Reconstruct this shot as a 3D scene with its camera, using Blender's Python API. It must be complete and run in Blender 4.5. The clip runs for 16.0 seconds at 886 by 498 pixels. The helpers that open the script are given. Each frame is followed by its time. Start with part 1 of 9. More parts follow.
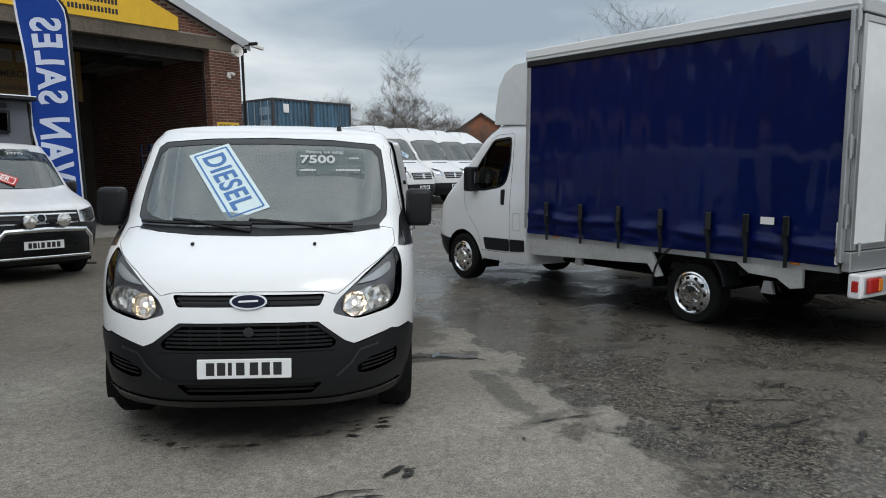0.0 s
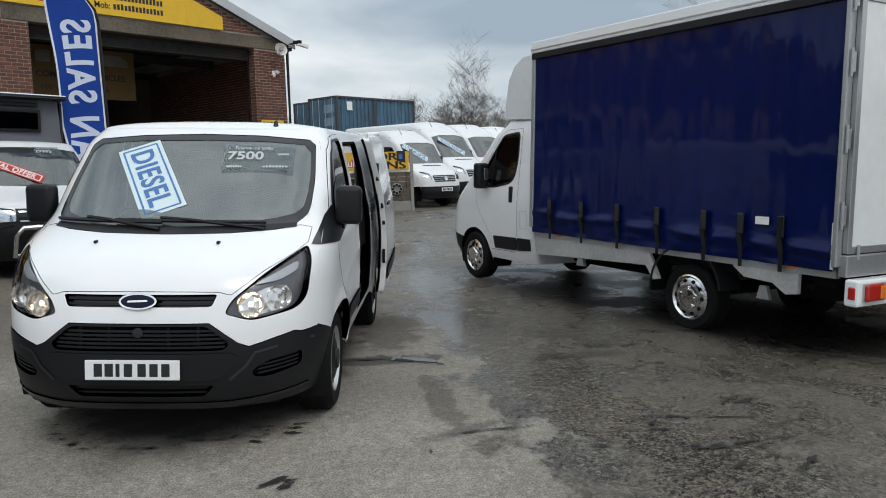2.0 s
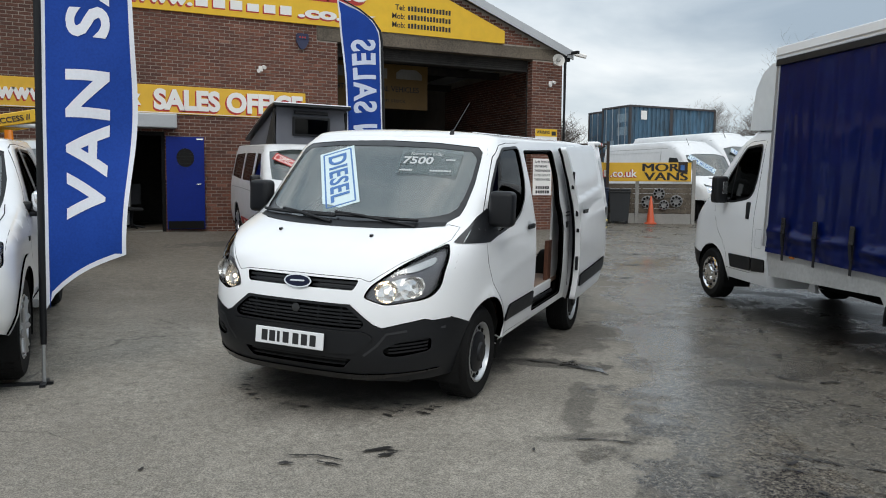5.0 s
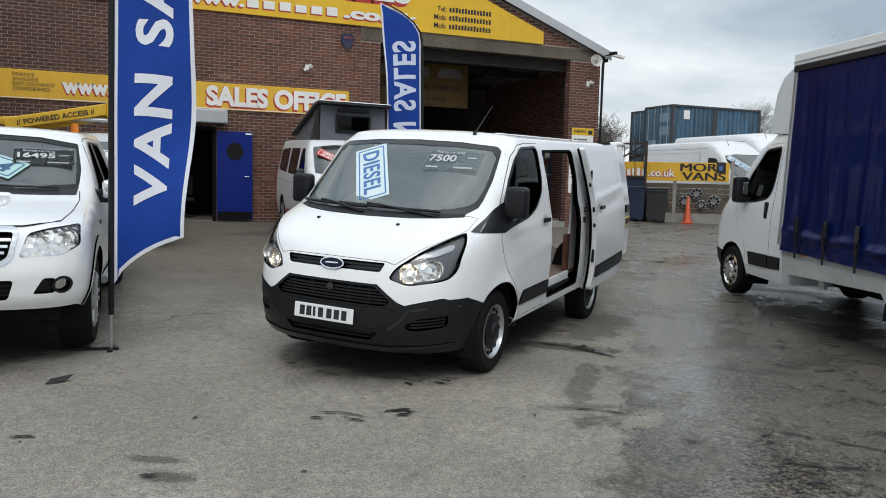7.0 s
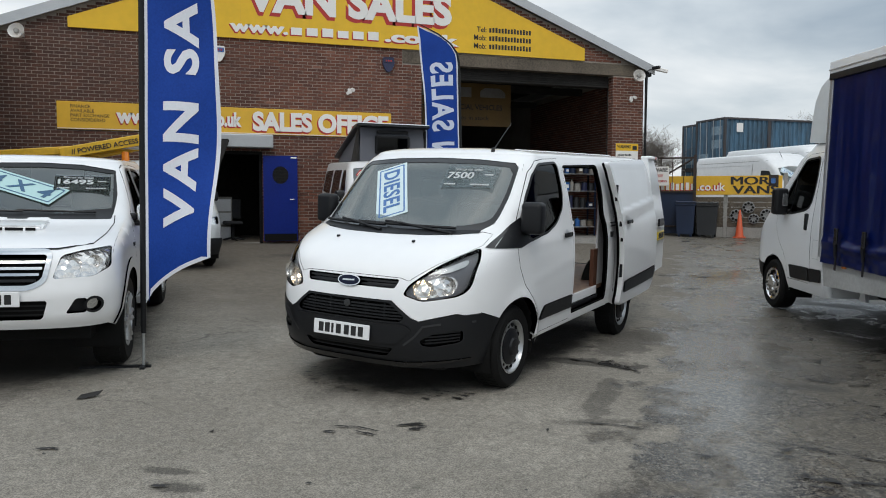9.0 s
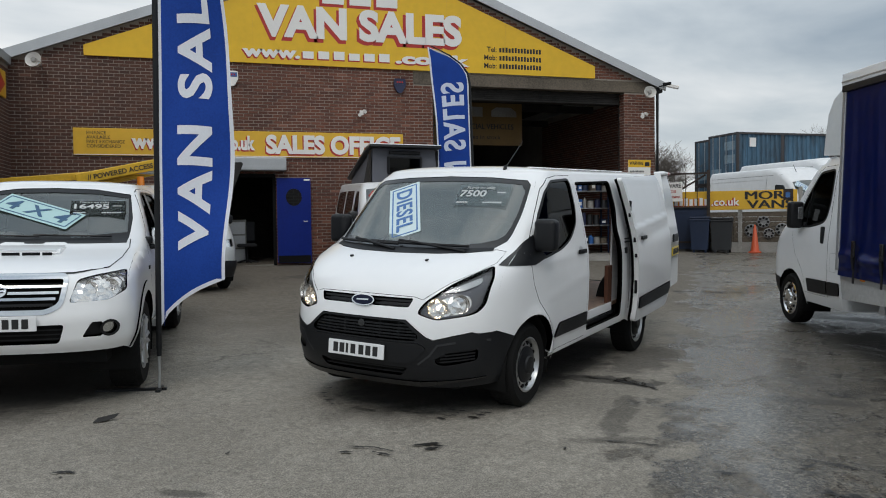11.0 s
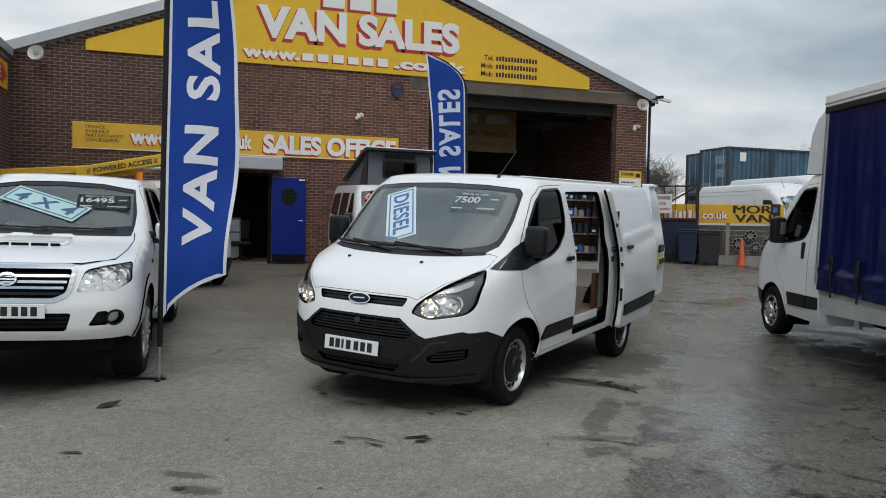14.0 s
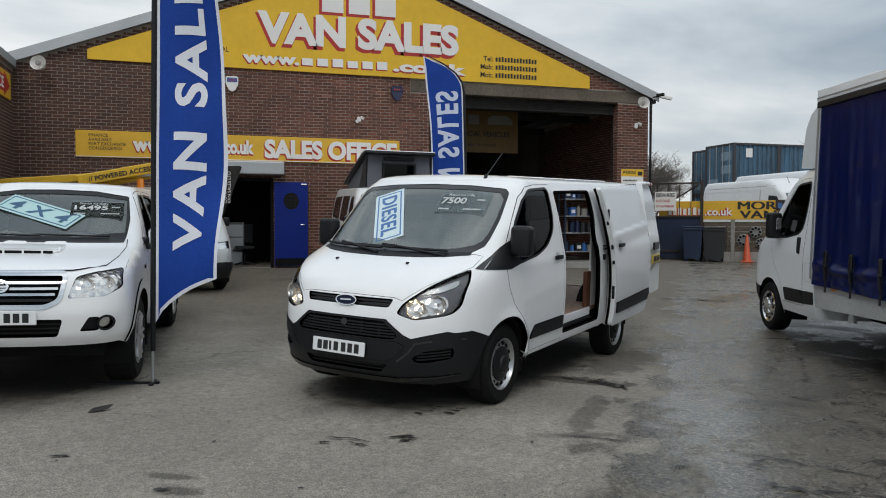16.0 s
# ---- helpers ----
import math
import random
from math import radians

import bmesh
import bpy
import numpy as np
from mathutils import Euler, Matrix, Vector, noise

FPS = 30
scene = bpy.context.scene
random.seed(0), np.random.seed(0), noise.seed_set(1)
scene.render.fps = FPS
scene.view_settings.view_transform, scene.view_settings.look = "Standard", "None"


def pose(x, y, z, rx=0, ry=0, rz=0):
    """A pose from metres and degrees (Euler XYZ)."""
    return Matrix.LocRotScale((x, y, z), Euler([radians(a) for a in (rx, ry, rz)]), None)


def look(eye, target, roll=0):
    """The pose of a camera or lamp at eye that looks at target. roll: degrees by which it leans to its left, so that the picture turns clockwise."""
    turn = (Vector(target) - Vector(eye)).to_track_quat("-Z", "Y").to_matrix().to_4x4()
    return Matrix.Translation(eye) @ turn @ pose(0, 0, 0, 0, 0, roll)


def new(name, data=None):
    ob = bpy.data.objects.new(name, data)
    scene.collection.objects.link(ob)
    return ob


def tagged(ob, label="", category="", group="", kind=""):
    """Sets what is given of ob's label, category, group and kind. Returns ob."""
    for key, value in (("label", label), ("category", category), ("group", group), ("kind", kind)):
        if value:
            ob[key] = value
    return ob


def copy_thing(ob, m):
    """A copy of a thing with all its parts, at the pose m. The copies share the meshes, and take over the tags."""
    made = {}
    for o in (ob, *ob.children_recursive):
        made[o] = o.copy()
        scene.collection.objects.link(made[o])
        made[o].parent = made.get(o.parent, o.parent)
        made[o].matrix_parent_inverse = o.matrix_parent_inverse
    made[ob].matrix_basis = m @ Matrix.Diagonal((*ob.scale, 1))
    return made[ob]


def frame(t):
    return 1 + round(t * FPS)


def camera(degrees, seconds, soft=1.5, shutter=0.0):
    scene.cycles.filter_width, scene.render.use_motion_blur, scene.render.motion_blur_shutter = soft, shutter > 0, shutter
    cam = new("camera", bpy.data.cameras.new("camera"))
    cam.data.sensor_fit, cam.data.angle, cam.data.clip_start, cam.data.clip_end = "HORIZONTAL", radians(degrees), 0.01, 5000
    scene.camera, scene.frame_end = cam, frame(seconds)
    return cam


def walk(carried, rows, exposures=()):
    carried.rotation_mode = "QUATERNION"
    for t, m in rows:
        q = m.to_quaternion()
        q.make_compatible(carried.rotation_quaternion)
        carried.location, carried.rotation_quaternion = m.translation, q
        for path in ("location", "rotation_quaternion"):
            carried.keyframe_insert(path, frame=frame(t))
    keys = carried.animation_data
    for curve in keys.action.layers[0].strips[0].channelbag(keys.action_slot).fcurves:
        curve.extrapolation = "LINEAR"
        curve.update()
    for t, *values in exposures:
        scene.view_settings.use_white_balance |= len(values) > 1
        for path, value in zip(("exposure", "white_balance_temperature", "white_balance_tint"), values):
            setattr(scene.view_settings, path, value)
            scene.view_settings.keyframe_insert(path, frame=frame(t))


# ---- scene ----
cam = camera(60.3, 16.0, 1.0)
PATH = [
    (0, (0.48, -0.311, 1.563), (2.086, 0.866, 1.367), -1.6),
    (0.5, (0.657, -0.549, 1.568), (2.258, 0.632, 1.367), -1.9),
    (1, (0.871, -0.66, 1.541), (2.484, 0.506, 1.346), -1.2),
    (1.5, (1.116, -0.75, 1.557), (2.707, 0.448, 1.373), -1.4),
    (2, (1.322, -0.945, 1.53), (2.795, 0.393, 1.332), -1.7),
    (2.5, (1.507, -1.104, 1.525), (2.869, 0.348, 1.332), -1.7),
    (3, (1.721, -1.087, 1.514), (3.043, 0.403, 1.335), -1.1),
    (3.5, (1.906, -1.175, 1.509), (3.073, 0.441, 1.343), -0.7),
    (4, (2.087, -1.355, 1.521), (3.042, 0.393, 1.345), -0.3),
    (4.5, (2.057, -1.564, 1.507), (2.94, 0.223, 1.338), 0.1),
    (7, (1.919, -2.419, 1.498), (2.665, -0.572, 1.32), 1.4),
    (7.5, (1.973, -2.482, 1.486), (2.72, -0.632, 1.359), 1.6),
    (8, (2.119, -2.553, 1.478), (2.825, -0.686, 1.351), 1.3),
    (8.5, (2.189, -2.58, 1.477), (2.844, -0.695, 1.349), 0.7),
    (9, (2.185, -2.584, 1.478), (2.795, -0.684, 1.35), 0.2),
    (11.5, (2.191, -2.579, 1.465), (2.757, -0.662, 1.394), -0.9),
    (12, (2.198, -2.597, 1.467), (2.741, -0.674, 1.393), -0.8),
    (12.5, (2.207, -2.618, 1.467), (2.753, -0.695, 1.401), -0.2),
    (13, (2.12, -2.691, 1.464), (2.689, -0.775, 1.389), 0.1),
    (13.5, (2.052, -2.765, 1.468), (2.642, -0.856, 1.386), 0.4),
    (14, (2.08, -2.828, 1.468), (2.681, -0.922, 1.403), 1.1),
    (14.5, (2.207, -2.875, 1.465), (2.795, -0.964, 1.408), 1.9),
    (15, (2.302, -2.91, 1.457), (2.884, -0.997, 1.384), 1.4),
    (15.5, (2.277, -2.94, 1.457), (2.869, -1.031, 1.392), 0.7),
    (16, (2.258, -2.936, 1.464), (2.833, -1.022, 1.403), 0.1),
]
EXPOSURES = [(0, -0.1), (2.5, 0.0), (4.5, 0.09), (7, 0.07), (8, 0.0), (9, -0.08), (11.5, -0.3), (12.5, -0.31), (13.5, -0.2), (14.5, -0.3), (15.2, -0.3), (16, -0.24)]
walk(cam, [(t, look(eye, target, roll)) for t, eye, target, roll in PATH], EXPOSURES)


# ---- sky, sun and exposure ----
scene.view_settings.exposure = 0.0
SUN_TURN, SUN_HEIGHT = 200.0, 48.0
world = bpy.data.worlds.new("overcast_sky")
scene.world = world
world.use_nodes = True
wn, wl = world.node_tree.nodes, world.node_tree.links
wn.clear()
w_out, w_bg = wn.new("ShaderNodeOutputWorld"), wn.new("ShaderNodeBackground")
w_sky = wn.new("ShaderNodeTexSky")
w_sky.sky_type, w_sky.sun_disc = "NISHITA", False
w_sky.sun_elevation, w_sky.sun_rotation = radians(SUN_HEIGHT), radians(SUN_TURN)
w_co, w_map = wn.new("ShaderNodeTexCoord"), wn.new("ShaderNodeMapping")
w_map.inputs["Scale"].default_value = (1.0, 1.0, 3.2)
w_n1, w_n2 = wn.new("ShaderNodeTexNoise"), wn.new("ShaderNodeTexNoise")
w_n1.inputs["Scale"].default_value, w_n1.inputs["Detail"].default_value = 2.6, 8.0
w_n2.inputs["Scale"].default_value, w_n2.inputs["Detail"].default_value = 0.9, 4.0
w_n1.inputs["Distortion"].default_value = 0.4
w_add = wn.new("ShaderNodeMath")
w_add.operation = "ADD"
w_ramp = wn.new("ShaderNodeValToRGB")
w_ramp.color_ramp.elements[0].position, w_ramp.color_ramp.elements[0].color = 0.39, (3.5, 4.25, 5.0, 1)
w_ramp.color_ramp.elements[1].position, w_ramp.color_ramp.elements[1].color = 0.61, (10.2, 10.4, 10.4, 1)
w_mid = w_ramp.color_ramp.elements.new(0.5)
w_mid.color = (6.4, 7.05, 7.5, 1)
w_half = wn.new("ShaderNodeMath")
w_half.operation, w_half.inputs[1].default_value = "MULTIPLY", 0.5
w_mix = wn.new("ShaderNodeMix")
w_mix.data_type = "RGBA"
w_mix.inputs["Factor"].default_value = 0.9
wl.new(w_co.outputs["Generated"], w_map.inputs["Vector"])
wl.new(w_map.outputs["Vector"], w_n1.inputs["Vector"])
wl.new(w_map.outputs["Vector"], w_n2.inputs["Vector"])
wl.new(w_n1.outputs["Fac"], w_add.inputs[0])
wl.new(w_n2.outputs["Fac"], w_add.inputs[1])
wl.new(w_add.outputs[0], w_half.inputs[0])
wl.new(w_half.outputs[0], w_ramp.inputs["Fac"])
wl.new(w_sky.outputs["Color"], w_mix.inputs["A"])
wl.new(w_ramp.outputs["Color"], w_mix.inputs["B"])
# An overcast sky is brightest overhead.
w_sep, w_up, w_vec = wn.new("ShaderNodeSeparateXYZ"), wn.new("ShaderNodeMapRange"), wn.new("ShaderNodeVectorMath")
w_up.interpolation_type = "SMOOTHSTEP"
w_up.inputs["From Min"].default_value, w_up.inputs["From Max"].default_value = 0.0, 0.95
w_up.inputs["To Min"].default_value, w_up.inputs["To Max"].default_value = 1.0, 1.68
w_vec.operation = "SCALE"
wl.new(w_co.outputs["Generated"], w_sep.inputs[0])
wl.new(w_sep.outputs["Z"], w_up.inputs["Value"])
wl.new(w_mix.outputs["Result"], w_vec.inputs[0])
wl.new(w_up.outputs["Result"], w_vec.inputs["Scale"])
wl.new(w_vec.outputs["Vector"], w_bg.inputs["Color"])
w_bg.inputs["Strength"].default_value = 0.1
wl.new(w_bg.outputs[0], w_out.inputs["Surface"])

sun = new("sun", bpy.data.lights.new("sun", "SUN"))
sun.data.energy, sun.data.angle, sun.data.color = 0.9, radians(25), (1.0, 0.96, 0.9)
sun.rotation_euler = (radians(90 - SUN_HEIGHT), 0, radians(180 - SUN_TURN))
sun.location = (0, 0, 30)


# ---- materials ----
def mat(name, color, rough=0.6, metal=0.0, var=0.12, big=0.8, fine=40.0, bump=0.0, coat=0.0, spec=0.5, dark=None, coords="Object", rvar=0.1, stretch=None):
    """A surface with broad stains and fine grain at real-world size."""
    m = bpy.data.materials.new(name)
    m.use_nodes = True
    n, l = m.node_tree.nodes, m.node_tree.links
    b = n["Principled BSDF"]
    b.inputs["Metallic"].default_value, b.inputs["Coat Weight"].default_value = metal, coat
    b.inputs["Coat Roughness"].default_value = 0.06
    b.inputs["Specular IOR Level"].default_value = spec
    co = n.new("ShaderNodeTexCoord")
    n1, n2 = n.new("ShaderNodeTexNoise"), n.new("ShaderNodeTexNoise")
    n1.inputs["Scale"].default_value, n1.inputs["Detail"].default_value, n1.inputs["Roughness"].default_value = big, 6, 0.62
    n2.inputs["Scale"].default_value, n2.inputs["Detail"].default_value = fine, 3
    src = co.outputs[coords]
    if stretch:
        mp = n.new("ShaderNodeMapping")
        mp.inputs["Scale"].default_value = stretch
        l.new(src, mp.inputs["Vector"])
        src = mp.outputs["Vector"]
    for k in (n1, n2):
        l.new(src, k.inputs["Vector"])
    mixn = n.new("ShaderNodeMix")
    mixn.inputs["Factor"].default_value = 0.4
    l.new(n1.outputs["Fac"], mixn.inputs["A"])
    l.new(n2.outputs["Fac"], mixn.inputs["B"])
    ramp = n.new("ShaderNodeValToRGB")
    lo = dark if dark else tuple(c * (1 - 2 * var) for c in color)
    hi = tuple(min(1, c * (1 + var)) for c in color)
    ramp.color_ramp.elements[0].position, ramp.color_ramp.elements[0].color = 0.32, (*lo, 1)
    ramp.color_ramp.elements[1].position, ramp.color_ramp.elements[1].color = 0.66, (*hi, 1)
    l.new(mixn.outputs["Result"], ramp.inputs["Fac"])
    l.new(ramp.outputs["Color"], b.inputs["Base Color"])
    rr = n.new("ShaderNodeMapRange")
    rr.inputs["To Min"].default_value, rr.inputs["To Max"].default_value = max(0.02, rough - rvar), min(1, rough + rvar)
    l.new(n1.outputs["Fac"], rr.inputs["Value"])
    l.new(rr.outputs["Result"], b.inputs["Roughness"])
    if bump:
        bp = n.new("ShaderNodeBump")
        bp.inputs["Strength"].default_value, bp.inputs["Distance"].default_value = bump, 0.01
        l.new(n2.outputs["Fac"], bp.inputs["Height"])
        l.new(bp.outputs["Normal"], b.inputs["Normal"])
    return m


def glass(name, tint, ior=1.45, veil=0.0):
    """A pane: it lets light straight through, tinted, and mirrors by its angle; its last value paints a pale film for
    dust and reflected sky.
    """
    m = bpy.data.materials.new(name)
    m.use_nodes = True
    n, l = m.node_tree.nodes, m.node_tree.links
    n.clear()
    out, mix, tr, gl, fr = (n.new("ShaderNode" + k) for k in ("OutputMaterial", "MixShader", "BsdfTransparent", "BsdfGlossy", "Fresnel"))
    tr.inputs["Color"].default_value = (*tint, 1)
    gl.inputs["Roughness"].default_value = 0.02
    fr.inputs["IOR"].default_value = ior
    last = tr.outputs[0]
    if veil:
        film, df, nz, mr, co = (n.new("ShaderNode" + k) for k in ("MixShader", "BsdfDiffuse", "TexNoise", "MapRange", "TexCoord"))
        df.inputs["Color"].default_value = (0.5, 0.6, 0.57, 1)
        nz.inputs["Scale"].default_value, nz.inputs["Detail"].default_value = 2.5, 5
        mr.inputs["To Min"].default_value, mr.inputs["To Max"].default_value = veil * 0.6, veil * 1.4
        l.new(co.outputs["Object"], nz.inputs["Vector"])
        l.new(nz.outputs["Fac"], mr.inputs["Value"])
        l.new(mr.outputs["Result"], film.inputs[0])
        l.new(last, film.inputs[1])
        l.new(df.outputs[0], film.inputs[2])
        last = film.outputs[0]
    l.new(fr.outputs[0], mix.inputs[0])
    l.new(last, mix.inputs[1])
    l.new(gl.outputs[0], mix.inputs[2])
    l.new(mix.outputs[0], out.inputs["Surface"])
    return m


def emitter(name, color, strength):
    m = bpy.data.materials.new(name)
    m.use_nodes = True
    b = m.node_tree.nodes["Principled BSDF"]
    b.inputs["Emission Color"].default_value, b.inputs["Emission Strength"].default_value = (*color, 1), strength
    b.inputs["Base Color"].default_value = (*color, 1)
    return m


PAINT = mat("white_paint", (0.85, 0.86, 0.87), 0.24, var=0.01, big=1.5, fine=9, coat=0.6, rvar=0.05)
PAINT_OLD = mat("white_paint_dull", (0.74, 0.75, 0.76), 0.35, var=0.05, big=1.5, fine=9, coat=0.4)
CREAM = mat("fibreglass_white", (0.76, 0.78, 0.78), 0.4, var=0.04, big=1.2, fine=9, coat=0.2)
SILVER_PAINT = mat("silver_paint", (0.52, 0.54, 0.55), 0.32, metal=0.35, var=0.05, coat=0.5)
PLASTIC = mat("black_plastic", (0.0105, 0.0112, 0.013), 0.42, spec=0.28, var=0.15, fine=160, bump=0.08)
PLASTIC_GLOSS = mat("gloss_black_plastic", (0.007, 0.007, 0.008), 0.25, var=0.1, coat=0.25)
PLASTIC_LIT = mat("black_plastic_lit_edge", (0.03, 0.031, 0.034), 0.38, spec=0.35, var=0.15, fine=120)
RUBBER = mat("tyre_rubber", (0.009, 0.009, 0.009), 0.75, spec=0.15, var=0.25, fine=70, bump=0.2)
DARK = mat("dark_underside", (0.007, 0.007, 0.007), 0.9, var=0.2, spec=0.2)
CHROME = mat("chrome", (0.75, 0.76, 0.77), 0.12, metal=1.0, var=0.03, rvar=0.05)
DASH = mat("dark_grey_trim", (0.035, 0.037, 0.04), 0.7, var=0.06, fine=8)
STEEL = mat("wheel_silver", (0.5, 0.51, 0.52), 0.32, metal=0.85, var=0.08, fine=30)
SKIRT = mat("pale_grey_steel", (0.5, 0.5, 0.49), 0.5, metal=0.2, var=0.12, big=2.0, fine=30)
WORN_ALLOY = mat("dull_silver_plastic", (0.22, 0.22, 0.22), 0.5, metal=0.2, var=0.35, fine=20)
ALLOY = mat("aluminium", (0.48, 0.49, 0.5), 0.42, metal=0.75, var=0.1, fine=60)
WINDOW = glass("window_glass", (0.46, 0.53, 0.52), 2.25, 0.085)
# A heavier pale film paints the sky's reflection on this screen.
SCREEN = glass("van_windscreen_glass", (0.46, 0.55, 0.53), 2.5, 0.13)
WINDOW_DARK = glass("tinted_window_glass", (0.09, 0.1, 0.1), 1.3)
BEZEL = mat("lamp_housing_grey", (0.17, 0.17, 0.18), 0.3, metal=0.4, var=0.1)
REFLECTOR = mat("lamp_reflector", (0.88, 0.86, 0.83), 0.16, metal=0.85, var=0.03)


def facets(m, scale, strength):
    """Pressed facets on a reflector."""
    n, l = m.node_tree.nodes, m.node_tree.links
    co, vo, bp = n.new("ShaderNodeTexCoord"), n.new("ShaderNodeTexVoronoi"), n.new("ShaderNodeBump")
    vo.inputs["Scale"].default_value = scale
    bp.inputs["Strength"].default_value, bp.inputs["Distance"].default_value = strength, 0.02
    l.new(co.outputs["Object"], vo.inputs["Vector"])
    l.new(vo.outputs["Distance"], bp.inputs["Height"])
    l.new(bp.outputs["Normal"], n["Principled BSDF"].inputs["Normal"])


facets(REFLECTOR, 17, 0.6)
LENS = glass("lamp_lens", (0.92, 0.93, 0.94), 1.35)
LAMP_ON = emitter("lit_headlamp_bulb", (1.0, 0.74, 0.42), 22.0)
AMBER = mat("amber_lens", (0.75, 0.22, 0.02), 0.2, var=0.05, coat=0.5)
RED_LENS = mat("red_lens", (0.45, 0.02, 0.015), 0.2, var=0.05, coat=0.5)
SEAT = mat("seat_cloth", (0.028, 0.029, 0.033), 0.9, var=0.1, fine=14)
PLATE_WHITE = mat("plate_white", (0.78, 0.79, 0.8), 0.35, var=0.02)
PLATE_YELLOW = mat("plate_yellow", (0.75, 0.55, 0.03), 0.35, var=0.03)
INK = mat("black_ink", (0.015, 0.015, 0.016), 0.5, var=0.1)
CURTAIN = mat("blue_pvc_curtain", (0.0006, 0.0065, 0.07), 0.4, var=0.16, big=0.9, fine=14, bump=0.04, rvar=0.1, spec=0.08, coat=0.28)
YELLOW = mat("yellow_sign_sheet", (0.78, 0.47, 0.015), 0.4, var=0.05, big=0.5, fine=6)
AMBER_SIGN = mat("orange_yellow_sign_sheet", (0.72, 0.42, 0.03), 0.4, var=0.06, big=0.5, fine=6)
SIGN_WHITE = mat("sign_white", (0.82, 0.8, 0.77), 0.4, var=0.04)
SIGN_RED = mat("sign_red", (0.45, 0.025, 0.02), 0.4, var=0.06)
SIGN_BLUE = mat("sign_blue", (0.03, 0.12, 0.36), 0.4, var=0.06)
BOARD = mat("pale_blue_board", (0.62, 0.74, 0.76), 0.45, var=0.03)
TEAL_BOARD = mat("pale_teal_board", (0.42, 0.62, 0.62), 0.45, var=0.03)
# Blue paled in colour to paint the glass reflection over board print.
BOARD_BLUE = mat("paled_board_blue", (0.06, 0.17, 0.42), 0.45, var=0.06)
BOARD_TEAL = mat("dark_teal_print", (0.03, 0.1, 0.2), 0.45, var=0.06)
FLAG_BLUE = mat("blue_flag_cloth", (0.012, 0.055, 0.31), 0.6, spec=0.15, var=0.12, big=1.6, fine=60)
FLAG_WHITE = mat("white_flag_cloth", (0.72, 0.74, 0.8), 0.7, var=0.05, fine=60)
FLAG_PALE = mat("white_flag_print_seen_through", (0.62, 0.68, 0.82), 0.7, var=0.05, fine=60)
DOOR_BLUE = mat("blue_door_paint", (0.005, 0.02, 0.2), 0.4, var=0.1, big=1.2, fine=20, spec=0.2)
CONCRETE = mat("grey_concrete", (0.3, 0.29, 0.27), 0.85, var=0.2, big=1.2, fine=30, bump=0.3)
MORTAR = mat("mortar", (0.33, 0.29, 0.25), 0.95, var=0.2, big=0.9, fine=60, bump=0.3)
ROOFING = mat("grey_roof_sheet", (0.3, 0.31, 0.31), 0.6, var=0.12)
TIMBER = mat("weathered_timber", (0.13, 0.105, 0.078), 0.8, var=0.35, fine=25, bump=0.2)
PLY = mat("brown_plywood", (0.09, 0.034, 0.018), 0.6, var=0.25, fine=18)
FLOOR_PLY = mat("trodden_plywood_floor", (0.25, 0.16, 0.115), 0.6, var=0.3, big=2.5, fine=18)
CONT_BLUE = mat("container_blue", (0.05, 0.115, 0.18), 0.6, var=0.45, big=1.6, fine=9, dark=(0.028, 0.04, 0.05), stretch=(1.6, 1.6, 0.22))
CONT_PALE = mat("bleached_container_blue", (0.2, 0.29, 0.36), 0.6, var=0.25, big=2.5, fine=12)
CONT_FRAME = mat("container_frame", (0.035, 0.04, 0.048), 0.7, var=0.4, big=1.5, dark=(0.05, 0.032, 0.024))
# Sign yellow darkened in colour to stand for the dim workshop.
DIMMED_SIGN = mat("dimmed_yellow_board", (0.2, 0.115, 0.03), 0.6, var=0.15)
PRICE_PRINT = mat("pale_grey_price_print", (0.5, 0.52, 0.53), 0.5, var=0.05)
NAVY = mat("navy_alarm_cover", (0.02, 0.025, 0.07), 0.4, var=0.1)
RUST = mat("rusty_brown_steel", (0.045, 0.032, 0.027), 0.8, var=0.3)
BIN_BLUE = mat("bin_blue_plastic", (0.008, 0.02, 0.055), 0.5, var=0.2)
BIN_GREY = mat("bin_grey_plastic", (0.016, 0.018, 0.021), 0.55, var=0.2)
CONE_ORANGE = mat("cone_orange", (0.55, 0.085, 0.025), 0.5, var=0.1)
BARK = mat("bare_bark", (0.15, 0.13, 0.115), 0.9, var=0.25)
GREY_CANVAS = mat("grey_canvas", (0.115, 0.12, 0.14), 0.8, var=0.1, big=1.5, fine=90)
CRANE_YELLOW = mat("yellow_boom_paint", (0.7, 0.42, 0.02), 0.45, var=0.12, fine=20)
# Near-black: unlit interior walls carry their shade in this colour.
DARK_SHEET = mat("dark_sheet_and_unlit_wall", (0.028, 0.025, 0.023), 0.85, var=0.35, big=0.7, fine=9)
HOUSE_BRICK = mat("house_brick", (0.3, 0.115, 0.06), 0.9, var=0.15, big=2, fine=9)
ROOF_TILE = mat("brown_roof_tile", (0.085, 0.07, 0.065), 0.85, var=0.2, fine=6)


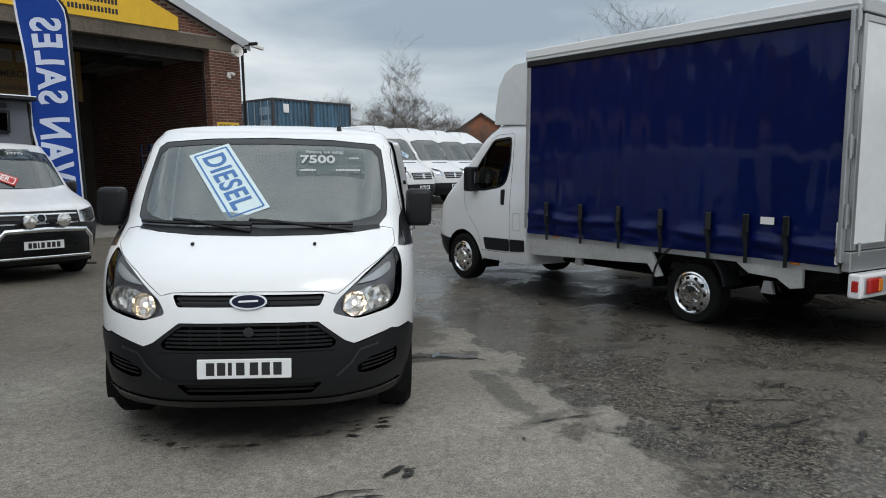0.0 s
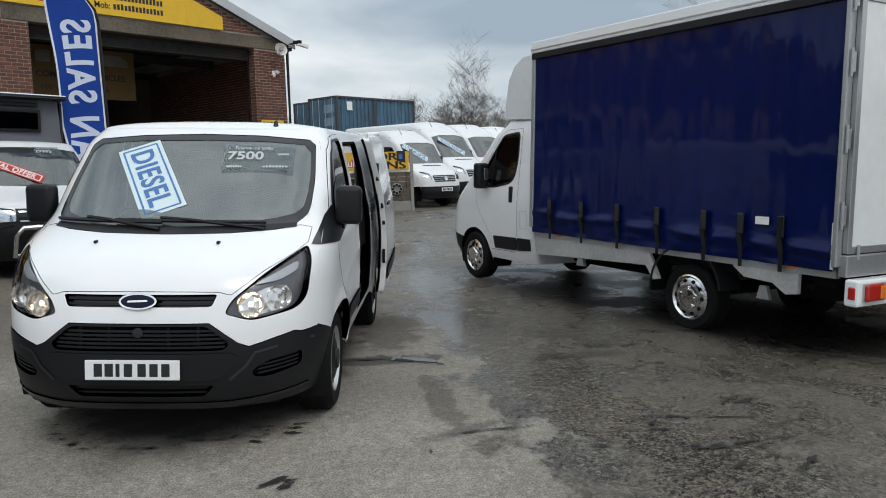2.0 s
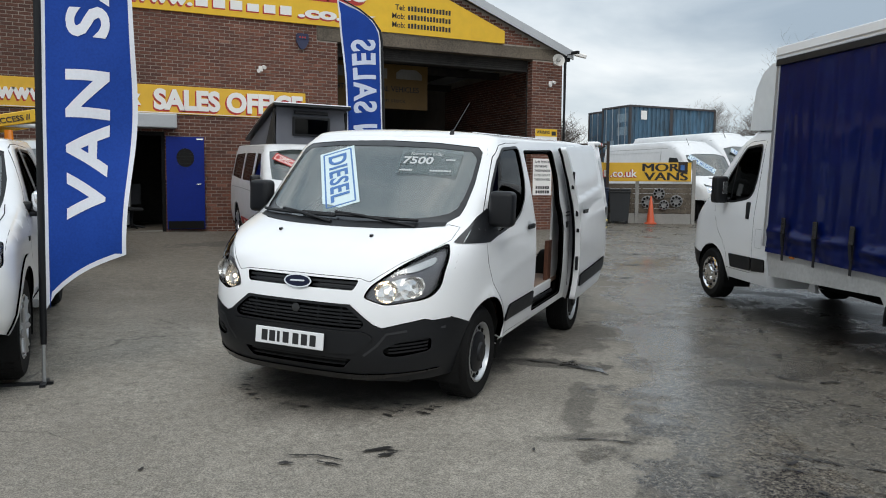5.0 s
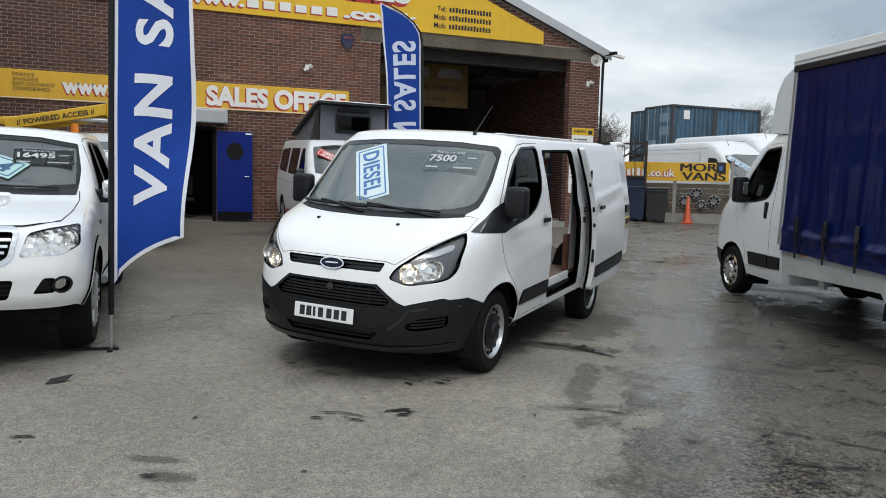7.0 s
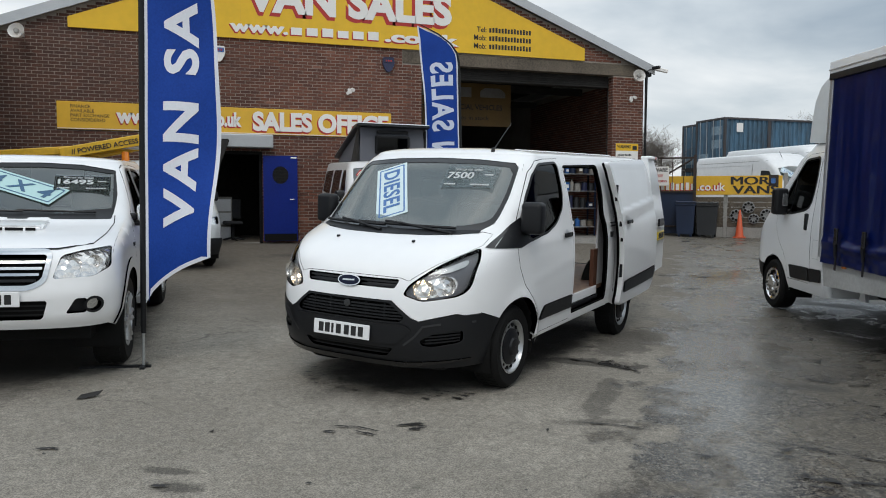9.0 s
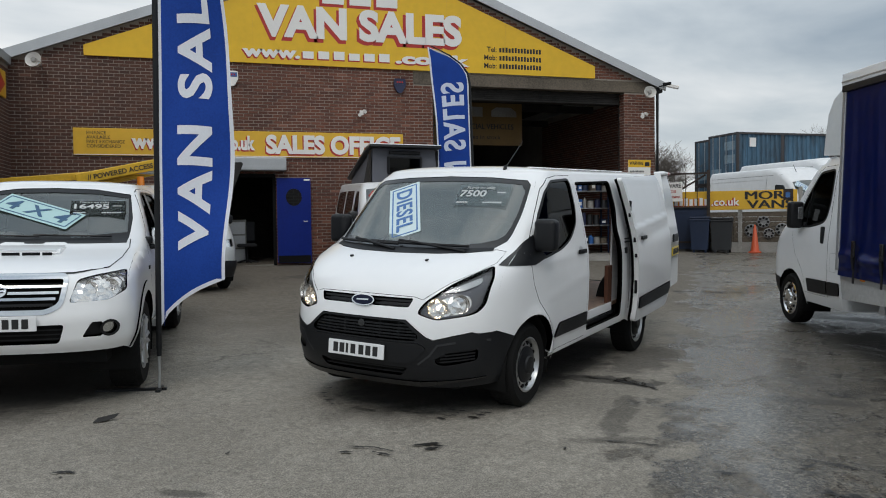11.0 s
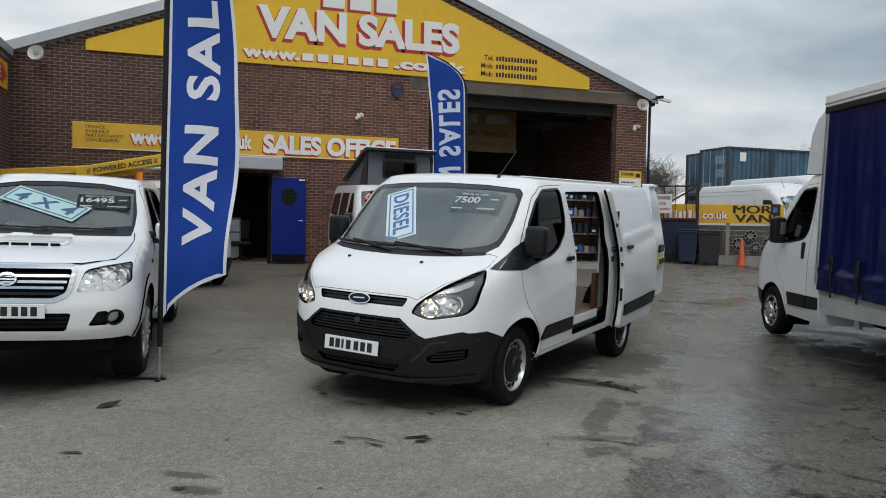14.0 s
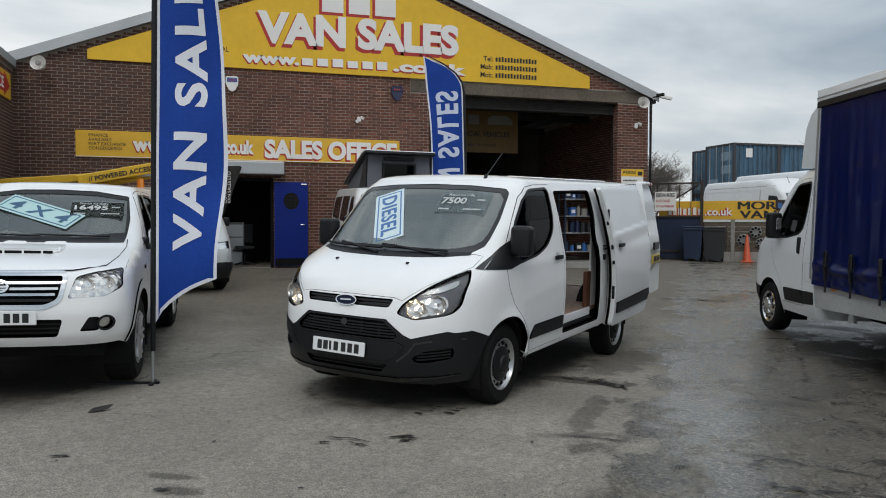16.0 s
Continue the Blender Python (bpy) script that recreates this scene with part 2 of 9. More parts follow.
def brick_material():
    m = mat("red_brown_brick", (0.165, 0.064, 0.043), 0.88, var=0.25, big=0.7, fine=45, bump=0.35, coords="Object")
    n, l = m.node_tree.nodes, m.node_tree.links
    b = n["Principled BSDF"]
    geo, obj = n.new("ShaderNodeNewGeometry"), n.new("ShaderNodeObjectInfo")
    add = n.new("ShaderNodeMath")
    add.operation = "ADD"
    frac = n.new("ShaderNodeMath")
    frac.operation = "FRACT"
    ramp = n.new("ShaderNodeValToRGB")
    ramp.color_ramp.elements[0].color = (0.66, 0.66, 0.7, 1)
    ramp.color_ramp.elements[1].color = (1.2, 1.15, 1.05, 1)
    pale = ramp.color_ramp.elements.new(0.975)
    pale.color = (1.2, 1.15, 1.05, 1)
    ramp.color_ramp.elements[2].color = (1.9, 2.3, 2.4, 1)
    mul = n.new("ShaderNodeMix")
    mul.data_type, mul.blend_type = "RGBA", "MULTIPLY"
    mul.inputs["Factor"].default_value = 1
    src = b.inputs["Base Color"].links[0].from_socket
    l.new(geo.outputs["Random Per Island"], add.inputs[0])
    l.new(obj.outputs["Random"], add.inputs[1])
    l.new(add.outputs[0], frac.inputs[0])
    l.new(frac.outputs[0], ramp.inputs["Fac"])
    l.new(src, mul.inputs["A"])
    l.new(ramp.outputs["Color"], mul.inputs["B"])
    # The bricks darken towards one end of the wall and in patches elsewhere.
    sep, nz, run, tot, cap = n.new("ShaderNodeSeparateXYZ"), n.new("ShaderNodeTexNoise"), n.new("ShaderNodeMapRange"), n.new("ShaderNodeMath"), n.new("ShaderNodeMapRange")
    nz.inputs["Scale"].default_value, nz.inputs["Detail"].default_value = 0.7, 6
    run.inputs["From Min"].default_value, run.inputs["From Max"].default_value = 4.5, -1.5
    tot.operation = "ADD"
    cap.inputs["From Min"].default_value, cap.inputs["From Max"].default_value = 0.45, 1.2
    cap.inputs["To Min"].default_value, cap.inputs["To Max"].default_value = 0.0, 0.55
    end_tone = n.new("ShaderNodeMix")
    end_tone.data_type = "RGBA"
    end_tone.inputs["B"].default_value = (0.045, 0.027, 0.021, 1)
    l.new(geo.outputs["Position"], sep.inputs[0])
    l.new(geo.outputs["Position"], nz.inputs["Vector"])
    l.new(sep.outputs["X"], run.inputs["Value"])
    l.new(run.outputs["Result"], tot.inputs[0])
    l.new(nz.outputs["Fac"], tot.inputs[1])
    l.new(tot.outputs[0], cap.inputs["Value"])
    l.new(cap.outputs["Result"], end_tone.inputs["Factor"])
    l.new(mul.outputs["Result"], end_tone.inputs["A"])
    l.new(end_tone.outputs["Result"], b.inputs["Base Color"])
    return m


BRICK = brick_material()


def ground_material():
    """Worn pale concrete and tarmac yard: oil marks, damp sheets and grit."""
    m = bpy.data.materials.new("worn_yard_concrete")
    m.use_nodes = True
    n, l = m.node_tree.nodes, m.node_tree.links
    b = n["Principled BSDF"]
    geo = n.new("ShaderNodeNewGeometry")

    def noise_node(scale, detail, rough=0.6, dist=0.0):
        k = n.new("ShaderNodeTexNoise")
        k.inputs["Scale"].default_value, k.inputs["Detail"].default_value = scale, detail
        k.inputs["Roughness"].default_value, k.inputs["Distortion"].default_value = rough, dist
        l.new(geo.outputs["Position"], k.inputs["Vector"])
        return k.outputs["Fac"]

    def ramp(src, a, b_, ca=0.0, cb=1.0):
        k = n.new("ShaderNodeMapRange")
        k.interpolation_type = "SMOOTHSTEP"
        k.inputs["From Min"].default_value, k.inputs["From Max"].default_value = a, b_
        k.inputs["To Min"].default_value, k.inputs["To Max"].default_value = ca, cb
        l.new(src, k.inputs["Value"])
        return k.outputs["Result"]

    def blend(fac, a, b_):
        k = n.new("ShaderNodeMix")
        k.data_type = "RGBA"
        l.new(fac, k.inputs["Factor"])
        for s, v in (("A", a), ("B", b_)):
            if isinstance(v, tuple):
                k.inputs[s].default_value = (*v, 1)
            else:
                l.new(v, k.inputs[s])
        return k.outputs["Result"]

    def math2(op, a, b_):
        k = n.new("ShaderNodeMath")
        k.operation = op
        for i, v in enumerate((a, b_)):
            if isinstance(v, (int, float)):
                k.inputs[i].default_value = v
            else:
                l.new(v, k.inputs[i])
        return k.outputs[0]

    sep = n.new("ShaderNodeSeparateXYZ")
    l.new(geo.outputs["Position"], sep.inputs[0])
    x, y = sep.outputs["X"], sep.outputs["Y"]
    # Tarmac and damp lie on the truck's side of a wandering line beside the van.
    side = math2("SUBTRACT", math2("MULTIPLY", math2("SUBTRACT", x, DAMP_X), DAMP_N[0]), math2("MULTIPLY", math2("SUBTRACT", y, DAMP_Y), -DAMP_N[1]))
    wob = math2("MULTIPLY", math2("SUBTRACT", noise_node(0.9, 7, 0.7), 0.5), 2.4)
    edge = math2("ADD", side, wob)
    damp = ramp(edge, -0.05, 0.09)
    grain, mid, broad = noise_node(95, 3, 0.7), noise_node(9, 7, 0.75), noise_node(0.55, 6, 0.62, 0.3)
    chips = noise_node(30, 5, 0.75)
    dry = blend(ramp(broad, 0.3, 0.7), (0.215, 0.195, 0.163), (0.32, 0.293, 0.249))
    dry = blend(ramp(mid, 0.42, 0.68), dry, (0.215, 0.198, 0.168))
    wet = blend(ramp(broad, 0.36, 0.6), (0.052, 0.045, 0.036), (0.098, 0.087, 0.07))
    wet = blend(ramp(mid, 0.44, 0.64), wet, (0.115, 0.105, 0.088))
    wet = blend(ramp(noise_node(3.2, 9, 0.8), 0.53, 0.58, 0.0, 0.7), wet, (0.03, 0.027, 0.023))
    lumps = noise_node(13, 8, 0.85)
    wet = blend(ramp(lumps, 0.55, 0.6, 0.0, 0.6), wet, (0.19, 0.172, 0.142))
    wet = blend(ramp(lumps, 0.45, 0.41, 0.0, 0.75), wet, (0.02, 0.018, 0.015))
    stones = noise_node(34, 5, 0.85)
    wet = blend(ramp(stones, 0.52, 0.60, 0.0, 0.85), wet, (0.22, 0.203, 0.172))
    wet = blend(ramp(stones, 0.47, 0.40, 0.0, 0.9), wet, (0.016, 0.014, 0.012))
    wet = blend(ramp(chips, 0.6, 0.68, 0.0, 0.6), wet, (0.22, 0.205, 0.182))
    soaked = ramp(noise_node(1.1, 8, 0.72, 0.4), 0.46, 0.56)
    wet = blend(math2("MULTIPLY", math2("SUBTRACT", 1.0, soaked), 0.6), wet, blend(ramp(stones, 0.42, 0.6), (0.075, 0.063, 0.046), (0.2, 0.176, 0.138)))
    # The older surface towards the building is browner and darker.
    back = ramp(math2("ADD", y, math2("MULTIPLY", math2("SUBTRACT", noise_node(0.35, 5, 0.6), 0.5), 7.0)), 4.8, 8.8, 0.0, 0.9)
    dry = blend(back, dry, blend(ramp(mid, 0.4, 0.66), (0.095, 0.081, 0.062), (0.15, 0.13, 0.104)))
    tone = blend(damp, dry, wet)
    # Damp patches and tyre marks with ragged, soft edges; the darkest spots paint vehicle shade.
    rag = math2("MULTIPLY", math2("SUBTRACT", noise_node(4.5, 6, 0.7), 0.5), 2.6)
    for px, py, rx, ry, turn, dark in DAMP_AND_SHADE_SPOTS:
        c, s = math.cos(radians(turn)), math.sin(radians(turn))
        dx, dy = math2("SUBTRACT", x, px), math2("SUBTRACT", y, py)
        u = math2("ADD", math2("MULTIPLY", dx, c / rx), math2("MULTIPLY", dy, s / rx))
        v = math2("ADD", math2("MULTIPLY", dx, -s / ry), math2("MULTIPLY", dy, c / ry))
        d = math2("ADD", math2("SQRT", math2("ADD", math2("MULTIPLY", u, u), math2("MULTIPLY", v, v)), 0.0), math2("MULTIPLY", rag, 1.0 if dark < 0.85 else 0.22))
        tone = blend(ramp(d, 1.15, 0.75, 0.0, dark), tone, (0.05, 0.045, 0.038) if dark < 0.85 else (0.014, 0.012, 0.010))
    stain = ramp(noise_node(2.6, 6, 0.75), 0.62, 0.74)
    tone = blend(math2("MULTIPLY", stain, 0.45), tone, (0.07, 0.065, 0.058))
    speck = ramp(chips, 0.66, 0.70)
    tone = blend(math2("MULTIPLY", speck, math2("MULTIPLY", math2("SUBTRACT", 1.0, damp), 0.5)), tone, (0.06, 0.056, 0.05))
    crack = n.new("ShaderNodeTexVoronoi")
    crack.feature = "DISTANCE_TO_EDGE"
    crack.inputs["Scale"].default_value = 0.42
    warp = n.new("ShaderNodeVectorMath")
    warp.operation = "MULTIPLY_ADD"
    wob2 = n.new("ShaderNodeTexNoise")
    wob2.inputs["Scale"].default_value, wob2.inputs["Detail"].default_value = 1.8, 7
    l.new(geo.outputs["Position"], wob2.inputs["Vector"])
    l.new(wob2.outputs["Color"], warp.inputs[0])
    warp.inputs[1].default_value = (0.9, 0.9, 0)
    l.new(geo.outputs["Position"], warp.inputs[2])
    l.new(warp.outputs[0], crack.inputs["Vector"])
    line = math2("MULTIPLY", ramp(crack.outputs["Distance"], 0.006, 0.0), ramp(noise_node(0.7, 3), 0.48, 0.6))
    tone = blend(math2("MULTIPLY", line, 0.6), tone, (0.05, 0.046, 0.041))
    grit = n.new("ShaderNodeMix")
    grit.data_type, grit.blend_type = "RGBA", "MULTIPLY"
    grit.inputs["Factor"].default_value = 1
    l.new(tone, grit.inputs["A"])
    g2 = blend(ramp(grain, 0.32, 0.68), (0.58, 0.58, 0.58), (1.42, 1.42, 1.42))
    g3 = n.new("ShaderNodeMix")
    g3.data_type, g3.blend_type = "RGBA", "MULTIPLY"
    g3.inputs["Factor"].default_value = 1
    l.new(g2, g3.inputs["A"])
    l.new(blend(ramp(noise_node(22, 5, 0.7), 0.3, 0.7), (0.8, 0.8, 0.8), (1.2, 1.2, 1.2)), g3.inputs["B"])
    l.new(g3.outputs["Result"], grit.inputs["B"])
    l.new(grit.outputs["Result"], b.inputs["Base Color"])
    # Where water lies: broad sheets in the hollows, broken by the noise.
    film = math2("MULTIPLY", soaked, 0.6)
    for px, py, rx, ry, turn in WATER:
        c, s = math.cos(radians(turn)), math.sin(radians(turn))
        dx, dy = math2("SUBTRACT", x, px), math2("SUBTRACT", y, py)
        u = math2("ADD", math2("MULTIPLY", dx, c / rx), math2("MULTIPLY", dy, s / rx))
        v = math2("ADD", math2("MULTIPLY", dx, -s / ry), math2("MULTIPLY", dy, c / ry))
        d = math2("ADD", math2("SQRT", math2("ADD", math2("MULTIPLY", u, u), math2("MULTIPLY", v, v)), 0.0), math2("MULTIPLY", rag, 1.1))
        film = math2("MAXIMUM", film, ramp(d, 1.4, 0.3, 0.0, 1.0))
    soak = math2("MULTIPLY", film, damp)
    r_wet = math2("SUBTRACT", 0.48, math2("MULTIPLY", film, 0.39))
    r_dry = math2("SUBTRACT", 0.86, math2("MULTIPLY", film, 0.1))
    k = n.new("ShaderNodeMix")
    l.new(damp, k.inputs["Factor"])
    l.new(r_dry, k.inputs["A"])
    l.new(r_wet, k.inputs["B"])
    l.new(k.outputs["Result"], b.inputs["Roughness"])
    bp = n.new("ShaderNodeBump")
    bp.inputs["Distance"].default_value = 0.012
    l.new(math2("SUBTRACT", 0.6, math2("MULTIPLY", soak, 0.5)), bp.inputs["Strength"])
    l.new(math2("ADD", math2("MULTIPLY", grain, 0.5), math2("ADD", mid, math2("ADD", chips, math2("ADD", math2("MULTIPLY", stones, 0.6), lumps)))), bp.inputs["Height"])
    l.new(bp.outputs["Normal"], b.inputs["Normal"])
    return m


# The damp begins along a line beside the van; the normal points to the damp.
DAMP_X, DAMP_Y, DAMP_N = 5.45, 2.5, (0.81, -0.587)
# Patches: x, y, half length, half width, turn, darkness.
WATER = [(7.3, 4.1, 1.7, 0.8, 52), (6.2, 2.5, 1.8, 0.6, 56), (9.3, 6.7, 2.0, 0.7, 50), (5.3, 0.8, 1.6, 0.5, 58), (11.5, 9.4, 2.6, 0.7, 35)]
# The last three paint the shade under van, pickup and truck in black.
DAMP_AND_SHADE_SPOTS = [(5.62, 3.8, 0.5, 0.17, -38, 0.8), (5.15, 2.6, 0.62, 0.11, 52, 0.55), (4.78, 2.08, 0.3, 0.09, -12, 0.5), (6.6, 4.6, 0.9, 0.3, 40, 0.6),
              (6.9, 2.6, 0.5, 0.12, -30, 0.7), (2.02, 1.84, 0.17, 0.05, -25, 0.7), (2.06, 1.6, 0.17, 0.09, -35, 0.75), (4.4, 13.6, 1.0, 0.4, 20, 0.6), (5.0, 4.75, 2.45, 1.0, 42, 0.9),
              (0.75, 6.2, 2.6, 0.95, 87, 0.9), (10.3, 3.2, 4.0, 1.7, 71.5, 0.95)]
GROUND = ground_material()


# ---- building blocks ----
def mesh_object(name, verts, faces, material, parent=None, label="", smooth=False, normals=None, m=None):
    me = bpy.data.meshes.new(name)
    me.from_pydata([tuple(v) for v in verts], [], [tuple(f) for f in faces])
    me.materials.append(material)
    if smooth:
        me.polygons.foreach_set("use_smooth", [True] * len(me.polygons))
    if normals is not None:
        me.normals_split_custom_set_from_vertices([tuple(v) for v in normals])
    ob = new(name, me)
    ob.parent = parent
    if m is not None:
        ob.matrix_basis = m
    return tagged(ob, label)


def part(name, bm, material, parent=None, label="", smooth=None, m=None):
    """Links a bmesh as one mesh object. smooth: degrees up to which edges are shaded round."""
    me = bpy.data.meshes.new(name)
    bmesh.ops.recalc_face_normals(bm, faces=bm.faces)
    if smooth:
        for e in bm.edges:
            e.smooth = len(e.link_faces) < 2 or e.calc_face_angle(3) < radians(smooth)
        for f in bm.faces:
            f.smooth = True
    bm.to_mesh(me)
    bm.free()
    me.materials.append(material)
    ob = new(name, me)
    ob.parent = parent
    if m is not None:
        ob.matrix_basis = m
    return tagged(ob, label)


def thing(name, m, label, category, group="", kind=""):
    ob = new(name)
    ob.empty_display_size = 0.2
    ob.matrix_basis = m
    return tagged(ob, label, category, group, kind)


def bbox(bm, x0, x1, y0, y1, z0, z1, bevel=0.0, seg=2, m=None):
    """Adds a box, its edges rounded."""
    at = Matrix.LocRotScale(((x0 + x1) / 2, (y0 + y1) / 2, (z0 + z1) / 2), None, (abs(x1 - x0), abs(y1 - y0), abs(z1 - z0)))
    if m is not None:
        at = m @ at
    vs = bmesh.ops.create_cube(bm, size=1, matrix=at)["verts"]
    if bevel:
        es = list({e for v in vs for e in v.link_edges})
        bmesh.ops.bevel(bm, geom=es, offset=bevel, segments=seg, affect="EDGES", profile=0.5)
    return bm


def box(*a, **k):
    return bbox(bmesh.new(), *a, **k)


def cyl(bm, a, b, r0, r1=None, seg=16, caps=True):
    """Adds a round bar from a to b."""
    a, b = Vector(a), Vector(b)
    d = b - a
    m = Matrix.Translation((a + b) / 2) @ d.to_track_quat("Z", "Y").to_matrix().to_4x4()
    bmesh.ops.create_cone(bm, cap_ends=caps, segments=seg, radius1=r0, radius2=r0 if r1 is None else r1, depth=d.length, matrix=m)
    return bm


def tube(bm, pts, r, seg=8):
    """Adds a bent round bar along points."""
    pts = [Vector(p) for p in pts]
    rings = []
    for i, p in enumerate(pts):
        d = (pts[min(i + 1, len(pts) - 1)] - pts[max(i - 1, 0)]).normalized()
        q = d.to_track_quat("Z", "Y")
        rr = r[i] if isinstance(r, (list, tuple)) else r
        rings.append([bm.verts.new(p + q @ Vector((rr * math.cos(6.2832 * k / seg), rr * math.sin(6.2832 * k / seg), 0))) for k in range(seg)])
    for a, b in zip(rings, rings[1:]):
        for k in range(seg):
            bm.faces.new((a[k], a[(k + 1) % seg], b[(k + 1) % seg], b[k]))
    bm.faces.new(rings[0])
    bm.faces.new(rings[-1])
    return bm


def lathe(bm, profile, seg=40, m=None):
    """Turns (radius, y) points round the y axis."""
    rings = []
    for r, y in profile:
        ring = []
        for k in range(seg):
            a = 2 * math.pi * k / seg
            p = Vector((r * math.cos(a), y, r * math.sin(a)))
            ring.append(bm.verts.new(m @ p if m is not None else p))
        rings.append(ring)
    for a, b in zip(rings, rings[1:]):
        for k in range(seg):
            bm.faces.new((a[k], a[(k + 1) % seg], b[(k + 1) % seg], b[k]))
    return bm


def prism(bm, poly, y0, y1, axis="y"):
    """Adds a straight-sided solid over a flat outline; axis is the way of its thickness."""
    def at(p, d):
        return {"y": (p[0], d, p[1]), "x": (d, p[0], p[1]), "z": (p[0], p[1], d)}[axis]
    a = [bm.verts.new(at(p, y0)) for p in poly]
    b = [bm.verts.new(at(p, y1)) for p in poly]
    n = len(poly)
    bm.faces.new(a)
    bm.faces.new(list(reversed(b)))
    for i in range(n):
        bm.faces.new((a[i], b[i], b[(i + 1) % n], a[(i + 1) % n]))
    return bm


def rounded(poly, r, seg=4):
    """An outline with its corners rounded off."""
    out, n = [], len(poly)
    for i in range(n):
        p, a, b = Vector(poly[i]), Vector(poly[i - 1]), Vector(poly[(i + 1) % n])
        rr = r[i] if isinstance(r, (list, tuple)) else r
        da, db = min(rr, (a - p).length * 0.48), min(rr, (b - p).length * 0.48)
        s, e = p + (a - p).normalized() * da, p + (b - p).normalized() * db
        for k in range(seg + 1):
            t = k / seg
            q = s * (1 - t) ** 2 + p * 2 * t * (1 - t) + e * t * t
            out.append((q.x, q.y))
    return out


def inset(poly, d):
    """An outline moved inward by d (counter-clockwise or not)."""
    n = len(poly)
    area = sum(poly[i - 1][0] * poly[i][1] - poly[i][0] * poly[i - 1][1] for i in range(n))
    s = 1 if area > 0 else -1
    out = []
    for i in range(n):
        a, p, b = Vector(poly[i - 1]), Vector(poly[i]), Vector(poly[(i + 1) % n])
        t = (b - a)
        if t.length < 1e-9:
            out.append(tuple(p))
            continue
        t.normalize()
        out.append((p.x - t.y * d * s, p.y + t.x * d * s))
    return out


def dense(poly, step):
    out = []
    for i, p in enumerate(poly):
        q = poly[(i + 1) % len(poly)]
        k = max(1, math.ceil(math.dist(p, q) / step))
        out += [(p[0] + (q[0] - p[0]) * j / k, p[1] + (q[1] - p[1]) * j / k) for j in range(k)]
    return out


def inside(pts, poly):
    x, y = pts[:, 0], pts[:, 1]
    c = np.zeros(len(pts), bool)
    for (x0, y0), (x1, y1) in zip(poly, poly[1:] + poly[:1]):
        if y0 != y1:
            c ^= ((y0 > y) != (y1 > y)) & (x < (x1 - x0) * (y - y0) / (y1 - y0) + x0)
    return c


def skin(name, outer, holes, fmap, step, material, parent, label="", rim=0.0, lift=0.0, away=(0, 0, 0), loops=None):
    """A curved sheet: a flat outline with holes, laid on the surface fmap(u, v) and turned away from a point; rim: the depth of its folded edges."""
    from mathutils.geometry import delaunay_2d_cdt
    rings = [dense(list(outer), step)] + [dense(list(h), step) for h in holes]
    pts, edges = [], []
    for ring in rings:
        k = len(pts)
        pts += ring
        edges += [(k + i, k + (i + 1) % len(ring)) for i in range(len(ring))]
    edge_pts = np.array(pts)
    lo, hi = edge_pts.min(0), edge_pts.max(0)
    gx, gy = np.meshgrid(np.arange(lo[0] + step / 2, hi[0], step), np.arange(lo[1] + step / 2, hi[1], step))
    grid = np.stack([gx.ravel(), gy.ravel()], 1)
    keep = inside(grid, rings[0])
    for h in rings[1:]:
        keep &= ~inside(grid, h)
    grid = grid[keep]
    if len(grid):
        near = np.full(len(grid), 9.0)
        for e in edge_pts:
            near = np.minimum(near, ((grid - e) ** 2).sum(1))
        grid = grid[near > (0.45 * step) ** 2]
    res = delaunay_2d_cdt([Vector(p) for p in pts] + [Vector(p) for p in grid], edges, [], 0, 1e-5)
    v2 = np.array([tuple(v) for v in res[0]])
    tri = [f for f in res[2]]
    mids = np.array([v2[list(f)].mean(0) for f in tri])
    ok = inside(mids, rings[0])
    for h in rings[1:]:
        ok &= ~inside(mids, h)
    tri = [f for f, k in zip(tri, ok) if k]

    def place(u, v):
        p, e = np.array(fmap(u, v)), 2e-3
        n = np.cross(np.array(fmap(u + e, v)) - np.array(fmap(u - e, v)), np.array(fmap(u, v + e)) - np.array(fmap(u, v - e)))
        return p, n / max(np.linalg.norm(n), 1e-12)

    both = [place(*v) for v in v2]
    pos, nor = np.array([p for p, _ in both]), np.array([n for _, n in both])
    sign = 1 if ((pos - np.array(away)) * nor).sum(1).mean() > 0 else -1
    nor = nor * sign
    pos = pos + lift * nor
    faces = []
    for f in tri:
        a, b, c = (pos[i] for i in f)
        faces.append(f if np.dot(np.cross(b - a, c - a), nor[f[0]]) > 0 else f[::-1])
    verts, normals = list(pos), list(nor)
    if rim:
        at = {}
        for i, p in enumerate(v2):
            at.setdefault((round(p[0], 4), round(p[1], 4)), i)
        chosen = rings if loops is None else [rings[i] for i in loops]
        for ring in chosen:
            ids = [at.get((round(p[0], 4), round(p[1], 4))) for p in ring]
            ids = [i for i in ids if i is not None]
            k, c = len(verts), len(ids)
            for j, i in enumerate(ids):
                e = pos[ids[(j + 1) % c]] - pos[ids[j - 1]]
                side = np.cross(e, nor[i])
                side = side / max(np.linalg.norm(side), 1e-9)
                verts += [pos[i], pos[i] - rim * nor[i]]
                normals += [side, side]
            for j in range(c):
                a, b = k + 2 * j, k + 2 * ((j + 1) % c)
                faces.append((a, b, b + 1, a + 1))
    return mesh_object(name, verts, faces, material, parent, label, True, normals)


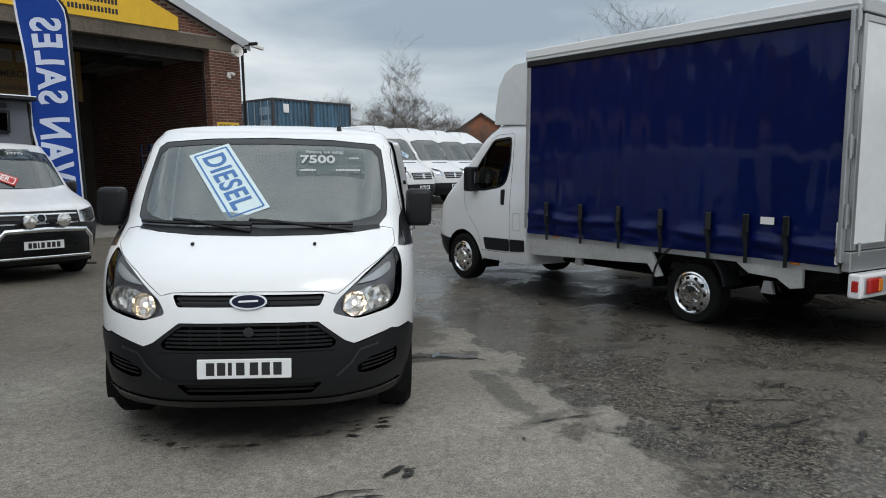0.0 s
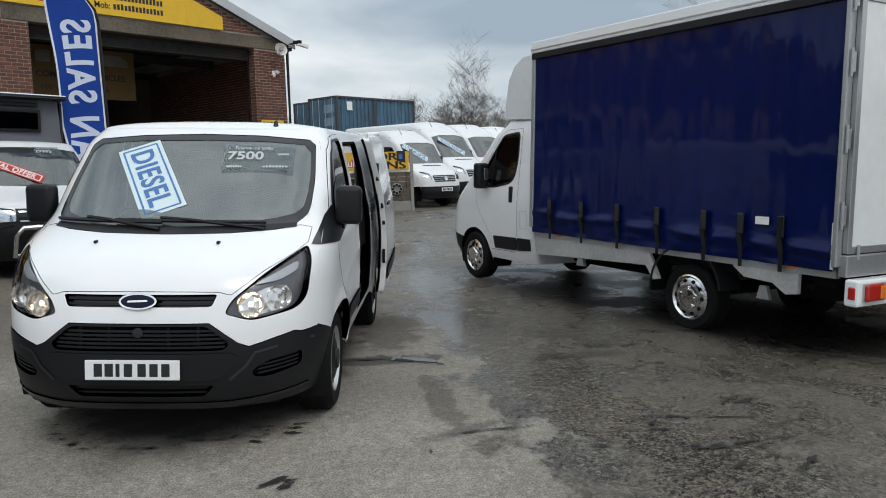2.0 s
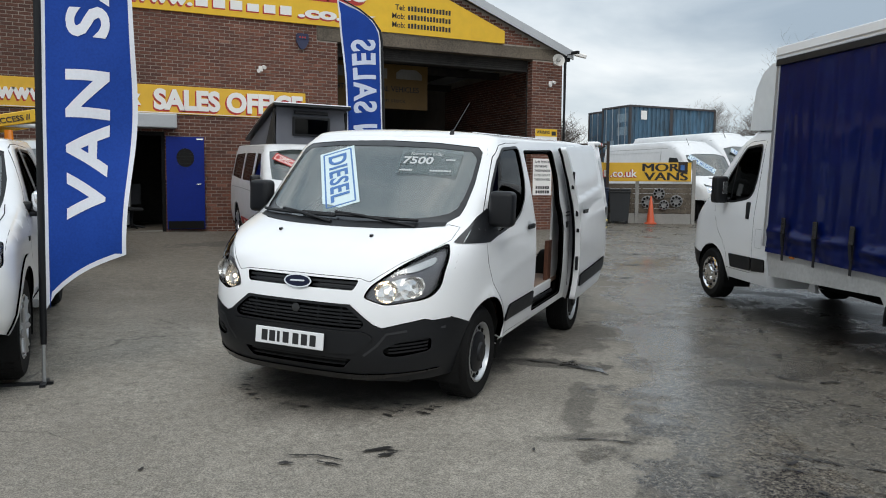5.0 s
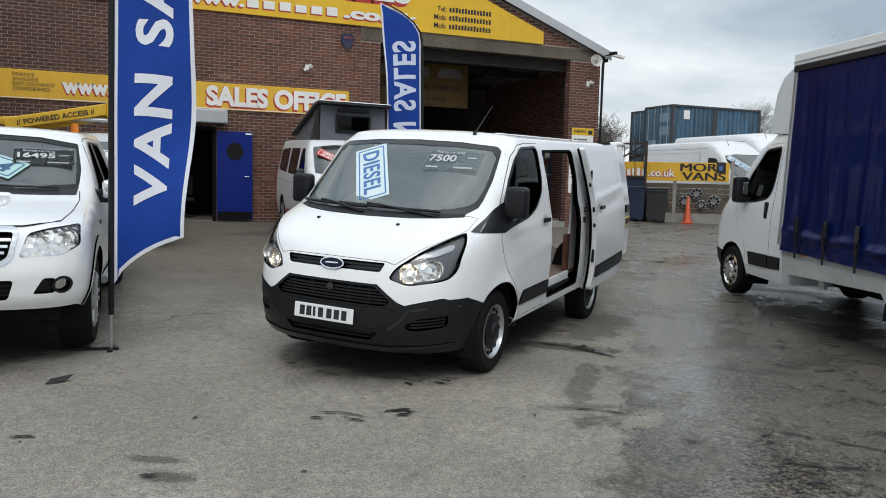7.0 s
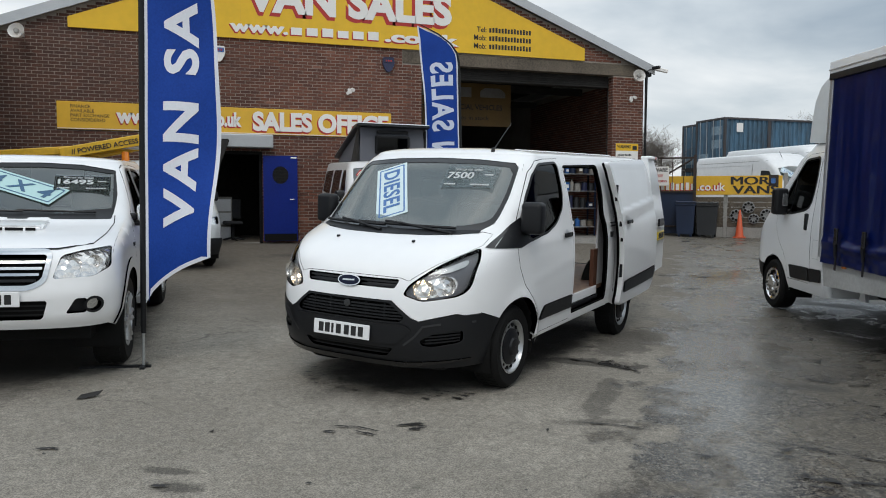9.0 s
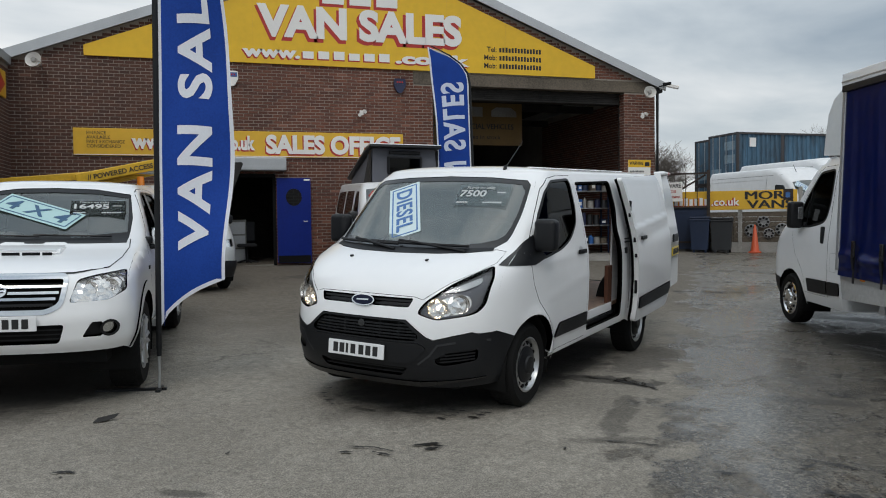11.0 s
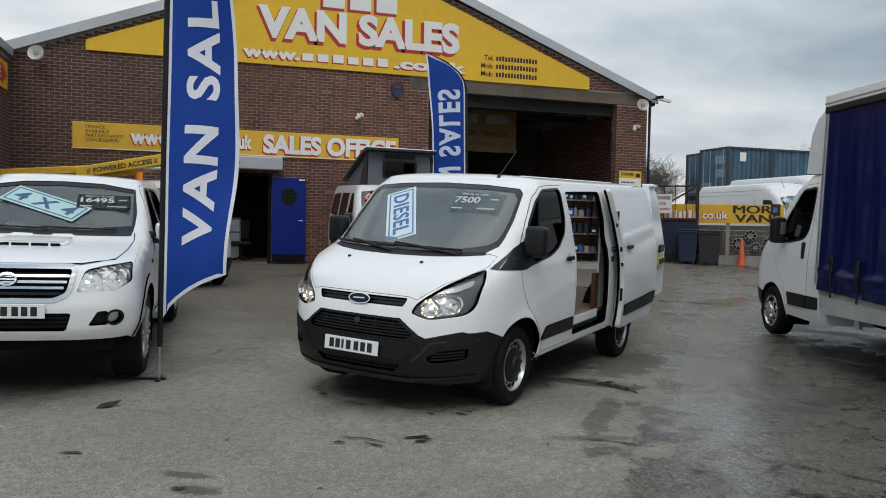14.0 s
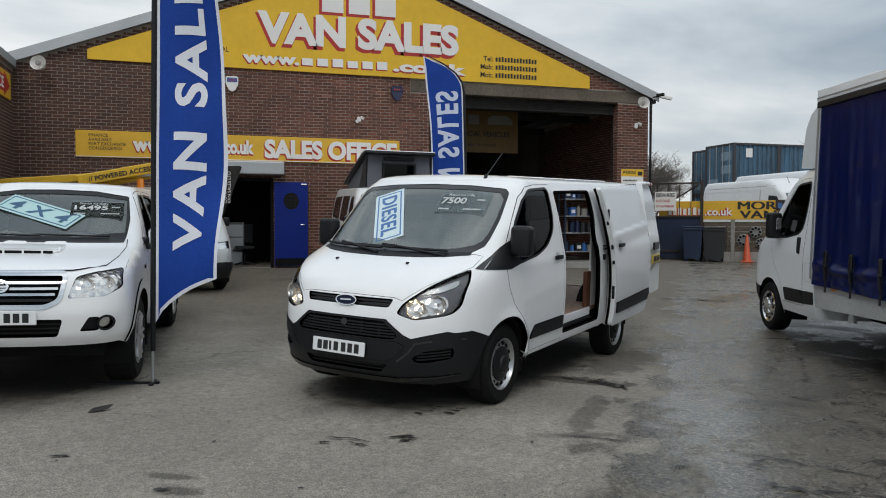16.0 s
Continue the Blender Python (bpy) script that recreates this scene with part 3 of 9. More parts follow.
def ribbon(name, pts, width, fmap, material, parent, lift=0.002, label=""):
    """A narrow flat strip laid along a line on the surface fmap(u, v)."""
    pts = [Vector(p) for p in pts]
    verts, faces = [], []
    for i, p in enumerate(pts):
        t = (pts[min(i + 1, len(pts) - 1)] - pts[max(i - 1, 0)]).normalized()
        s = Vector((-t.y, t.x)) * width / 2
        e = 2e-3
        n = np.cross(np.array(fmap(p.x + e, p.y)) - np.array(fmap(p.x - e, p.y)), np.array(fmap(p.x, p.y + e)) - np.array(fmap(p.x, p.y - e)))
        n = n / np.linalg.norm(n)
        q = np.array(fmap(p.x, p.y))
        n = n if np.dot(n, q - np.array((2.5, 0, 1.0))) > 0 else -n
        for k in (-1, 1):
            verts.append(np.array(fmap(*(p + k * s))) + lift * n)
    for i in range(len(pts) - 1):
        faces.append((2 * i, 2 * i + 1, 2 * i + 3, 2 * i + 2))
    return mesh_object(name, verts, faces, material, parent, label)


def words(name, text, size, material, parent=None, m=None, depth=0.004, width=None, align="LEFT", label="", bold=0.0, space=1.0):
    """Lettering in the built-in font as a mesh. size: cap height; width: the length that it is fitted to."""
    cu = bpy.data.curves.new(name, "FONT")
    cu.body, cu.size, cu.extrude, cu.offset = text, size / 0.69, depth, bold * size
    cu.align_x, cu.space_line, cu.resolution_u, cu.space_character = align, 0.95, 4, space
    tmp = bpy.data.objects.new(name, cu)
    scene.collection.objects.link(tmp)
    me = bpy.data.meshes.new_from_object(tmp)
    scene.collection.objects.unlink(tmp)
    bpy.data.objects.remove(tmp)
    if width and len(me.vertices):
        xs = [v.co.x for v in me.vertices]
        k, x0 = width / (max(xs) - min(xs)), (min(xs) if align == "LEFT" else 0)
        for v in me.vertices:
            v.co.x = (v.co.x - x0) * k
    me.materials.clear()
    me.materials.append(material)
    ob = new(name, me)
    ob.parent = parent
    if m is not None:
        ob.matrix_basis = m
    return tagged(ob, label)


def bars(name, x0, x1, size, count, material, parent, m, depth=0.004, fill=0.72):
    """A row of upright bars in place of lettering that is not spelled out, each a part."""
    step = (x1 - x0) / count
    for i in range(count):
        h = size * (0.85 + 0.15 * ((i * 7) % 3) / 2)
        part(name, box(x0 + i * step, x0 + (i + fill) * step, 0, h, -depth, depth), material, parent, m=m)


def ground(x, y):
    """The height of the yard: nearly level at first, then it climbs gently to the building."""
    yy = max(-30.0, y - 3)
    up = -0.03 + (0.034 * yy if yy < 0 else 0.005 * yy if yy < 1.5 else 0.0075 + 0.03748 * (yy - 1.5) if yy < 14 else 0.476 + 0.01 * min(yy - 14, 25))
    return up - 0.015 * max(-12.0, min(x - 4.5, 14.0)) if y < 200 else up


def set_on(x, y, z, slope, turn):
    """A pose at a point with its x axis that way, square to a slope."""
    n = Vector((-slope[0], -slope[1], 1)).normalized()
    f = Vector((math.cos(radians(turn)), math.sin(radians(turn)), 0))
    f = (f - n * f.dot(n)).normalized()
    m = Matrix((f, n.cross(f), n)).transposed().to_4x4()
    return Matrix.Translation((x, y, z)) @ m


def on_ground(x, y, turn):
    """The pose of a thing that stands on the yard with its x axis that way."""
    e = 0.6
    return set_on(x, y, ground(x, y), ((ground(x + e, y) - ground(x - e, y)) / (2 * e), (ground(x, y + e) - ground(x, y - e)) / (2 * e)), turn)


SLOPE = (-0.015, 0.034)


# ---- vehicle shells ----
class Shell:
    """A body as level outlines: at each height its nose, half-width, tail and how round the corners are. x runs to the rear, y to the vehicle's right."""

    def __init__(s, rows, rn=4.0, rl=0.22):
        t = np.array(rows, float)
        z = np.linspace(t[0, 0], t[-1, 0], 400)
        s.z = z
        s.tab = []
        for c in range(1, 6):
            v = np.interp(z, t[:, 0], t[:, c])
            k = 13
            p = np.r_[np.full(k, v[0]) + (np.arange(-k, 0)) * (v[1] - v[0]), v, np.full(k, v[-1]) + np.arange(1, k + 1) * (v[-1] - v[-2])]
            s.tab.append(np.convolve(p, np.ones(2 * k + 1) / (2 * k + 1), "valid"))
        s.rn, s.rl, s.relief = rn, rl, None

    def row(s, z):
        return [np.interp(z, s.z, v) for v in s.tab]

    def nose(s, y, z):
        xf, dep, w, xr, n = s.row(z)
        v = min(abs(y) / w, 0.9995)
        return xf + dep * (1 - (1 - v**n) ** (1 / n))

    def tail(s, y, z):
        xf, dep, w, xr, n = s.row(z)
        v = min(abs(y) / w, 0.9995)
        return xr - s.rl * (1 - (1 - v**s.rn) ** (1 / s.rn))

    def half(s, x, z):
        xf, dep, w, xr, n = s.row(z)
        a = min(max((x - xf) / dep, 1e-4), 1.0)
        b = min(max((xr - x) / s.rl, 1e-4), 1.0)
        return w * (1 - (1 - a) ** n) ** (1 / n) * (1 - (1 - b) ** s.rn) ** (1 / s.rn) + (s.relief(x, z) if s.relief else 0.0)

    def front(s, v, z):
        y = v * s.row(z)[2]
        return (s.nose(y, z), y, z)

    def back(s, v, z):
        y = v * s.row(z)[2]
        return (s.tail(y, z), y, z)

    def left(s, x, z):
        return (x, -s.half(x, z), z)

    def right(s, x, z):
        return (x, s.half(x, z), z)

    def side_outline(s, z0, z1, arches, v=0.93, vr=0.9, sill=None):
        """The side's outline: along the sill over the wheel arches (x, radius, height of the hub), up the tail, along the top and down the nose."""
        sill = z0 if sill is None else sill
        out = [(s.nose(v * s.row(z0)[2], z0), z0)]
        for x, r, h in arches:
            a0 = math.asin(max(-1, min(1, (sill - h) / r)))
            out += [(x - r * math.cos(a), h + r * math.sin(a)) for a in np.linspace(a0, math.pi - a0, 18)]
        zs = np.linspace(z0, z1, 40)
        out += [(s.tail(vr * s.row(z)[2], z), z) for z in zs]
        out += [(s.nose(v * s.row(z)[2], z), z) for z in zs[:0:-1]]
        return out

    def cap(s, name, z, height, material, parent, pull=0.35):
        """The roof: a low dome over the outline at height z."""
        xf, dep, w, xr, n = s.row(z)
        edge = []
        for a in np.linspace(0, math.pi / 2, 14):
            y = w * math.sin(a) ** (2 / n)
            edge.append((xf + dep * (1 - max(0, math.cos(a)) ** (2 / n)), y))
        edge += [(x, w) for x in np.linspace(xf + dep, xr - s.rl, 14)[1:]]
        for a in np.linspace(0, math.pi / 2, 8)[1:]:
            edge.append((xr - s.rl + s.rl * math.sin(a) ** (2 / s.rn), w * max(0, math.cos(a)) ** (2 / s.rn)))
        loop = edge + [(x, -y) for x, y in edge[-2:0:-1]]
        verts, faces = [], []
        rs = (1, 0.985, 0.96, 0.92, 0.86, 0.75, 0.55, 0.3, 0.0)
        for r in rs:
            for x, y in loop:
                cx = min(max(x, xf + pull), xr - pull)
                verts.append((cx + (x - cx) * r, y * r, z + height * (1 - r**2.6) ** 0.55))
        c = len(loop)
        for k in range(len(rs) - 1):
            for i in range(c):
                faces.append((k * c + i, k * c + (i + 1) % c, (k + 1) * c + (i + 1) % c, (k + 1) * c + i))
        return mesh_object(name, verts, faces, material, parent, "", True)


def front_outline(z0, z1, v=0.93, k=24):
    zs = np.linspace(z0, z1, k)
    return [(-v, z) for z in zs] + [(v, z) for z in zs[::-1]]


def mirrored(poly):
    return [(-a, b) for a, b in poly][::-1]


# ---- wheels ----
def wheel(parent, x, y, r, style, width=0.2, rim_r=None, z=None):
    """A wheel at x, y on its tyre; y < 0 is the left side, whose face looks to -y."""
    rim_r = rim_r or r * 0.62
    out = -1 if y < 0 else 1
    root = new("wheel")
    root.parent = parent
    root.matrix_basis = Matrix.Translation((x, y, r if z is None else z)) @ (Matrix.Identity(4) if out < 0 else Matrix.Rotation(math.pi, 4, "Z"))
    h = width
    tyre = lathe(bmesh.new(), [(rim_r, 0.02), (rim_r + 0.012, 0.0), (r - 0.035, -0.008), (r - 0.012, 0.012), (r, 0.035), (r, h - 0.035), (r - 0.012, h - 0.01), (rim_r, h)], 48)
    for k in range(44):
        a = 2 * math.pi * k / 44
        mm = Matrix.Rotation(-a, 4, "Y") @ Matrix.Translation((r - 0.004, 0, 0))
        bbox(tyre, -0.004, 0.007, 0.03, h / 2 - 0.012, -0.016, 0.016, m=mm)
        bbox(tyre, -0.004, 0.007, h / 2 + 0.012, h - 0.03, -0.016, 0.016, m=mm)
    part("tyre", tyre, RUBBER, root, smooth=35)
    if style == "steel":
        rim = lathe(bmesh.new(), [(rim_r + 0.004, 0.0), (rim_r - 0.008, -0.002), (rim_r - 0.02, 0.025), (rim_r - 0.035, 0.045), (rim_r * 0.8, 0.03), (rim_r * 0.62, 0.022), (rim_r * 0.45, 0.028), (0.03, 0.03)], 48)
        part("rim", rim, STEEL, root, smooth=40)
        for k in range(14):
            a = 2 * math.pi * k / 14
            c = Vector((rim_r * 0.8 * math.cos(a), 0.028, rim_r * 0.8 * math.sin(a)))
            part("vent_hole", cyl(bmesh.new(), c - Vector((0, 0.006, 0)), c + Vector((0, 0.01, 0)), 0.0165, seg=10), DARK, root)
        hub = lathe(bmesh.new(), [(rim_r * 0.69, 0.03), (rim_r * 0.67, 0.012), (rim_r * 0.55, 0.002), (rim_r * 0.35, -0.004), (rim_r * 0.3, -0.02), (0.001, -0.024)], 32)
        part("hub_cap", hub, PLASTIC, root, smooth=40)
    elif style == "trim":
        rim = lathe(bmesh.new(), [(rim_r + 0.006, 0.0), (rim_r - 0.01, -0.008), (rim_r - 0.03, 0.01), (rim_r * 0.78, 0.0), (rim_r * 0.55, -0.02), (rim_r * 0.4, -0.012), (rim_r * 0.36, -0.03), (0.001, -0.034)], 48)
        part("rim", rim, CHROME, root, smooth=40)
        for k in range(10):
            a = 2 * math.pi * k / 10
            c = Vector((rim_r * 0.73 * math.cos(a), -0.004, rim_r * 0.73 * math.sin(a)))
            part("vent_hole", cyl(bmesh.new(), c - Vector((0, 0.005, 0)), c + Vector((0, 0.012, 0)), 0.022, seg=12), DARK, root)
        for k in range(5):
            a = 2 * math.pi * k / 5 + 0.3
            c = Vector((rim_r * 0.45 * math.cos(a), -0.022, rim_r * 0.45 * math.sin(a)))
            part("wheel_nut", cyl(bmesh.new(), c - Vector((0, 0.014, 0)), c + Vector((0, 0.01, 0)), 0.014, seg=8), CHROME, root)
    else:
        bowl = lathe(bmesh.new(), [(rim_r + 0.006, 0.0), (rim_r - 0.012, -0.004), (rim_r - 0.022, 0.03), (rim_r - 0.03, 0.1), (0.04, 0.11)], 48)
        part("rim", bowl, STEEL if style == "alloy" else PLASTIC_GLOSS, root, smooth=40)
        n = 6 if style == "alloy" else 5
        for k in range(n):
            bm = bmesh.new()
            a = 2 * math.pi * k / n
            for s in (-1, 1):
                off = 0.16 if style == "alloy" else 0.2
                p0 = Vector((math.cos(a + s * 0.35) * 0.05, 0.02, math.sin(a + s * 0.35) * 0.05))
                p1 = Vector((math.cos(a + s * off) * (rim_r - 0.012), 0.004, math.sin(a + s * off) * (rim_r - 0.012)))
                tube(bm, [p0, (p0 + p1) / 2 + Vector((0, -0.004, 0)), p1], [0.026, 0.02, 0.024], 6)
            part("spoke", bm, STEEL, root, smooth=50)
        hub = lathe(bmesh.new(), [(0.07, 0.03), (0.065, -0.002), (0.03, -0.008), (0.001, -0.008)], 24)
        part("hub_cap", hub, STEEL, root, smooth=40)
    return root


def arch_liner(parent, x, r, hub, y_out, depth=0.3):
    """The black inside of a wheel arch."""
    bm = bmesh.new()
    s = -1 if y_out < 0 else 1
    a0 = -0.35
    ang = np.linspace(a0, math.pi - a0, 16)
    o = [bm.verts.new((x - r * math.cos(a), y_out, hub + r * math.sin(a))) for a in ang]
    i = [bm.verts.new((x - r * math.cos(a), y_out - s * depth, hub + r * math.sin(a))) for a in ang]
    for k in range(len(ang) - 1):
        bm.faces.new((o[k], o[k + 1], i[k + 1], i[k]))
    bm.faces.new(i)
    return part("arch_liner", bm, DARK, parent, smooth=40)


def plate(parent, m, material, tails=7, w=0.52, h=0.111):
    """A number plate with bars for its characters, facing local -y of m."""
    root = part("number_plate", box(-w / 2, w / 2, -0.006, 0.006, -h / 2, h / 2, 0.005), material, parent, m=m)
    k = w / 0.52
    xs = [-0.21, -0.15, -0.09, -0.045, 0.03, 0.095, 0.16]
    for x in xs[:tails]:
        part("character_bar", box(x * k, (x + (0.022 if x == -0.09 else 0.046)) * k, -0.009, -0.005, -0.036 * h / 0.111, 0.036 * h / 0.111, 0.002, 1), INK, root)
    return root


def mirror_unit(parent, x, y, z, sx=0.12, w=0.2, h=0.3, material=None, arm=0.1, glass_back=True):
    """A door mirror: a rounded housing on an arm; y < 0 is the left side."""
    s = -1 if y < 0 else 1
    bm = box(x - sx / 2, x + sx / 2, y - w / 2, y + w / 2, z - h / 2, z + h / 2, 0.04, 4)
    root = part("door_mirror", bm, material or PLASTIC, parent, smooth=50)
    arm_bm = box(x - 0.03, x + 0.05, min(y - s * w / 2, y - s * (w / 2 + arm)), max(y - s * w / 2, y - s * (w / 2 + arm)), z - h / 2 + 0.01, z - h / 2 + 0.08, 0.02, 2)
    part("mirror_arm", arm_bm, PLASTIC, root, smooth=50)
    if glass_back:
        part("mirror_glass", box(x + sx / 2 - 0.002, x + sx / 2 + 0.004, y - w / 2 + 0.02, y + w / 2 - 0.02, z - h / 2 + 0.03, z + h / 2 - 0.03, 0.003, 1), CHROME, root)
    return root


def seat(parent, x, y, z, name="seat"):
    bm = bmesh.new()
    bbox(bm, x, x + 0.5, y - 0.24, y + 0.24, z, z + 0.16, 0.05, 3)
    lean = Matrix.Translation((x + 0.46, y, z + 0.1)) @ Matrix.Rotation(0.25, 4, "Y")
    bbox(bm, -0.07, 0.07, -0.24, 0.24, 0, 0.6, 0.06, 3, m=lean)
    bbox(bm, -0.05, 0.05, -0.13, 0.13, 0.63, 0.84, 0.05, 3, m=lean)
    return part(name, bm, SEAT, parent, smooth=50)


# ---- ground ----
def build_ground():
    def axis(lo, mid0, mid1, hi, fine_step):
        a = list(np.arange(mid0, mid1 + 1e-6, fine_step))
        far, p = [], fine_step
        v = mid1
        while v < hi:
            p *= 1.6
            v += p
            far.append(min(v, hi))
        near, p, v = [], fine_step, mid0
        while v > lo:
            p *= 1.6
            v -= p
            near.append(max(v, lo))
        return near[::-1] + a + far
    xs, ys = axis(-900, -14, 40, 900, 0.5), axis(-900, -12, 44, 900, 0.5)
    verts = [(x, y, ground(x, y) + 0.006 * noise.noise((x * 0.8, y * 0.8, 0))) for y in ys for x in xs]
    n = len(xs)
    faces = [(j * n + i, j * n + i + 1, (j + 1) * n + i + 1, (j + 1) * n + i) for j in range(len(ys) - 1) for i in range(n - 1)]
    ob = mesh_object("ground", verts, faces, GROUND, smooth=True)
    tagged(ob, "worn pale concrete yard with damp dark tarmac and oil stains", "ground", kind="structure")


build_ground()

# ---- main building ----
WALL_Y, EAVE_L, EAVE_R, EAVE_Z, APEX_X, APEX_Z = 16.17, -2.0, 14.05, 5.06, 6.02, 8.1
OPEN_L, OPEN_R, OPEN_TOP = 7.62, 13.1, 4.9
DOOR_L, DOOR_R, DOOR_TOP = 1.95, 3.66, 2.62
BASE = 0.2


def wall_piece(bm, x0, x1, z0, z1, y0=WALL_Y, y1=WALL_Y + 0.25):
    return bbox(bm, x0, x1, y0, y1, z0, z1)


def build_front_wall():
    bm = bmesh.new()
    wall_piece(bm, EAVE_L, DOOR_L, BASE, EAVE_Z)
    wall_piece(bm, DOOR_L, DOOR_R, DOOR_TOP, EAVE_Z)
    wall_piece(bm, DOOR_R, OPEN_L, BASE, EAVE_Z)
    wall_piece(bm, OPEN_R, EAVE_R, BASE, EAVE_Z)
    wall_piece(bm, OPEN_L, OPEN_R, OPEN_TOP + 0.3, EAVE_Z)
    prism(bm, [(EAVE_L, EAVE_Z), (EAVE_R, EAVE_Z), (EAVE_R, EAVE_Z + 0.05), (APEX_X, APEX_Z), (EAVE_L, EAVE_Z + 0.05)], WALL_Y + 0.001, WALL_Y + 0.249)
    ob = part("wall_front", bm, MORTAR)
    return tagged(ob, "red-brown brick gable wall of the sales building", "wall", kind="structure")


FRONT = build_front_wall()


def build_building_rest():
    sides = part("wall_right_side", box(EAVE_R - 0.25, EAVE_R, WALL_Y + 0.25, WALL_Y + 16, BASE, EAVE_Z), MORTAR)
    tagged(sides, "brick side wall of the sales building", "wall", kind="structure")
    tagged(part("wall_left_side", box(EAVE_L - 0.0, EAVE_L + 0.25, WALL_Y + 0.25, WALL_Y + 16, BASE, EAVE_Z), MORTAR), "brick side wall of the sales building", "wall", kind="structure")
    # Near-black colour paints the unlit depth of the workshop.
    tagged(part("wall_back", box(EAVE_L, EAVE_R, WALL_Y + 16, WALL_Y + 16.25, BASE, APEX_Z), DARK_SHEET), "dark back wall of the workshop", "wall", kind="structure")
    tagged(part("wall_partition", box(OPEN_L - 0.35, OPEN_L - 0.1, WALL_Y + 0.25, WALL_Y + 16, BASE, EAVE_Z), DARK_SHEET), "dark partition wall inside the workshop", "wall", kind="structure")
    tagged(part("floor_inside", box(EAVE_L + 0.25, EAVE_R - 0.25, WALL_Y + 0.02, WALL_Y + 16, 0.1, 0.44), CONCRETE), "grey concrete workshop floor", "floor", kind="structure")
    lin = part("lintel", box(OPEN_L - 0.5, EAVE_R - 0.03, WALL_Y - 0.02, WALL_Y + 0.24, OPEN_TOP, OPEN_TOP + 0.31, 0.01, 1), TIMBER)
    tagged(lin, "weathered grey beam over the workshop opening", "lintel", kind="structure")
    # Roof: two sheets that overhang, with a pale verge along the gable.
    for name, x0, x1, s in (("roof_left", EAVE_L - 0.25, APEX_X, 1), ("roof_right", EAVE_R + 0.25, APEX_X, -1)):
        k = (APEX_Z - EAVE_Z) / (APEX_X - EAVE_L)
        z0 = EAVE_Z + 0.1 - 0.25 * k
        z1 = APEX_Z + 0.12
        bm = prism(bmesh.new(), [(x0, z0), (x1, z1), (x1, z1 + 0.1), (x0, z0 + 0.1)], WALL_Y - 0.12, WALL_Y + 16.3)
        tagged(part(name, bm, ROOFING), "grey sheet roof of the sales building", "roof", kind="structure")
        bm = prism(bmesh.new(), [(x0, z0 - 0.1), (x1, z1 - 0.1), (x1, z1 + 0.13), (x0, z0 + 0.13)], WALL_Y - 0.17, WALL_Y - 0.124)
        tagged(part("verge_board", bm, ALLOY), "pale grey verge board along the gable", "trim", kind="structure")
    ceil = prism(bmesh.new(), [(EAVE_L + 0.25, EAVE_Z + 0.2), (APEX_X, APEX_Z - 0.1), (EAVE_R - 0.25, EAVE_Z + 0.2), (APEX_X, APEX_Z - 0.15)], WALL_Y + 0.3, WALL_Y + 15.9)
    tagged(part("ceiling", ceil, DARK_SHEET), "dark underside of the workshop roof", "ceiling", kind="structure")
    # Left wing, square to the gable.
    wing = part("wall_wing", box(EAVE_L - 0.3, EAVE_L, 6.0, WALL_Y, BASE - 0.3, EAVE_Z - 0.12), MORTAR)
    tagged(wing, "red-brown brick wall of the side wing", "wall", kind="structure")
    bm = box(EAVE_L - 0.4, EAVE_L + 0.1, 5.9, WALL_Y - 0.13, EAVE_Z - 0.12, EAVE_Z + 0.06)
    tagged(part("wing_fascia", bm, ROOFING), "grey eaves board on the side wing", "trim", kind="structure")
    return wing


WING = build_building_rest()


def build_light_block():
    """An added wall, not known to be there, that blocks light under the truck."""
    m = pose(12.7, 3.9, 0, 0, 0, 71.5)
    ob = part("wall_boundary", box(-7.5, 1.3, -0.12, 0.12, -0.6, 2.3), DARK_SHEET, m=m)
    tagged(ob, "plain dark wall added beyond the truck to block light", "wall", kind="structure")


build_light_block()


# ---- the white panel van in front ----
def arc(x, r, h, a0, a1, k=18):
    """Points over a wheel arch, by the angle from its front."""
    return [(x - r * math.cos(radians(a)), h + r * math.sin(radians(a))) for a in np.linspace(a0, a1, k)]


def windscreen_board(parent, shell, name, v0, z0, long, high, tilt, texts, frame_color, text_color, base, lift=0.004, letter=None):
    """A sale board that is stuck on a windscreen; its centre at v0, z0."""
    p = Vector(shell.front(v0, z0))
    e = 0.05
    du = Vector(shell.front(v0 + e, z0)) - Vector(shell.front(v0 - e, z0))
    dz = Vector(shell.front(v0, z0 + e)) - Vector(shell.front(v0, z0 - e))
    ax = -du.normalized()
    nz = ax.cross(dz).normalized()
    ay = nz.cross(ax)
    m = Matrix((ax, ay, nz)).transposed().to_4x4()
    m = Matrix.Translation(p + nz * lift) @ m @ Matrix.Rotation(radians(tilt), 4, "Z")
    m = parent.matrix_basis @ m
    root = tagged(part(name, box(-long / 2, long / 2, -high / 2, high / 2, -0.003, 0.0, 0.0), base), "", "")
    root.matrix_basis = m
    t, g = 0.012, 0.03
    fr = bmesh.new()
    for a, b, c, d in ((-1, 1, -1, -1), (-1, 1, 1, 1)):
        yy = c * (high / 2 - g)
        bbox(fr, -long / 2 + g, long / 2 - g, yy - t / 2, yy + t / 2, -0.001, 0.002)
    for s in (-1, 1):
        xx = s * (long / 2 - g)
        bbox(fr, xx - t / 2, xx + t / 2, -high / 2 + g, high / 2 - g, -0.001, 0.002)
    part("border", fr, frame_color, root)
    words("lettering", texts, letter or high * 0.5, text_color, root, Matrix.Translation((-long * 0.4, -high * 0.25, 0.003)), 0.001, long * 0.8, bold=0.03, space=1.08)
    return root


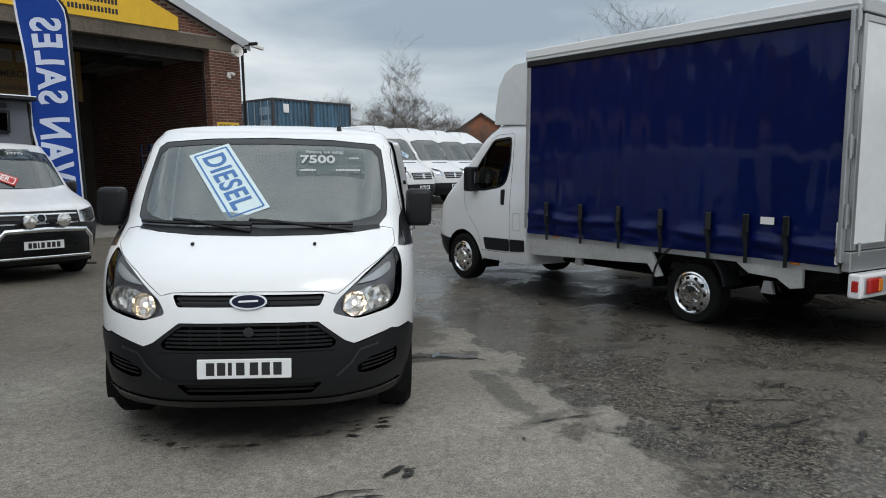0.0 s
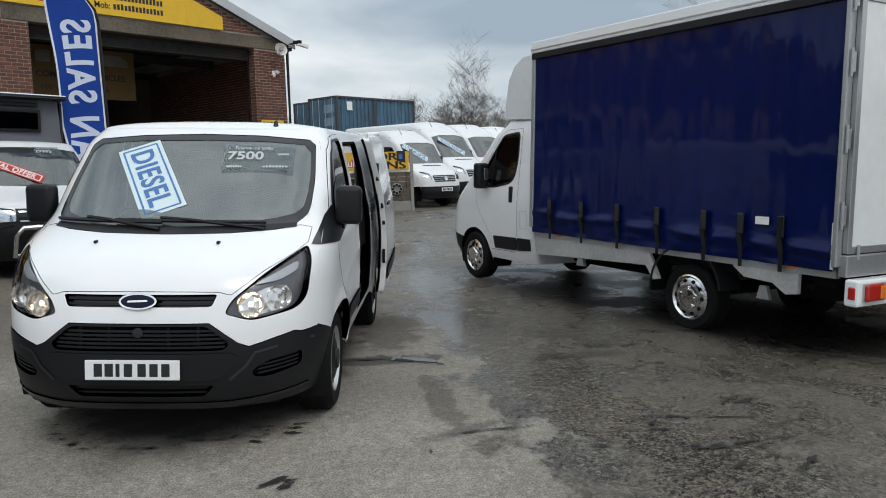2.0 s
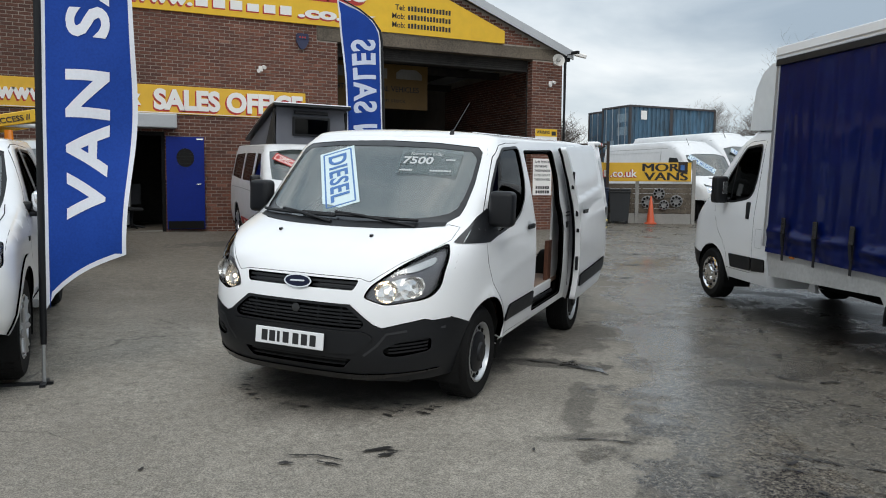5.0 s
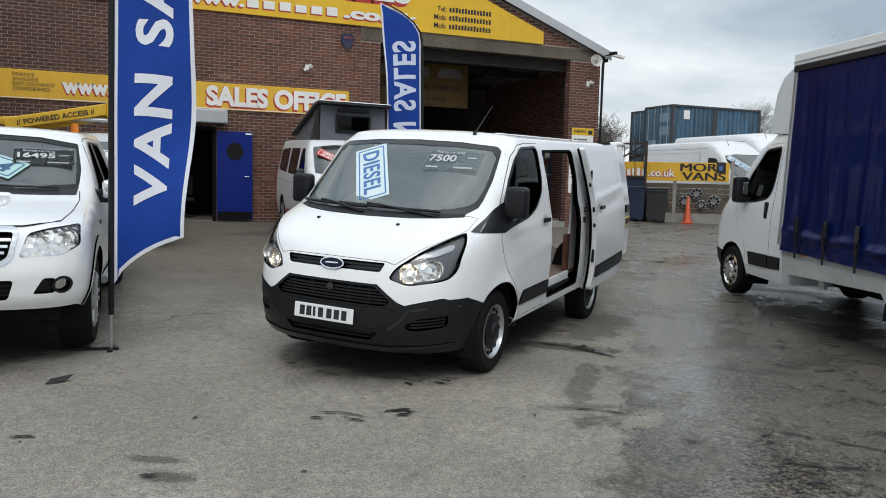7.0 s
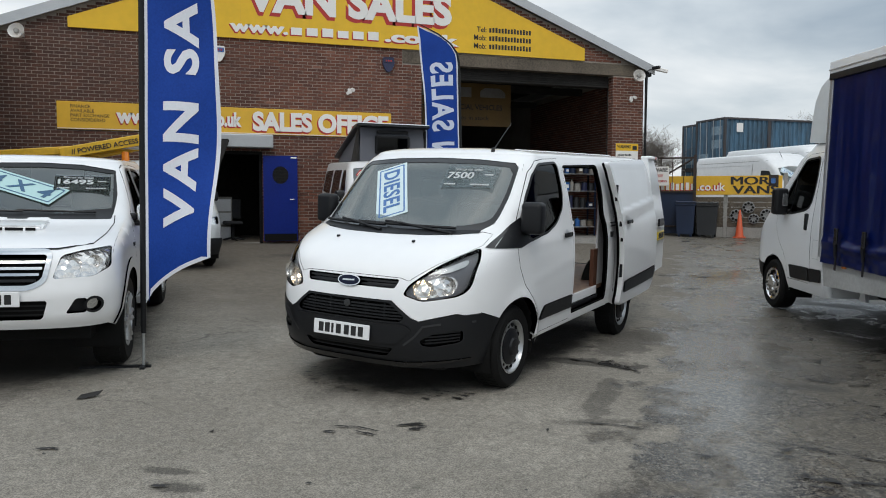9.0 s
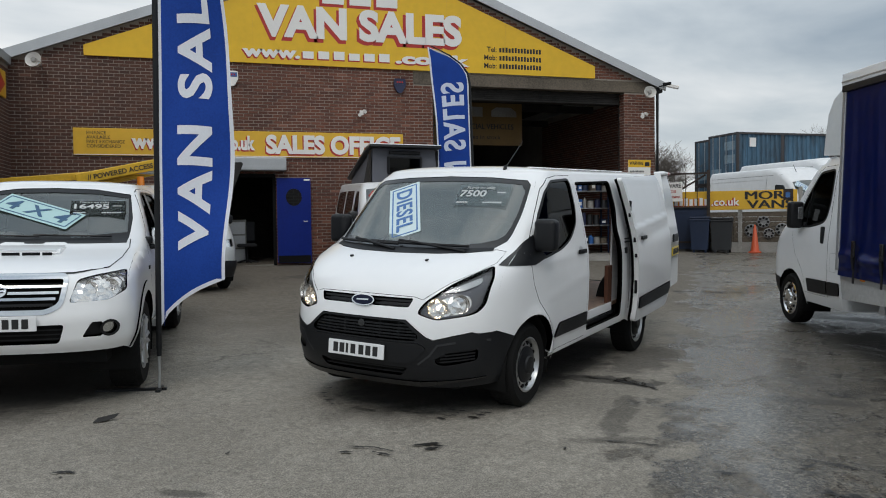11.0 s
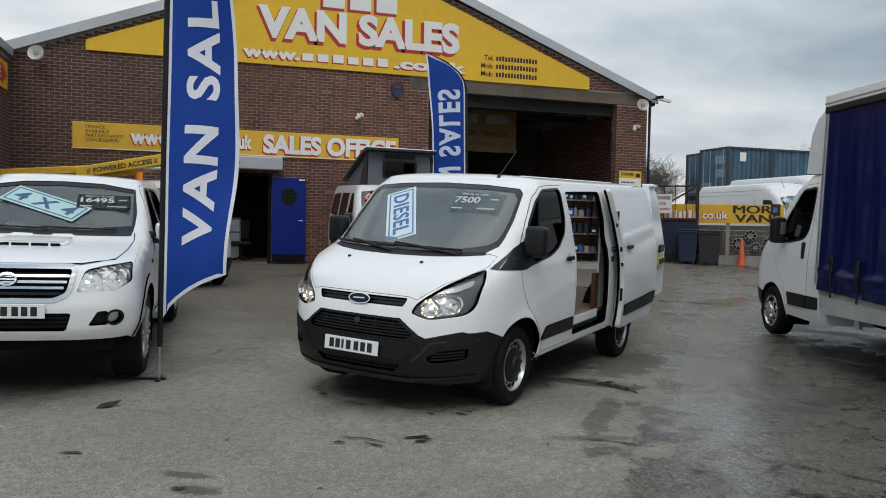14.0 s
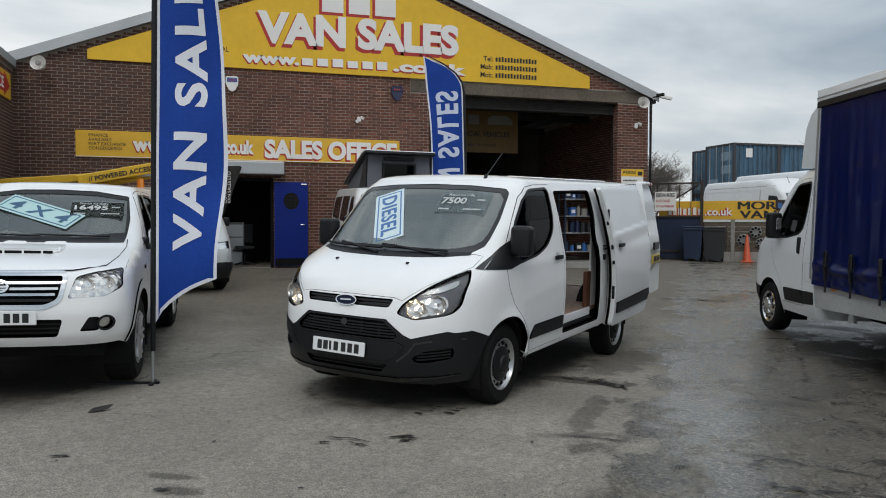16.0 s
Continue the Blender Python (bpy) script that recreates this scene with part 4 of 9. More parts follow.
def build_panel_van():
    root = thing("panel_van", set_on(3.9, 3.72, 0.0335, SLOPE, 42.25) @ pose(-0.93, 0, 0), "white panel van with black bumper, lit headlamps and open side door", "van")
    s = Shell([
        (0.20, 0.14, 0.95, 0.91, 4.93, 3.0), (0.27, 0.08, 1.0, 0.95, 4.95, 3.0), (0.40, 0.03, 1.05, 0.975, 4.97, 3.0), (0.58, 0.02, 1.05, 0.99, 4.97, 3.0),
        (0.72, 0.03, 1.03, 0.995, 4.97, 3.0), (0.86, 0.06, 1.0, 0.995, 4.97, 3.0), (0.97, 0.105, 0.95, 0.993, 4.96, 3.0), (1.04, 0.175, 0.9, 0.99, 4.96, 3.0),
        (1.10, 0.265, 0.85, 0.985, 4.95, 3.0), (1.15, 0.36, 0.80, 0.98, 4.95, 3.0), (1.20, 0.50, 0.76, 0.975, 4.94, 3.0), (1.25, 0.645, 0.70, 0.967, 4.94, 3.0),
        (1.52, 0.975, 0.45, 0.925, 4.91, 3.0), (1.80, 1.275, 0.28, 0.865, 4.87, 3.0), (1.90, 1.43, 0.28, 0.81, 4.82, 3.0)])
    C = (2.4, 0, 1.0)
    FV = 0.93
    hub, ra, xa, xb = 0.305, 0.405, 0.965, 3.898
    top = 1.885

    def relief(x, z):
        """Pressed lines along the side and the swollen lips of the wheel arches."""
        fade = min(1.0, max(0.0, (x - 0.75) / 0.3)) * min(1.0, max(0.0, (4.7 - x) / 0.2))
        belt, low_line = z - (1.10 + 0.03 * (x - 1.0)), z - (0.80 + 0.12 * (x - 1.3))
        v = 0.006 * math.exp(-(belt / 0.05) ** 2) + 0.003 * math.exp(-(low_line / 0.05) ** 2)
        for cx in (xa, xb):
            d = math.hypot(x - cx, z - hub) - ra
            v = max(v, 0.022 * math.exp(-(d / 0.045) ** 2) + 0.01 * math.exp(-(d / 0.12) ** 2) if z > hub - 0.05 else 0.0)
        return v * fade

    s.relief = relief
    # Front: headlamps, bonnet, screen.
    lamp = rounded([(0.475, 0.80), (0.505, 0.865), (0.68, 1.01), (0.866, 1.125), (0.895, 1.05), (0.88, 0.855), (0.835, 0.795), (0.61, 0.757)], [0.02, 0.04, 0.06, 0.02, 0.05, 0.05, 0.05, 0.04])
    half = [(0.0, 0.923), (0.3, 0.921), (0.435, 0.917), (0.475, 0.905), (0.50, 0.90), (0.66, 1.018), (0.80, 1.095), (0.866, 1.145), (0.868, 1.22), (0.80, 1.235), (0.65, 1.215), (0.4, 1.203), (0.0, 1.197)]
    bonnet = half + [(-a, b) for a, b in half[-2:0:-1]]
    hs = [(0.0, 1.207), (0.4, 1.213), (0.65, 1.228), (0.78, 1.255), (0.835, 1.30), (0.852, 1.36), (0.875, 1.52), (0.895, 1.77), (0.86, 1.808), (0.5, 1.836), (0.0, 1.848)]
    screen = hs + [(-a, b) for a, b in hs[-2:0:-1]]
    slot = rounded([(-0.43, 0.905), (0.43, 0.905), (0.40, 0.838), (-0.40, 0.838)], 0.02)
    low = [(-FV, 0.655), (-0.86, 0.652), (-0.825, 0.666), (-0.72, 0.643), (-0.60, 0.612), (-0.545, 0.635), (-0.39, 0.752), (0.39, 0.752), (0.545, 0.635), (0.60, 0.612), (0.72, 0.643), (0.825, 0.666), (0.86, 0.652), (FV, 0.655)]
    zs = np.linspace(0.66, top, 34)
    outer = low + [(FV, z) for z in zs[1:]] + [(-FV, z) for z in zs[:0:-1]]
    hole_b, hole_s = inset(bonnet, -0.0035), inset(screen, -0.004)
    skin("front_panel", outer, [inset(lamp, -0.005), mirrored(inset(lamp, -0.005)), hole_b, hole_s, slot], s.front, 0.05, PAINT, root, rim=0.05, away=C, loops=[1, 2, 3, 4, 5])
    bn = skin("bonnet", bonnet, [], s.front, 0.05, PAINT, root, rim=0.03, away=C)
    for y in (-0.36, 0.38):
        p = s.front(y, 1.155)
        part("washer_jet", bbox(bmesh.new(), p[0] - 0.016, p[0] + 0.016, p[1] - 0.009, p[1] + 0.009, p[2] - 0.004, p[2] + 0.014, 0.004), PLASTIC, bn)
    # Screen with black border, wipers and scuttle.
    sc = skin("windscreen", screen, [], s.front, 0.06, SCREEN, root, lift=-0.006, away=C)
    inner = [(0.0, 1.262), (0.4, 1.268), (0.65, 1.285), (0.76, 1.31), (0.81, 1.35), (0.83, 1.42), (0.85, 1.55), (0.865, 1.72), (0.82, 1.775), (0.5, 1.80), (0.0, 1.808)]
    inner = inner + [(-a, b) for a, b in inner[-2:0:-1]]
    skin("screen_border", screen, [inner], s.front, 0.05, PLASTIC_GLOSS, sc, lift=-0.003, away=C)
    skin("scuttle", [(-0.78, 1.225), (-0.4, 1.202), (0.0, 1.196), (0.4, 1.202), (0.78, 1.225), (0.78, 1.25), (0.0, 1.232), (-0.78, 1.25)], [], s.front, 0.06, PLASTIC, root, lift=0.004, away=C)
    for v0, v1, z1 in ((0.05, 0.78, 1.236), (-0.60, 0.36, 1.238)):
        bm = bmesh.new()
        tube(bm, [Vector(s.front(v0 + (v1 - v0) * k / 8, 1.252 + (z1 - 1.225) * k / 8)) + Vector((-0.03, 0, 0.012)) for k in range(9)], 0.013, 6)
        tube(bm, [Vector(s.front(v0, 1.225)) + Vector((-0.03, 0, 0.0)), Vector(s.front((v0 + v1) / 2, 1.262)) + Vector((-0.045, 0, 0.02)), Vector(s.front(v0 * 0.3 + v1 * 0.7, 1.277)) + Vector((-0.035, 0, 0.014))], 0.012, 6)
        part("wiper", bm, PLASTIC, root, smooth=50)
    # Headlamps: deep bowls behind clear covers, the inner lamp lit.
    for sg, poly in ((1, lamp), (-1, mirrored(lamp))):
        hl = skin("headlamp", poly, [], s.front, 0.04, BEZEL, root, rim=0.0, lift=-0.045, away=C)
        skin("lens", inset(poly, 0.004), [], s.front, 0.04, LENS, hl, lift=-0.001, away=C)
        skin("chrome_reflector", rounded([(sg * a, b) for a, b in ((0.53, 0.80), (0.56, 0.87), (0.69, 0.935), (0.80, 0.94), (0.83, 0.86), (0.78, 0.80), (0.62, 0.775))], 0.04), [], s.front, 0.03, REFLECTOR, hl, lift=-0.035, away=C)
        for v, z, r, lit in ((0.605, 0.838, 0.074, True), (0.75, 0.868, 0.07, False)):
            p = Vector(s.front(sg * v, z))
            d = Vector((-0.9, sg * 0.25, 0.05)).normalized()
            q = d.to_track_quat("Y", "Z").to_matrix().to_4x4()
            bw = part("bowl", lathe(bmesh.new(), [(r, 0.0), (r * 0.9, -0.015), (r * 0.6, -0.035), (r * 0.3, -0.045)], 24, Matrix.Translation(p - d * 0.012) @ q), REFLECTOR, hl, smooth=60)
            part("bulb", lathe(bmesh.new(), [(r * 0.2, -0.036), (r * 0.17, -0.022), (0.002, -0.014)], 20, Matrix.Translation(p - d * 0.012) @ q), LAMP_ON if lit else CHROME, hl, smooth=80)
        skin("indicator", rounded([(sg * a, b) for a, b in ((0.62, 0.955), (0.68, 0.99), (0.84, 1.07), (0.85, 1.02), (0.76, 0.97))], 0.03), [], s.front, 0.03, SILVER_PAINT, hl, lift=-0.03, away=C)
    # Grille slot with the oval badge.
    g1 = skin("upper_grille", inset(slot, -0.004), [], s.front, 0.06, PLASTIC_GLOSS, root, lift=-0.04, away=C)
    for z in (0.858, 0.886):
        skin("grille_bar", [(-0.41, z - 0.007), (0.41, z - 0.007), (0.41, z + 0.007), (-0.41, z + 0.007)], [], s.front, 0.06, PLASTIC, g1, lift=-0.015, away=C)
    oval = [(0.105 * math.cos(a), 0.868 + 0.043 * math.sin(a)) for a in np.linspace(0, 2 * math.pi, 32, endpoint=False)]
    bd = skin("badge", oval, [], s.front, 0.03, CHROME, root, rim=0.02, lift=0.014, away=C, label="blue oval badge with chrome rim")
    oval2 = [(0.092 * math.cos(a), 0.868 + 0.034 * math.sin(a)) for a in np.linspace(0, 2 * math.pi, 32, endpoint=False)]
    skin("badge_field", oval2, [], s.front, 0.03, mat("badge_navy", (0.004, 0.007, 0.028), 0.3, var=0.1, spec=0.2), bd, lift=0.017, away=C)
    skin("badge_bar", rounded([(-0.055, 0.866), (0.055, 0.862), (0.055, 0.872), (-0.055, 0.876)], 0.004), [], s.front, 0.03, CHROME, bd, lift=0.019, away=C)
    # Black lower bumper with the big grille.
    gr = [(-0.375, 0.735), (0.375, 0.735), (0.50, 0.635), (0.47, 0.60), (-0.47, 0.60), (-0.50, 0.635)]
    zb = np.linspace(0.25, 0.655, 12)
    bo = [(-FV, z) for z in zb] + [(a, b - 0.005) for a, b in low] + [(FV, z) for z in zb[::-1]]
    lower_slot = rounded([(-0.42, 0.40), (0.42, 0.40), (0.36, 0.335), (-0.36, 0.335)], 0.02)
    fog = rounded([(0.61, 0.47), (0.70, 0.52), (0.86, 0.545), (0.86, 0.455), (0.70, 0.425), (0.63, 0.43)], 0.03)
    bp = skin("bumper", bo, [rounded(gr, 0.03), lower_slot, fog, mirrored(fog)], s.front, 0.05, PLASTIC, root, rim=0.05, lift=0.006, away=C, label="textured black plastic bumper")
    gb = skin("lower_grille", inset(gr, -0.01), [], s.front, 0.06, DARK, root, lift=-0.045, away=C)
    for z in (0.617, 0.640, 0.663, 0.686, 0.709):
        k = 0.375 + (0.735 - z) / 0.1 * 0.125
        k = min(k, 0.475)
        skin("grille_bar", [(-k, z - 0.007), (k, z - 0.007), (k, z + 0.006), (-k, z + 0.006)], [], s.front, 0.06, PLASTIC, gb, lift=-0.012, rim=0.02, away=C)
    for v in (-0.33, -0.165, 0.165, 0.33):
        skin("grille_upright", [(v - 0.006, 0.605), (v + 0.006, 0.605), (v + 0.006, 0.73), (v - 0.006, 0.73)], [], s.front, 0.06, PLASTIC, gb, lift=-0.018, away=C)
    ring = [(0.03 * math.cos(a), 0.70 + 0.028 * math.sin(a)) for a in np.linspace(0, 2 * math.pi, 20, endpoint=False)]
    skin("tow_eye_cover", ring, [], s.front, 0.03, PLASTIC_GLOSS, gb, lift=-0.006, rim=0.02, away=C)
    lb = skin("lower_intake", inset(lower_slot, -0.01), [], s.front, 0.06, DARK, root, lift=-0.04, away=C)
    for z in (0.352, 0.382):
        skin("grille_bar", [(-0.38, z - 0.006), (0.38, z - 0.006), (0.38, z + 0.006), (-0.38, z + 0.006)], [], s.front, 0.06, PLASTIC, lb, lift=-0.01, away=C)
    centre = rounded([(-0.50, 0.585), (0.50, 0.585), (0.56, 0.55), (0.44, 0.432), (-0.44, 0.432), (-0.56, 0.55)], 0.03)
    skin("bumper_centre", centre, [], s.front, 0.05, PLASTIC, root, lift=0.014, rim=0.02, away=C)
    skin("bumper_lip", [(-0.9, 0.318), (-0.5, 0.258), (0.5, 0.258), (0.9, 0.318), (0.9, 0.324), (0.5, 0.298), (-0.5, 0.298), (-0.9, 0.324)], [], s.front, 0.05, PLASTIC_GLOSS, bp, lift=0.014, rim=0.012, away=C)
    for sg in (1, -1):
        # Paler strips paint the light caught along the bumper creases.
        ribbon("bumper_crease", [(sg * 0.50, 0.43), (sg * 0.58, 0.50), (sg * 0.63, 0.575), (sg * 0.72, 0.592), (sg * 0.91, 0.60)], 0.016, s.front, PLASTIC_LIT, bp, lift=0.012)
        fg = skin("side_vent", [(sg * a, b) for a, b in inset(fog, -0.006)], [], s.front, 0.04, DARK, root, lift=-0.03, away=C)
        for k in range(4):
            z = 0.447 + 0.023 * k
            skin("vent_slat", [(sg * 0.65, z - 0.006), (sg * 0.85, z + 0.012), (sg * 0.85, z + 0.024), (sg * 0.65, z + 0.006)], [], s.front, 0.05, PLASTIC, fg, lift=-0.004, rim=0.012, away=C)
    plate(root, Matrix.Translation((-0.006, 0.02, 0.502)) @ Matrix.Rotation(radians(-90), 4, "Z") @ Matrix.Rotation(radians(-4), 4, "X"), PLATE_WHITE)
    # Sides: left and right skins, the side door openings left empty.
    door = [(1.335, 0.335), (1.335, 0.50), (1.24, 0.66), (1.08, 0.80), (0.985, 0.95), (0.945, 1.10), (0.97, 1.22), (1.20, 1.52), (1.38, 1.735), (1.53, 1.83), (1.72, 1.852), (2.06, 1.86), (2.12, 1.60), (2.165, 1.2), (2.19, 0.9), (2.19, 0.335)]
    win = rounded([(1.035, 1.235), (1.245, 1.52), (1.41, 1.70), (1.56, 1.80), (1.99, 1.822), (2.01, 1.55), (1.97, 1.40), (1.80, 1.265), (1.58, 1.195), (1.20, 1.145)], [0.03, 0.02, 0.02, 0.06, 0.05, 0.08, 0.06, 0.08, 0.05, 0.03])
    opening = rounded([(2.225, 0.37), (2.225, 0.9), (2.195, 1.3), (2.12, 1.80), (3.10, 1.815), (3.15, 1.5), (3.10, 1.30), (3.20, 1.05), (3.24, 0.37)], [0.05, 0.1, 0.2, 0.05, 0.06, 0.1, 0.1, 0.1, 0.05])
    bumper_side_arc = arc(xa, ra, hub, 44.5, -12, 8)
    for sg, f in ((-1, s.left), (1, s.right)):
        zs = np.linspace(0.66, top, 34)
        out = [(s.nose(FV * s.row(0.66)[2], 0.66), 0.66)] + arc(xa, ra, hub, 44.5, 186) + [(1.36, 0.30)] + [(3.43, 0.30)] + arc(xb, ra, hub, -5, 185) + [(4.32, 0.30)]
        zr = np.linspace(0.30, top, 30)
        out += [(s.tail(0.9 * s.row(z)[2], z), z) for z in zr] + [(s.nose(FV * s.row(z)[2], z), z) for z in zs[:0:-1]]
        holes = [inset(door, -0.005), opening] if sg < 0 else [inset(door, -0.005)]
        side = skin("body_side", out, holes, f, 0.04, PAINT, root, rim=0.05, away=C, loops=list(range(1, len(holes) + 1)))
        dr = skin("front_door", door, [win], f, 0.035, PAINT, root, rim=0.03, lift=0.001, away=C)
        skin("door_window", inset(win, -0.005), [], f, 0.06, WINDOW_DARK, dr, lift=-0.012, away=C)
        skin("window_seal", inset(win, -0.014), [inset(win, 0.008)], f, 0.05, PLASTIC, dr, lift=0.003, away=C)
        skin("quarter_panel", [(s.nose(FV * s.row(1.118)[2], 1.118) + 0.002, 1.118), (s.nose(FV * s.row(1.2)[2], 1.2) + 0.002, 1.2), (s.nose(FV * s.row(1.29)[2], 1.29) + 0.002, 1.29), (1.09, 1.345), (1.12, 1.24), (1.24, 1.15), (1.2, 1.135), (1.0, 1.10)], [], f, 0.05, PLASTIC, dr, lift=0.004, away=C)
        skin("pillar_foot", [(sg * 0.885, 1.128), (sg * FV, 1.118), (sg * FV, 1.29)], [], s.front, 0.04, PLASTIC_GLOSS, dr, lift=0.004, away=C)
        skin("side_moulding", rounded([(1.40, 0.447), (1.52, 0.56), (2.18, 0.565), (2.18, 0.445)], [0.02, 0.03, 0.01, 0.01]), [], f, 0.06, PLASTIC, dr, lift=0.016, rim=0.02, away=C)
        hx = f(2.02, 1.14)
        hd = part("door_handle", box(1.93, 2.10, hx[1] + sg * 0.008 - 0.014, hx[1] + sg * 0.028 + 0.014, 1.115, 1.155, 0.012, 3), PLASTIC, dr, smooth=50)
        skin("handle_cup", [(2.015 + 0.045 * math.cos(a), 1.15 + 0.036 * math.sin(a)) for a in np.linspace(0, 2 * math.pi, 16, endpoint=False)], [], f, 0.03, SILVER_PAINT, hd, lift=0.003, away=C)
        zb2 = np.linspace(0.25, 0.655, 12)
        bso = [(s.nose(FV * s.row(z)[2], z), z) for z in zb2[::-1]] + [(xa - ra * math.cos(radians(-12)), 0.25)] + bumper_side_arc[::-1][1:] 
        skin("bumper_side", bso, [], f, 0.05, PLASTIC, bp, lift=0.006, rim=0.04, away=C)
        skin("sill_strip", [(1.36, 0.26), (3.42, 0.26), (3.42, 0.325), (1.36, 0.325)], [], f, 0.08, PAINT, root, lift=-0.03, rim=0.06, away=C)
        for x in (xa, xb):
            arch_liner(root, x, ra, hub, sg * 0.955, 0.36)
            wheel(root, x, sg * 0.96, 0.335, "steel", 0.215, 0.215, hub if x == xa else hub - 0.05)
        skin("mud_flap", [(1.30, 0.16), (1.315, 0.16), (1.335, 0.40), (1.31, 0.40)], [], lambda a, b, sg=sg: (a, sg * (0.75 + (b - 0.16) * 0.2), b), 0.06, PLASTIC, root, rim=0.15, away=C)
        mr = mirror_unit(root, 1.10, sg * 1.04, 1.345, 0.14, 0.18, 0.275, PLASTIC, 0.10)
        part("mirror_indicator", box(1.10, 1.17, sg * 0.985 - 0.03, sg * 0.985 + 0.03, 1.17, 1.21, 0.012, 2), LENS, mr)
        if sg > 0:
            continue
        # Opening: black seal, step and runner.
        op = opening
        skin("opening_seal", inset(op, -0.018), [inset(op, 0.014)], f, 0.05, RUBBER, side, lift=-0.012, rim=0.03, away=C)
        st = part("side_step", box(2.24, 3.22, -0.945, -0.72, 0.31, 0.345, 0.006), PAINT, root)
        for y in (-0.915, -0.875, -0.835):
            part("step_tread", box(2.27, 3.19, y - 0.012, y + 0.012, 0.343, 0.357, 0.003), PLASTIC, st)
        part("floor_lip", box(2.24, 3.22, -0.885, -0.862, 0.42, 0.507, 0.006), PAINT, root)
        part("door_runner", box(2.24, 3.22, -0.90, -0.887, 0.385, 0.415, 0.004), PLASTIC, root)
        # Lock and catch on the pillar behind the opening.
        for name, x0, x1, z0, z1 in (("door_catch", 3.29, 3.43, 1.165, 1.18), ("door_catch", 3.29, 3.43, 1.13, 1.145), ("door_lock", 3.28, 3.35, 1.02, 1.08)):
            yy = f(3.35, (z0 + z1) / 2)[1]
            part(name, box(x0, x1, yy - 0.012, yy + 0.012, z0, z1, 0.005), PLASTIC, side)
        skin("pillar_seam", [(3.445, 0.42), (3.455, 0.42), (3.43, 1.1), (3.40, 1.45), (3.33, 1.80), (3.32, 1.80), (3.39, 1.45), (3.42, 1.1)], [], f, 0.06, RUBBER, side, lift=0.004, away=C)
        # The sliding door, run back along the side.
        dp = [(3.31, 0.295), (3.315, 0.75), (3.25, 1.22), (3.18, 1.48), (3.09, 1.845), (4.46, 1.895), (4.53, 1.5), (4.62, 1.12), (4.64, 0.58), (4.55, 0.32)]
        dp = rounded(dp, [0.06, 0.2, 0.2, 0.2, 0.05, 0.05, 0.2, 0.2, 0.15, 0.08])

        def door_skin(a, b):
            """The door's outer face: a sunk upper panel over a rising belt, a hollow below it."""
            d = b - (1.29 + 0.09 * (a - 3.2))
            edge = min(1.0, max(0.0, (a - 3.22 + 0.3 * (b - 1.3)) / 0.12)) * min(1.0, max(0.0, (4.5 - a) / 0.1)) * min(1.0, max(0.0, (1.83 - b) / 0.05))
            up = min(1.0, max(0.0, d / 0.035))
            v = -0.009 * up * up * (3 - 2 * up) * edge + 0.005 * math.exp(-((d + 0.02) / 0.035) ** 2)
            v -= 0.008 * math.exp(-((d + 0.15) / 0.06) ** 2) * min(1.0, max(0.0, (a - 3.28) / 0.1))
            return v

        fo = (lambda a, b, sg=sg: (a, sg * (s.row(b)[2] + 0.15 + door_skin(a, b) - 0.02 * max(0, a - 4.0) ** 2), b))
        flat = (lambda a, b, sg=sg: (a, sg * (s.row(b)[2] + 0.15 - 0.02 * max(0, a - 4.0) ** 2), b))
        sd = skin("sliding_door", dp, [], fo, 0.03, PAINT, root, away=(3.8, 0, 1))
        rim_pts = dense(dp, 0.05)
        rim_out = [fo(a, b) for a, b in rim_pts]
        n_rim = len(rim_out)
        mesh_object("door_edge", [(a, b - sg * 0.001, c) for a, b, c in rim_out] + [(a + 0.012, b - sg * 0.055, c) for a, b, c in rim_out], [(i, (i + 1) % n_rim, n_rim + (i + 1) % n_rim, n_rim + i) for i in range(n_rim)], PAINT, sd)
        skin("edge_seal", inset(dp, 0.006), [inset(dp, 0.03)], lambda a, b, sg=sg: (a, sg * (s.row(b)[2] + 0.088), b), 0.05, RUBBER, sd, rim=0.02, away=(3.8, 0, 1))
        skin("side_moulding", rounded([(3.37, 0.435), (3.36, 0.555), (4.56, 0.60), (4.58, 0.53), (4.53, 0.465)], 0.015), [], flat, 0.06, PLASTIC, sd, lift=0.016, rim=0.02, away=(3.8, 0, 1))
        yh = flat(3.44, 1.16)[1]
        hd2 = part("door_handle", box(3.36, 3.53, yh + sg * 0.01 - 0.014, yh + sg * 0.03 + 0.014, 1.165, 1.205, 0.012, 3), PLASTIC, sd, smooth=50)
        skin("handle_cup", [(3.45 + 0.045 * math.cos(a), 1.21 + 0.036 * math.sin(a)) for a in np.linspace(0, 2 * math.pi, 16, endpoint=False)], [], flat, 0.03, SILVER_PAINT, hd2, lift=0.003, away=(3.8, 0, 1))
        for z0, z1 in ((0.60, 0.74), (0.98, 1.02), (1.14, 1.20), (1.42, 1.60)):
            xe = np.interp(z0, [0.345, 0.80, 1.25, 1.50, 1.84], [3.31, 3.315, 3.25, 3.18, 3.09])
            ye = sg * (s.row(z0)[2] + 0.122)
            part("edge_fitting", box(xe - 0.012, xe + 0.012, ye - 0.014, ye + 0.014, z0, z1, 0.006), PLASTIC, sd)
        bm = bmesh.new()
        lay = [(a, sg * (s.row(b)[2] + 0.092), b) for a, b in inset(dense(dp, 0.2), 0.012)]
        bm.faces.new([bm.verts.new(p) for p in lay])
        part("inner_panel", bm, PAINT_OLD, sd)
        skin("slide_rail", [(3.5, 1.19), (4.78, 1.19), (4.78, 1.225), (3.5, 1.225)], [], f, 0.1, PLASTIC, root, lift=0.002, away=C)
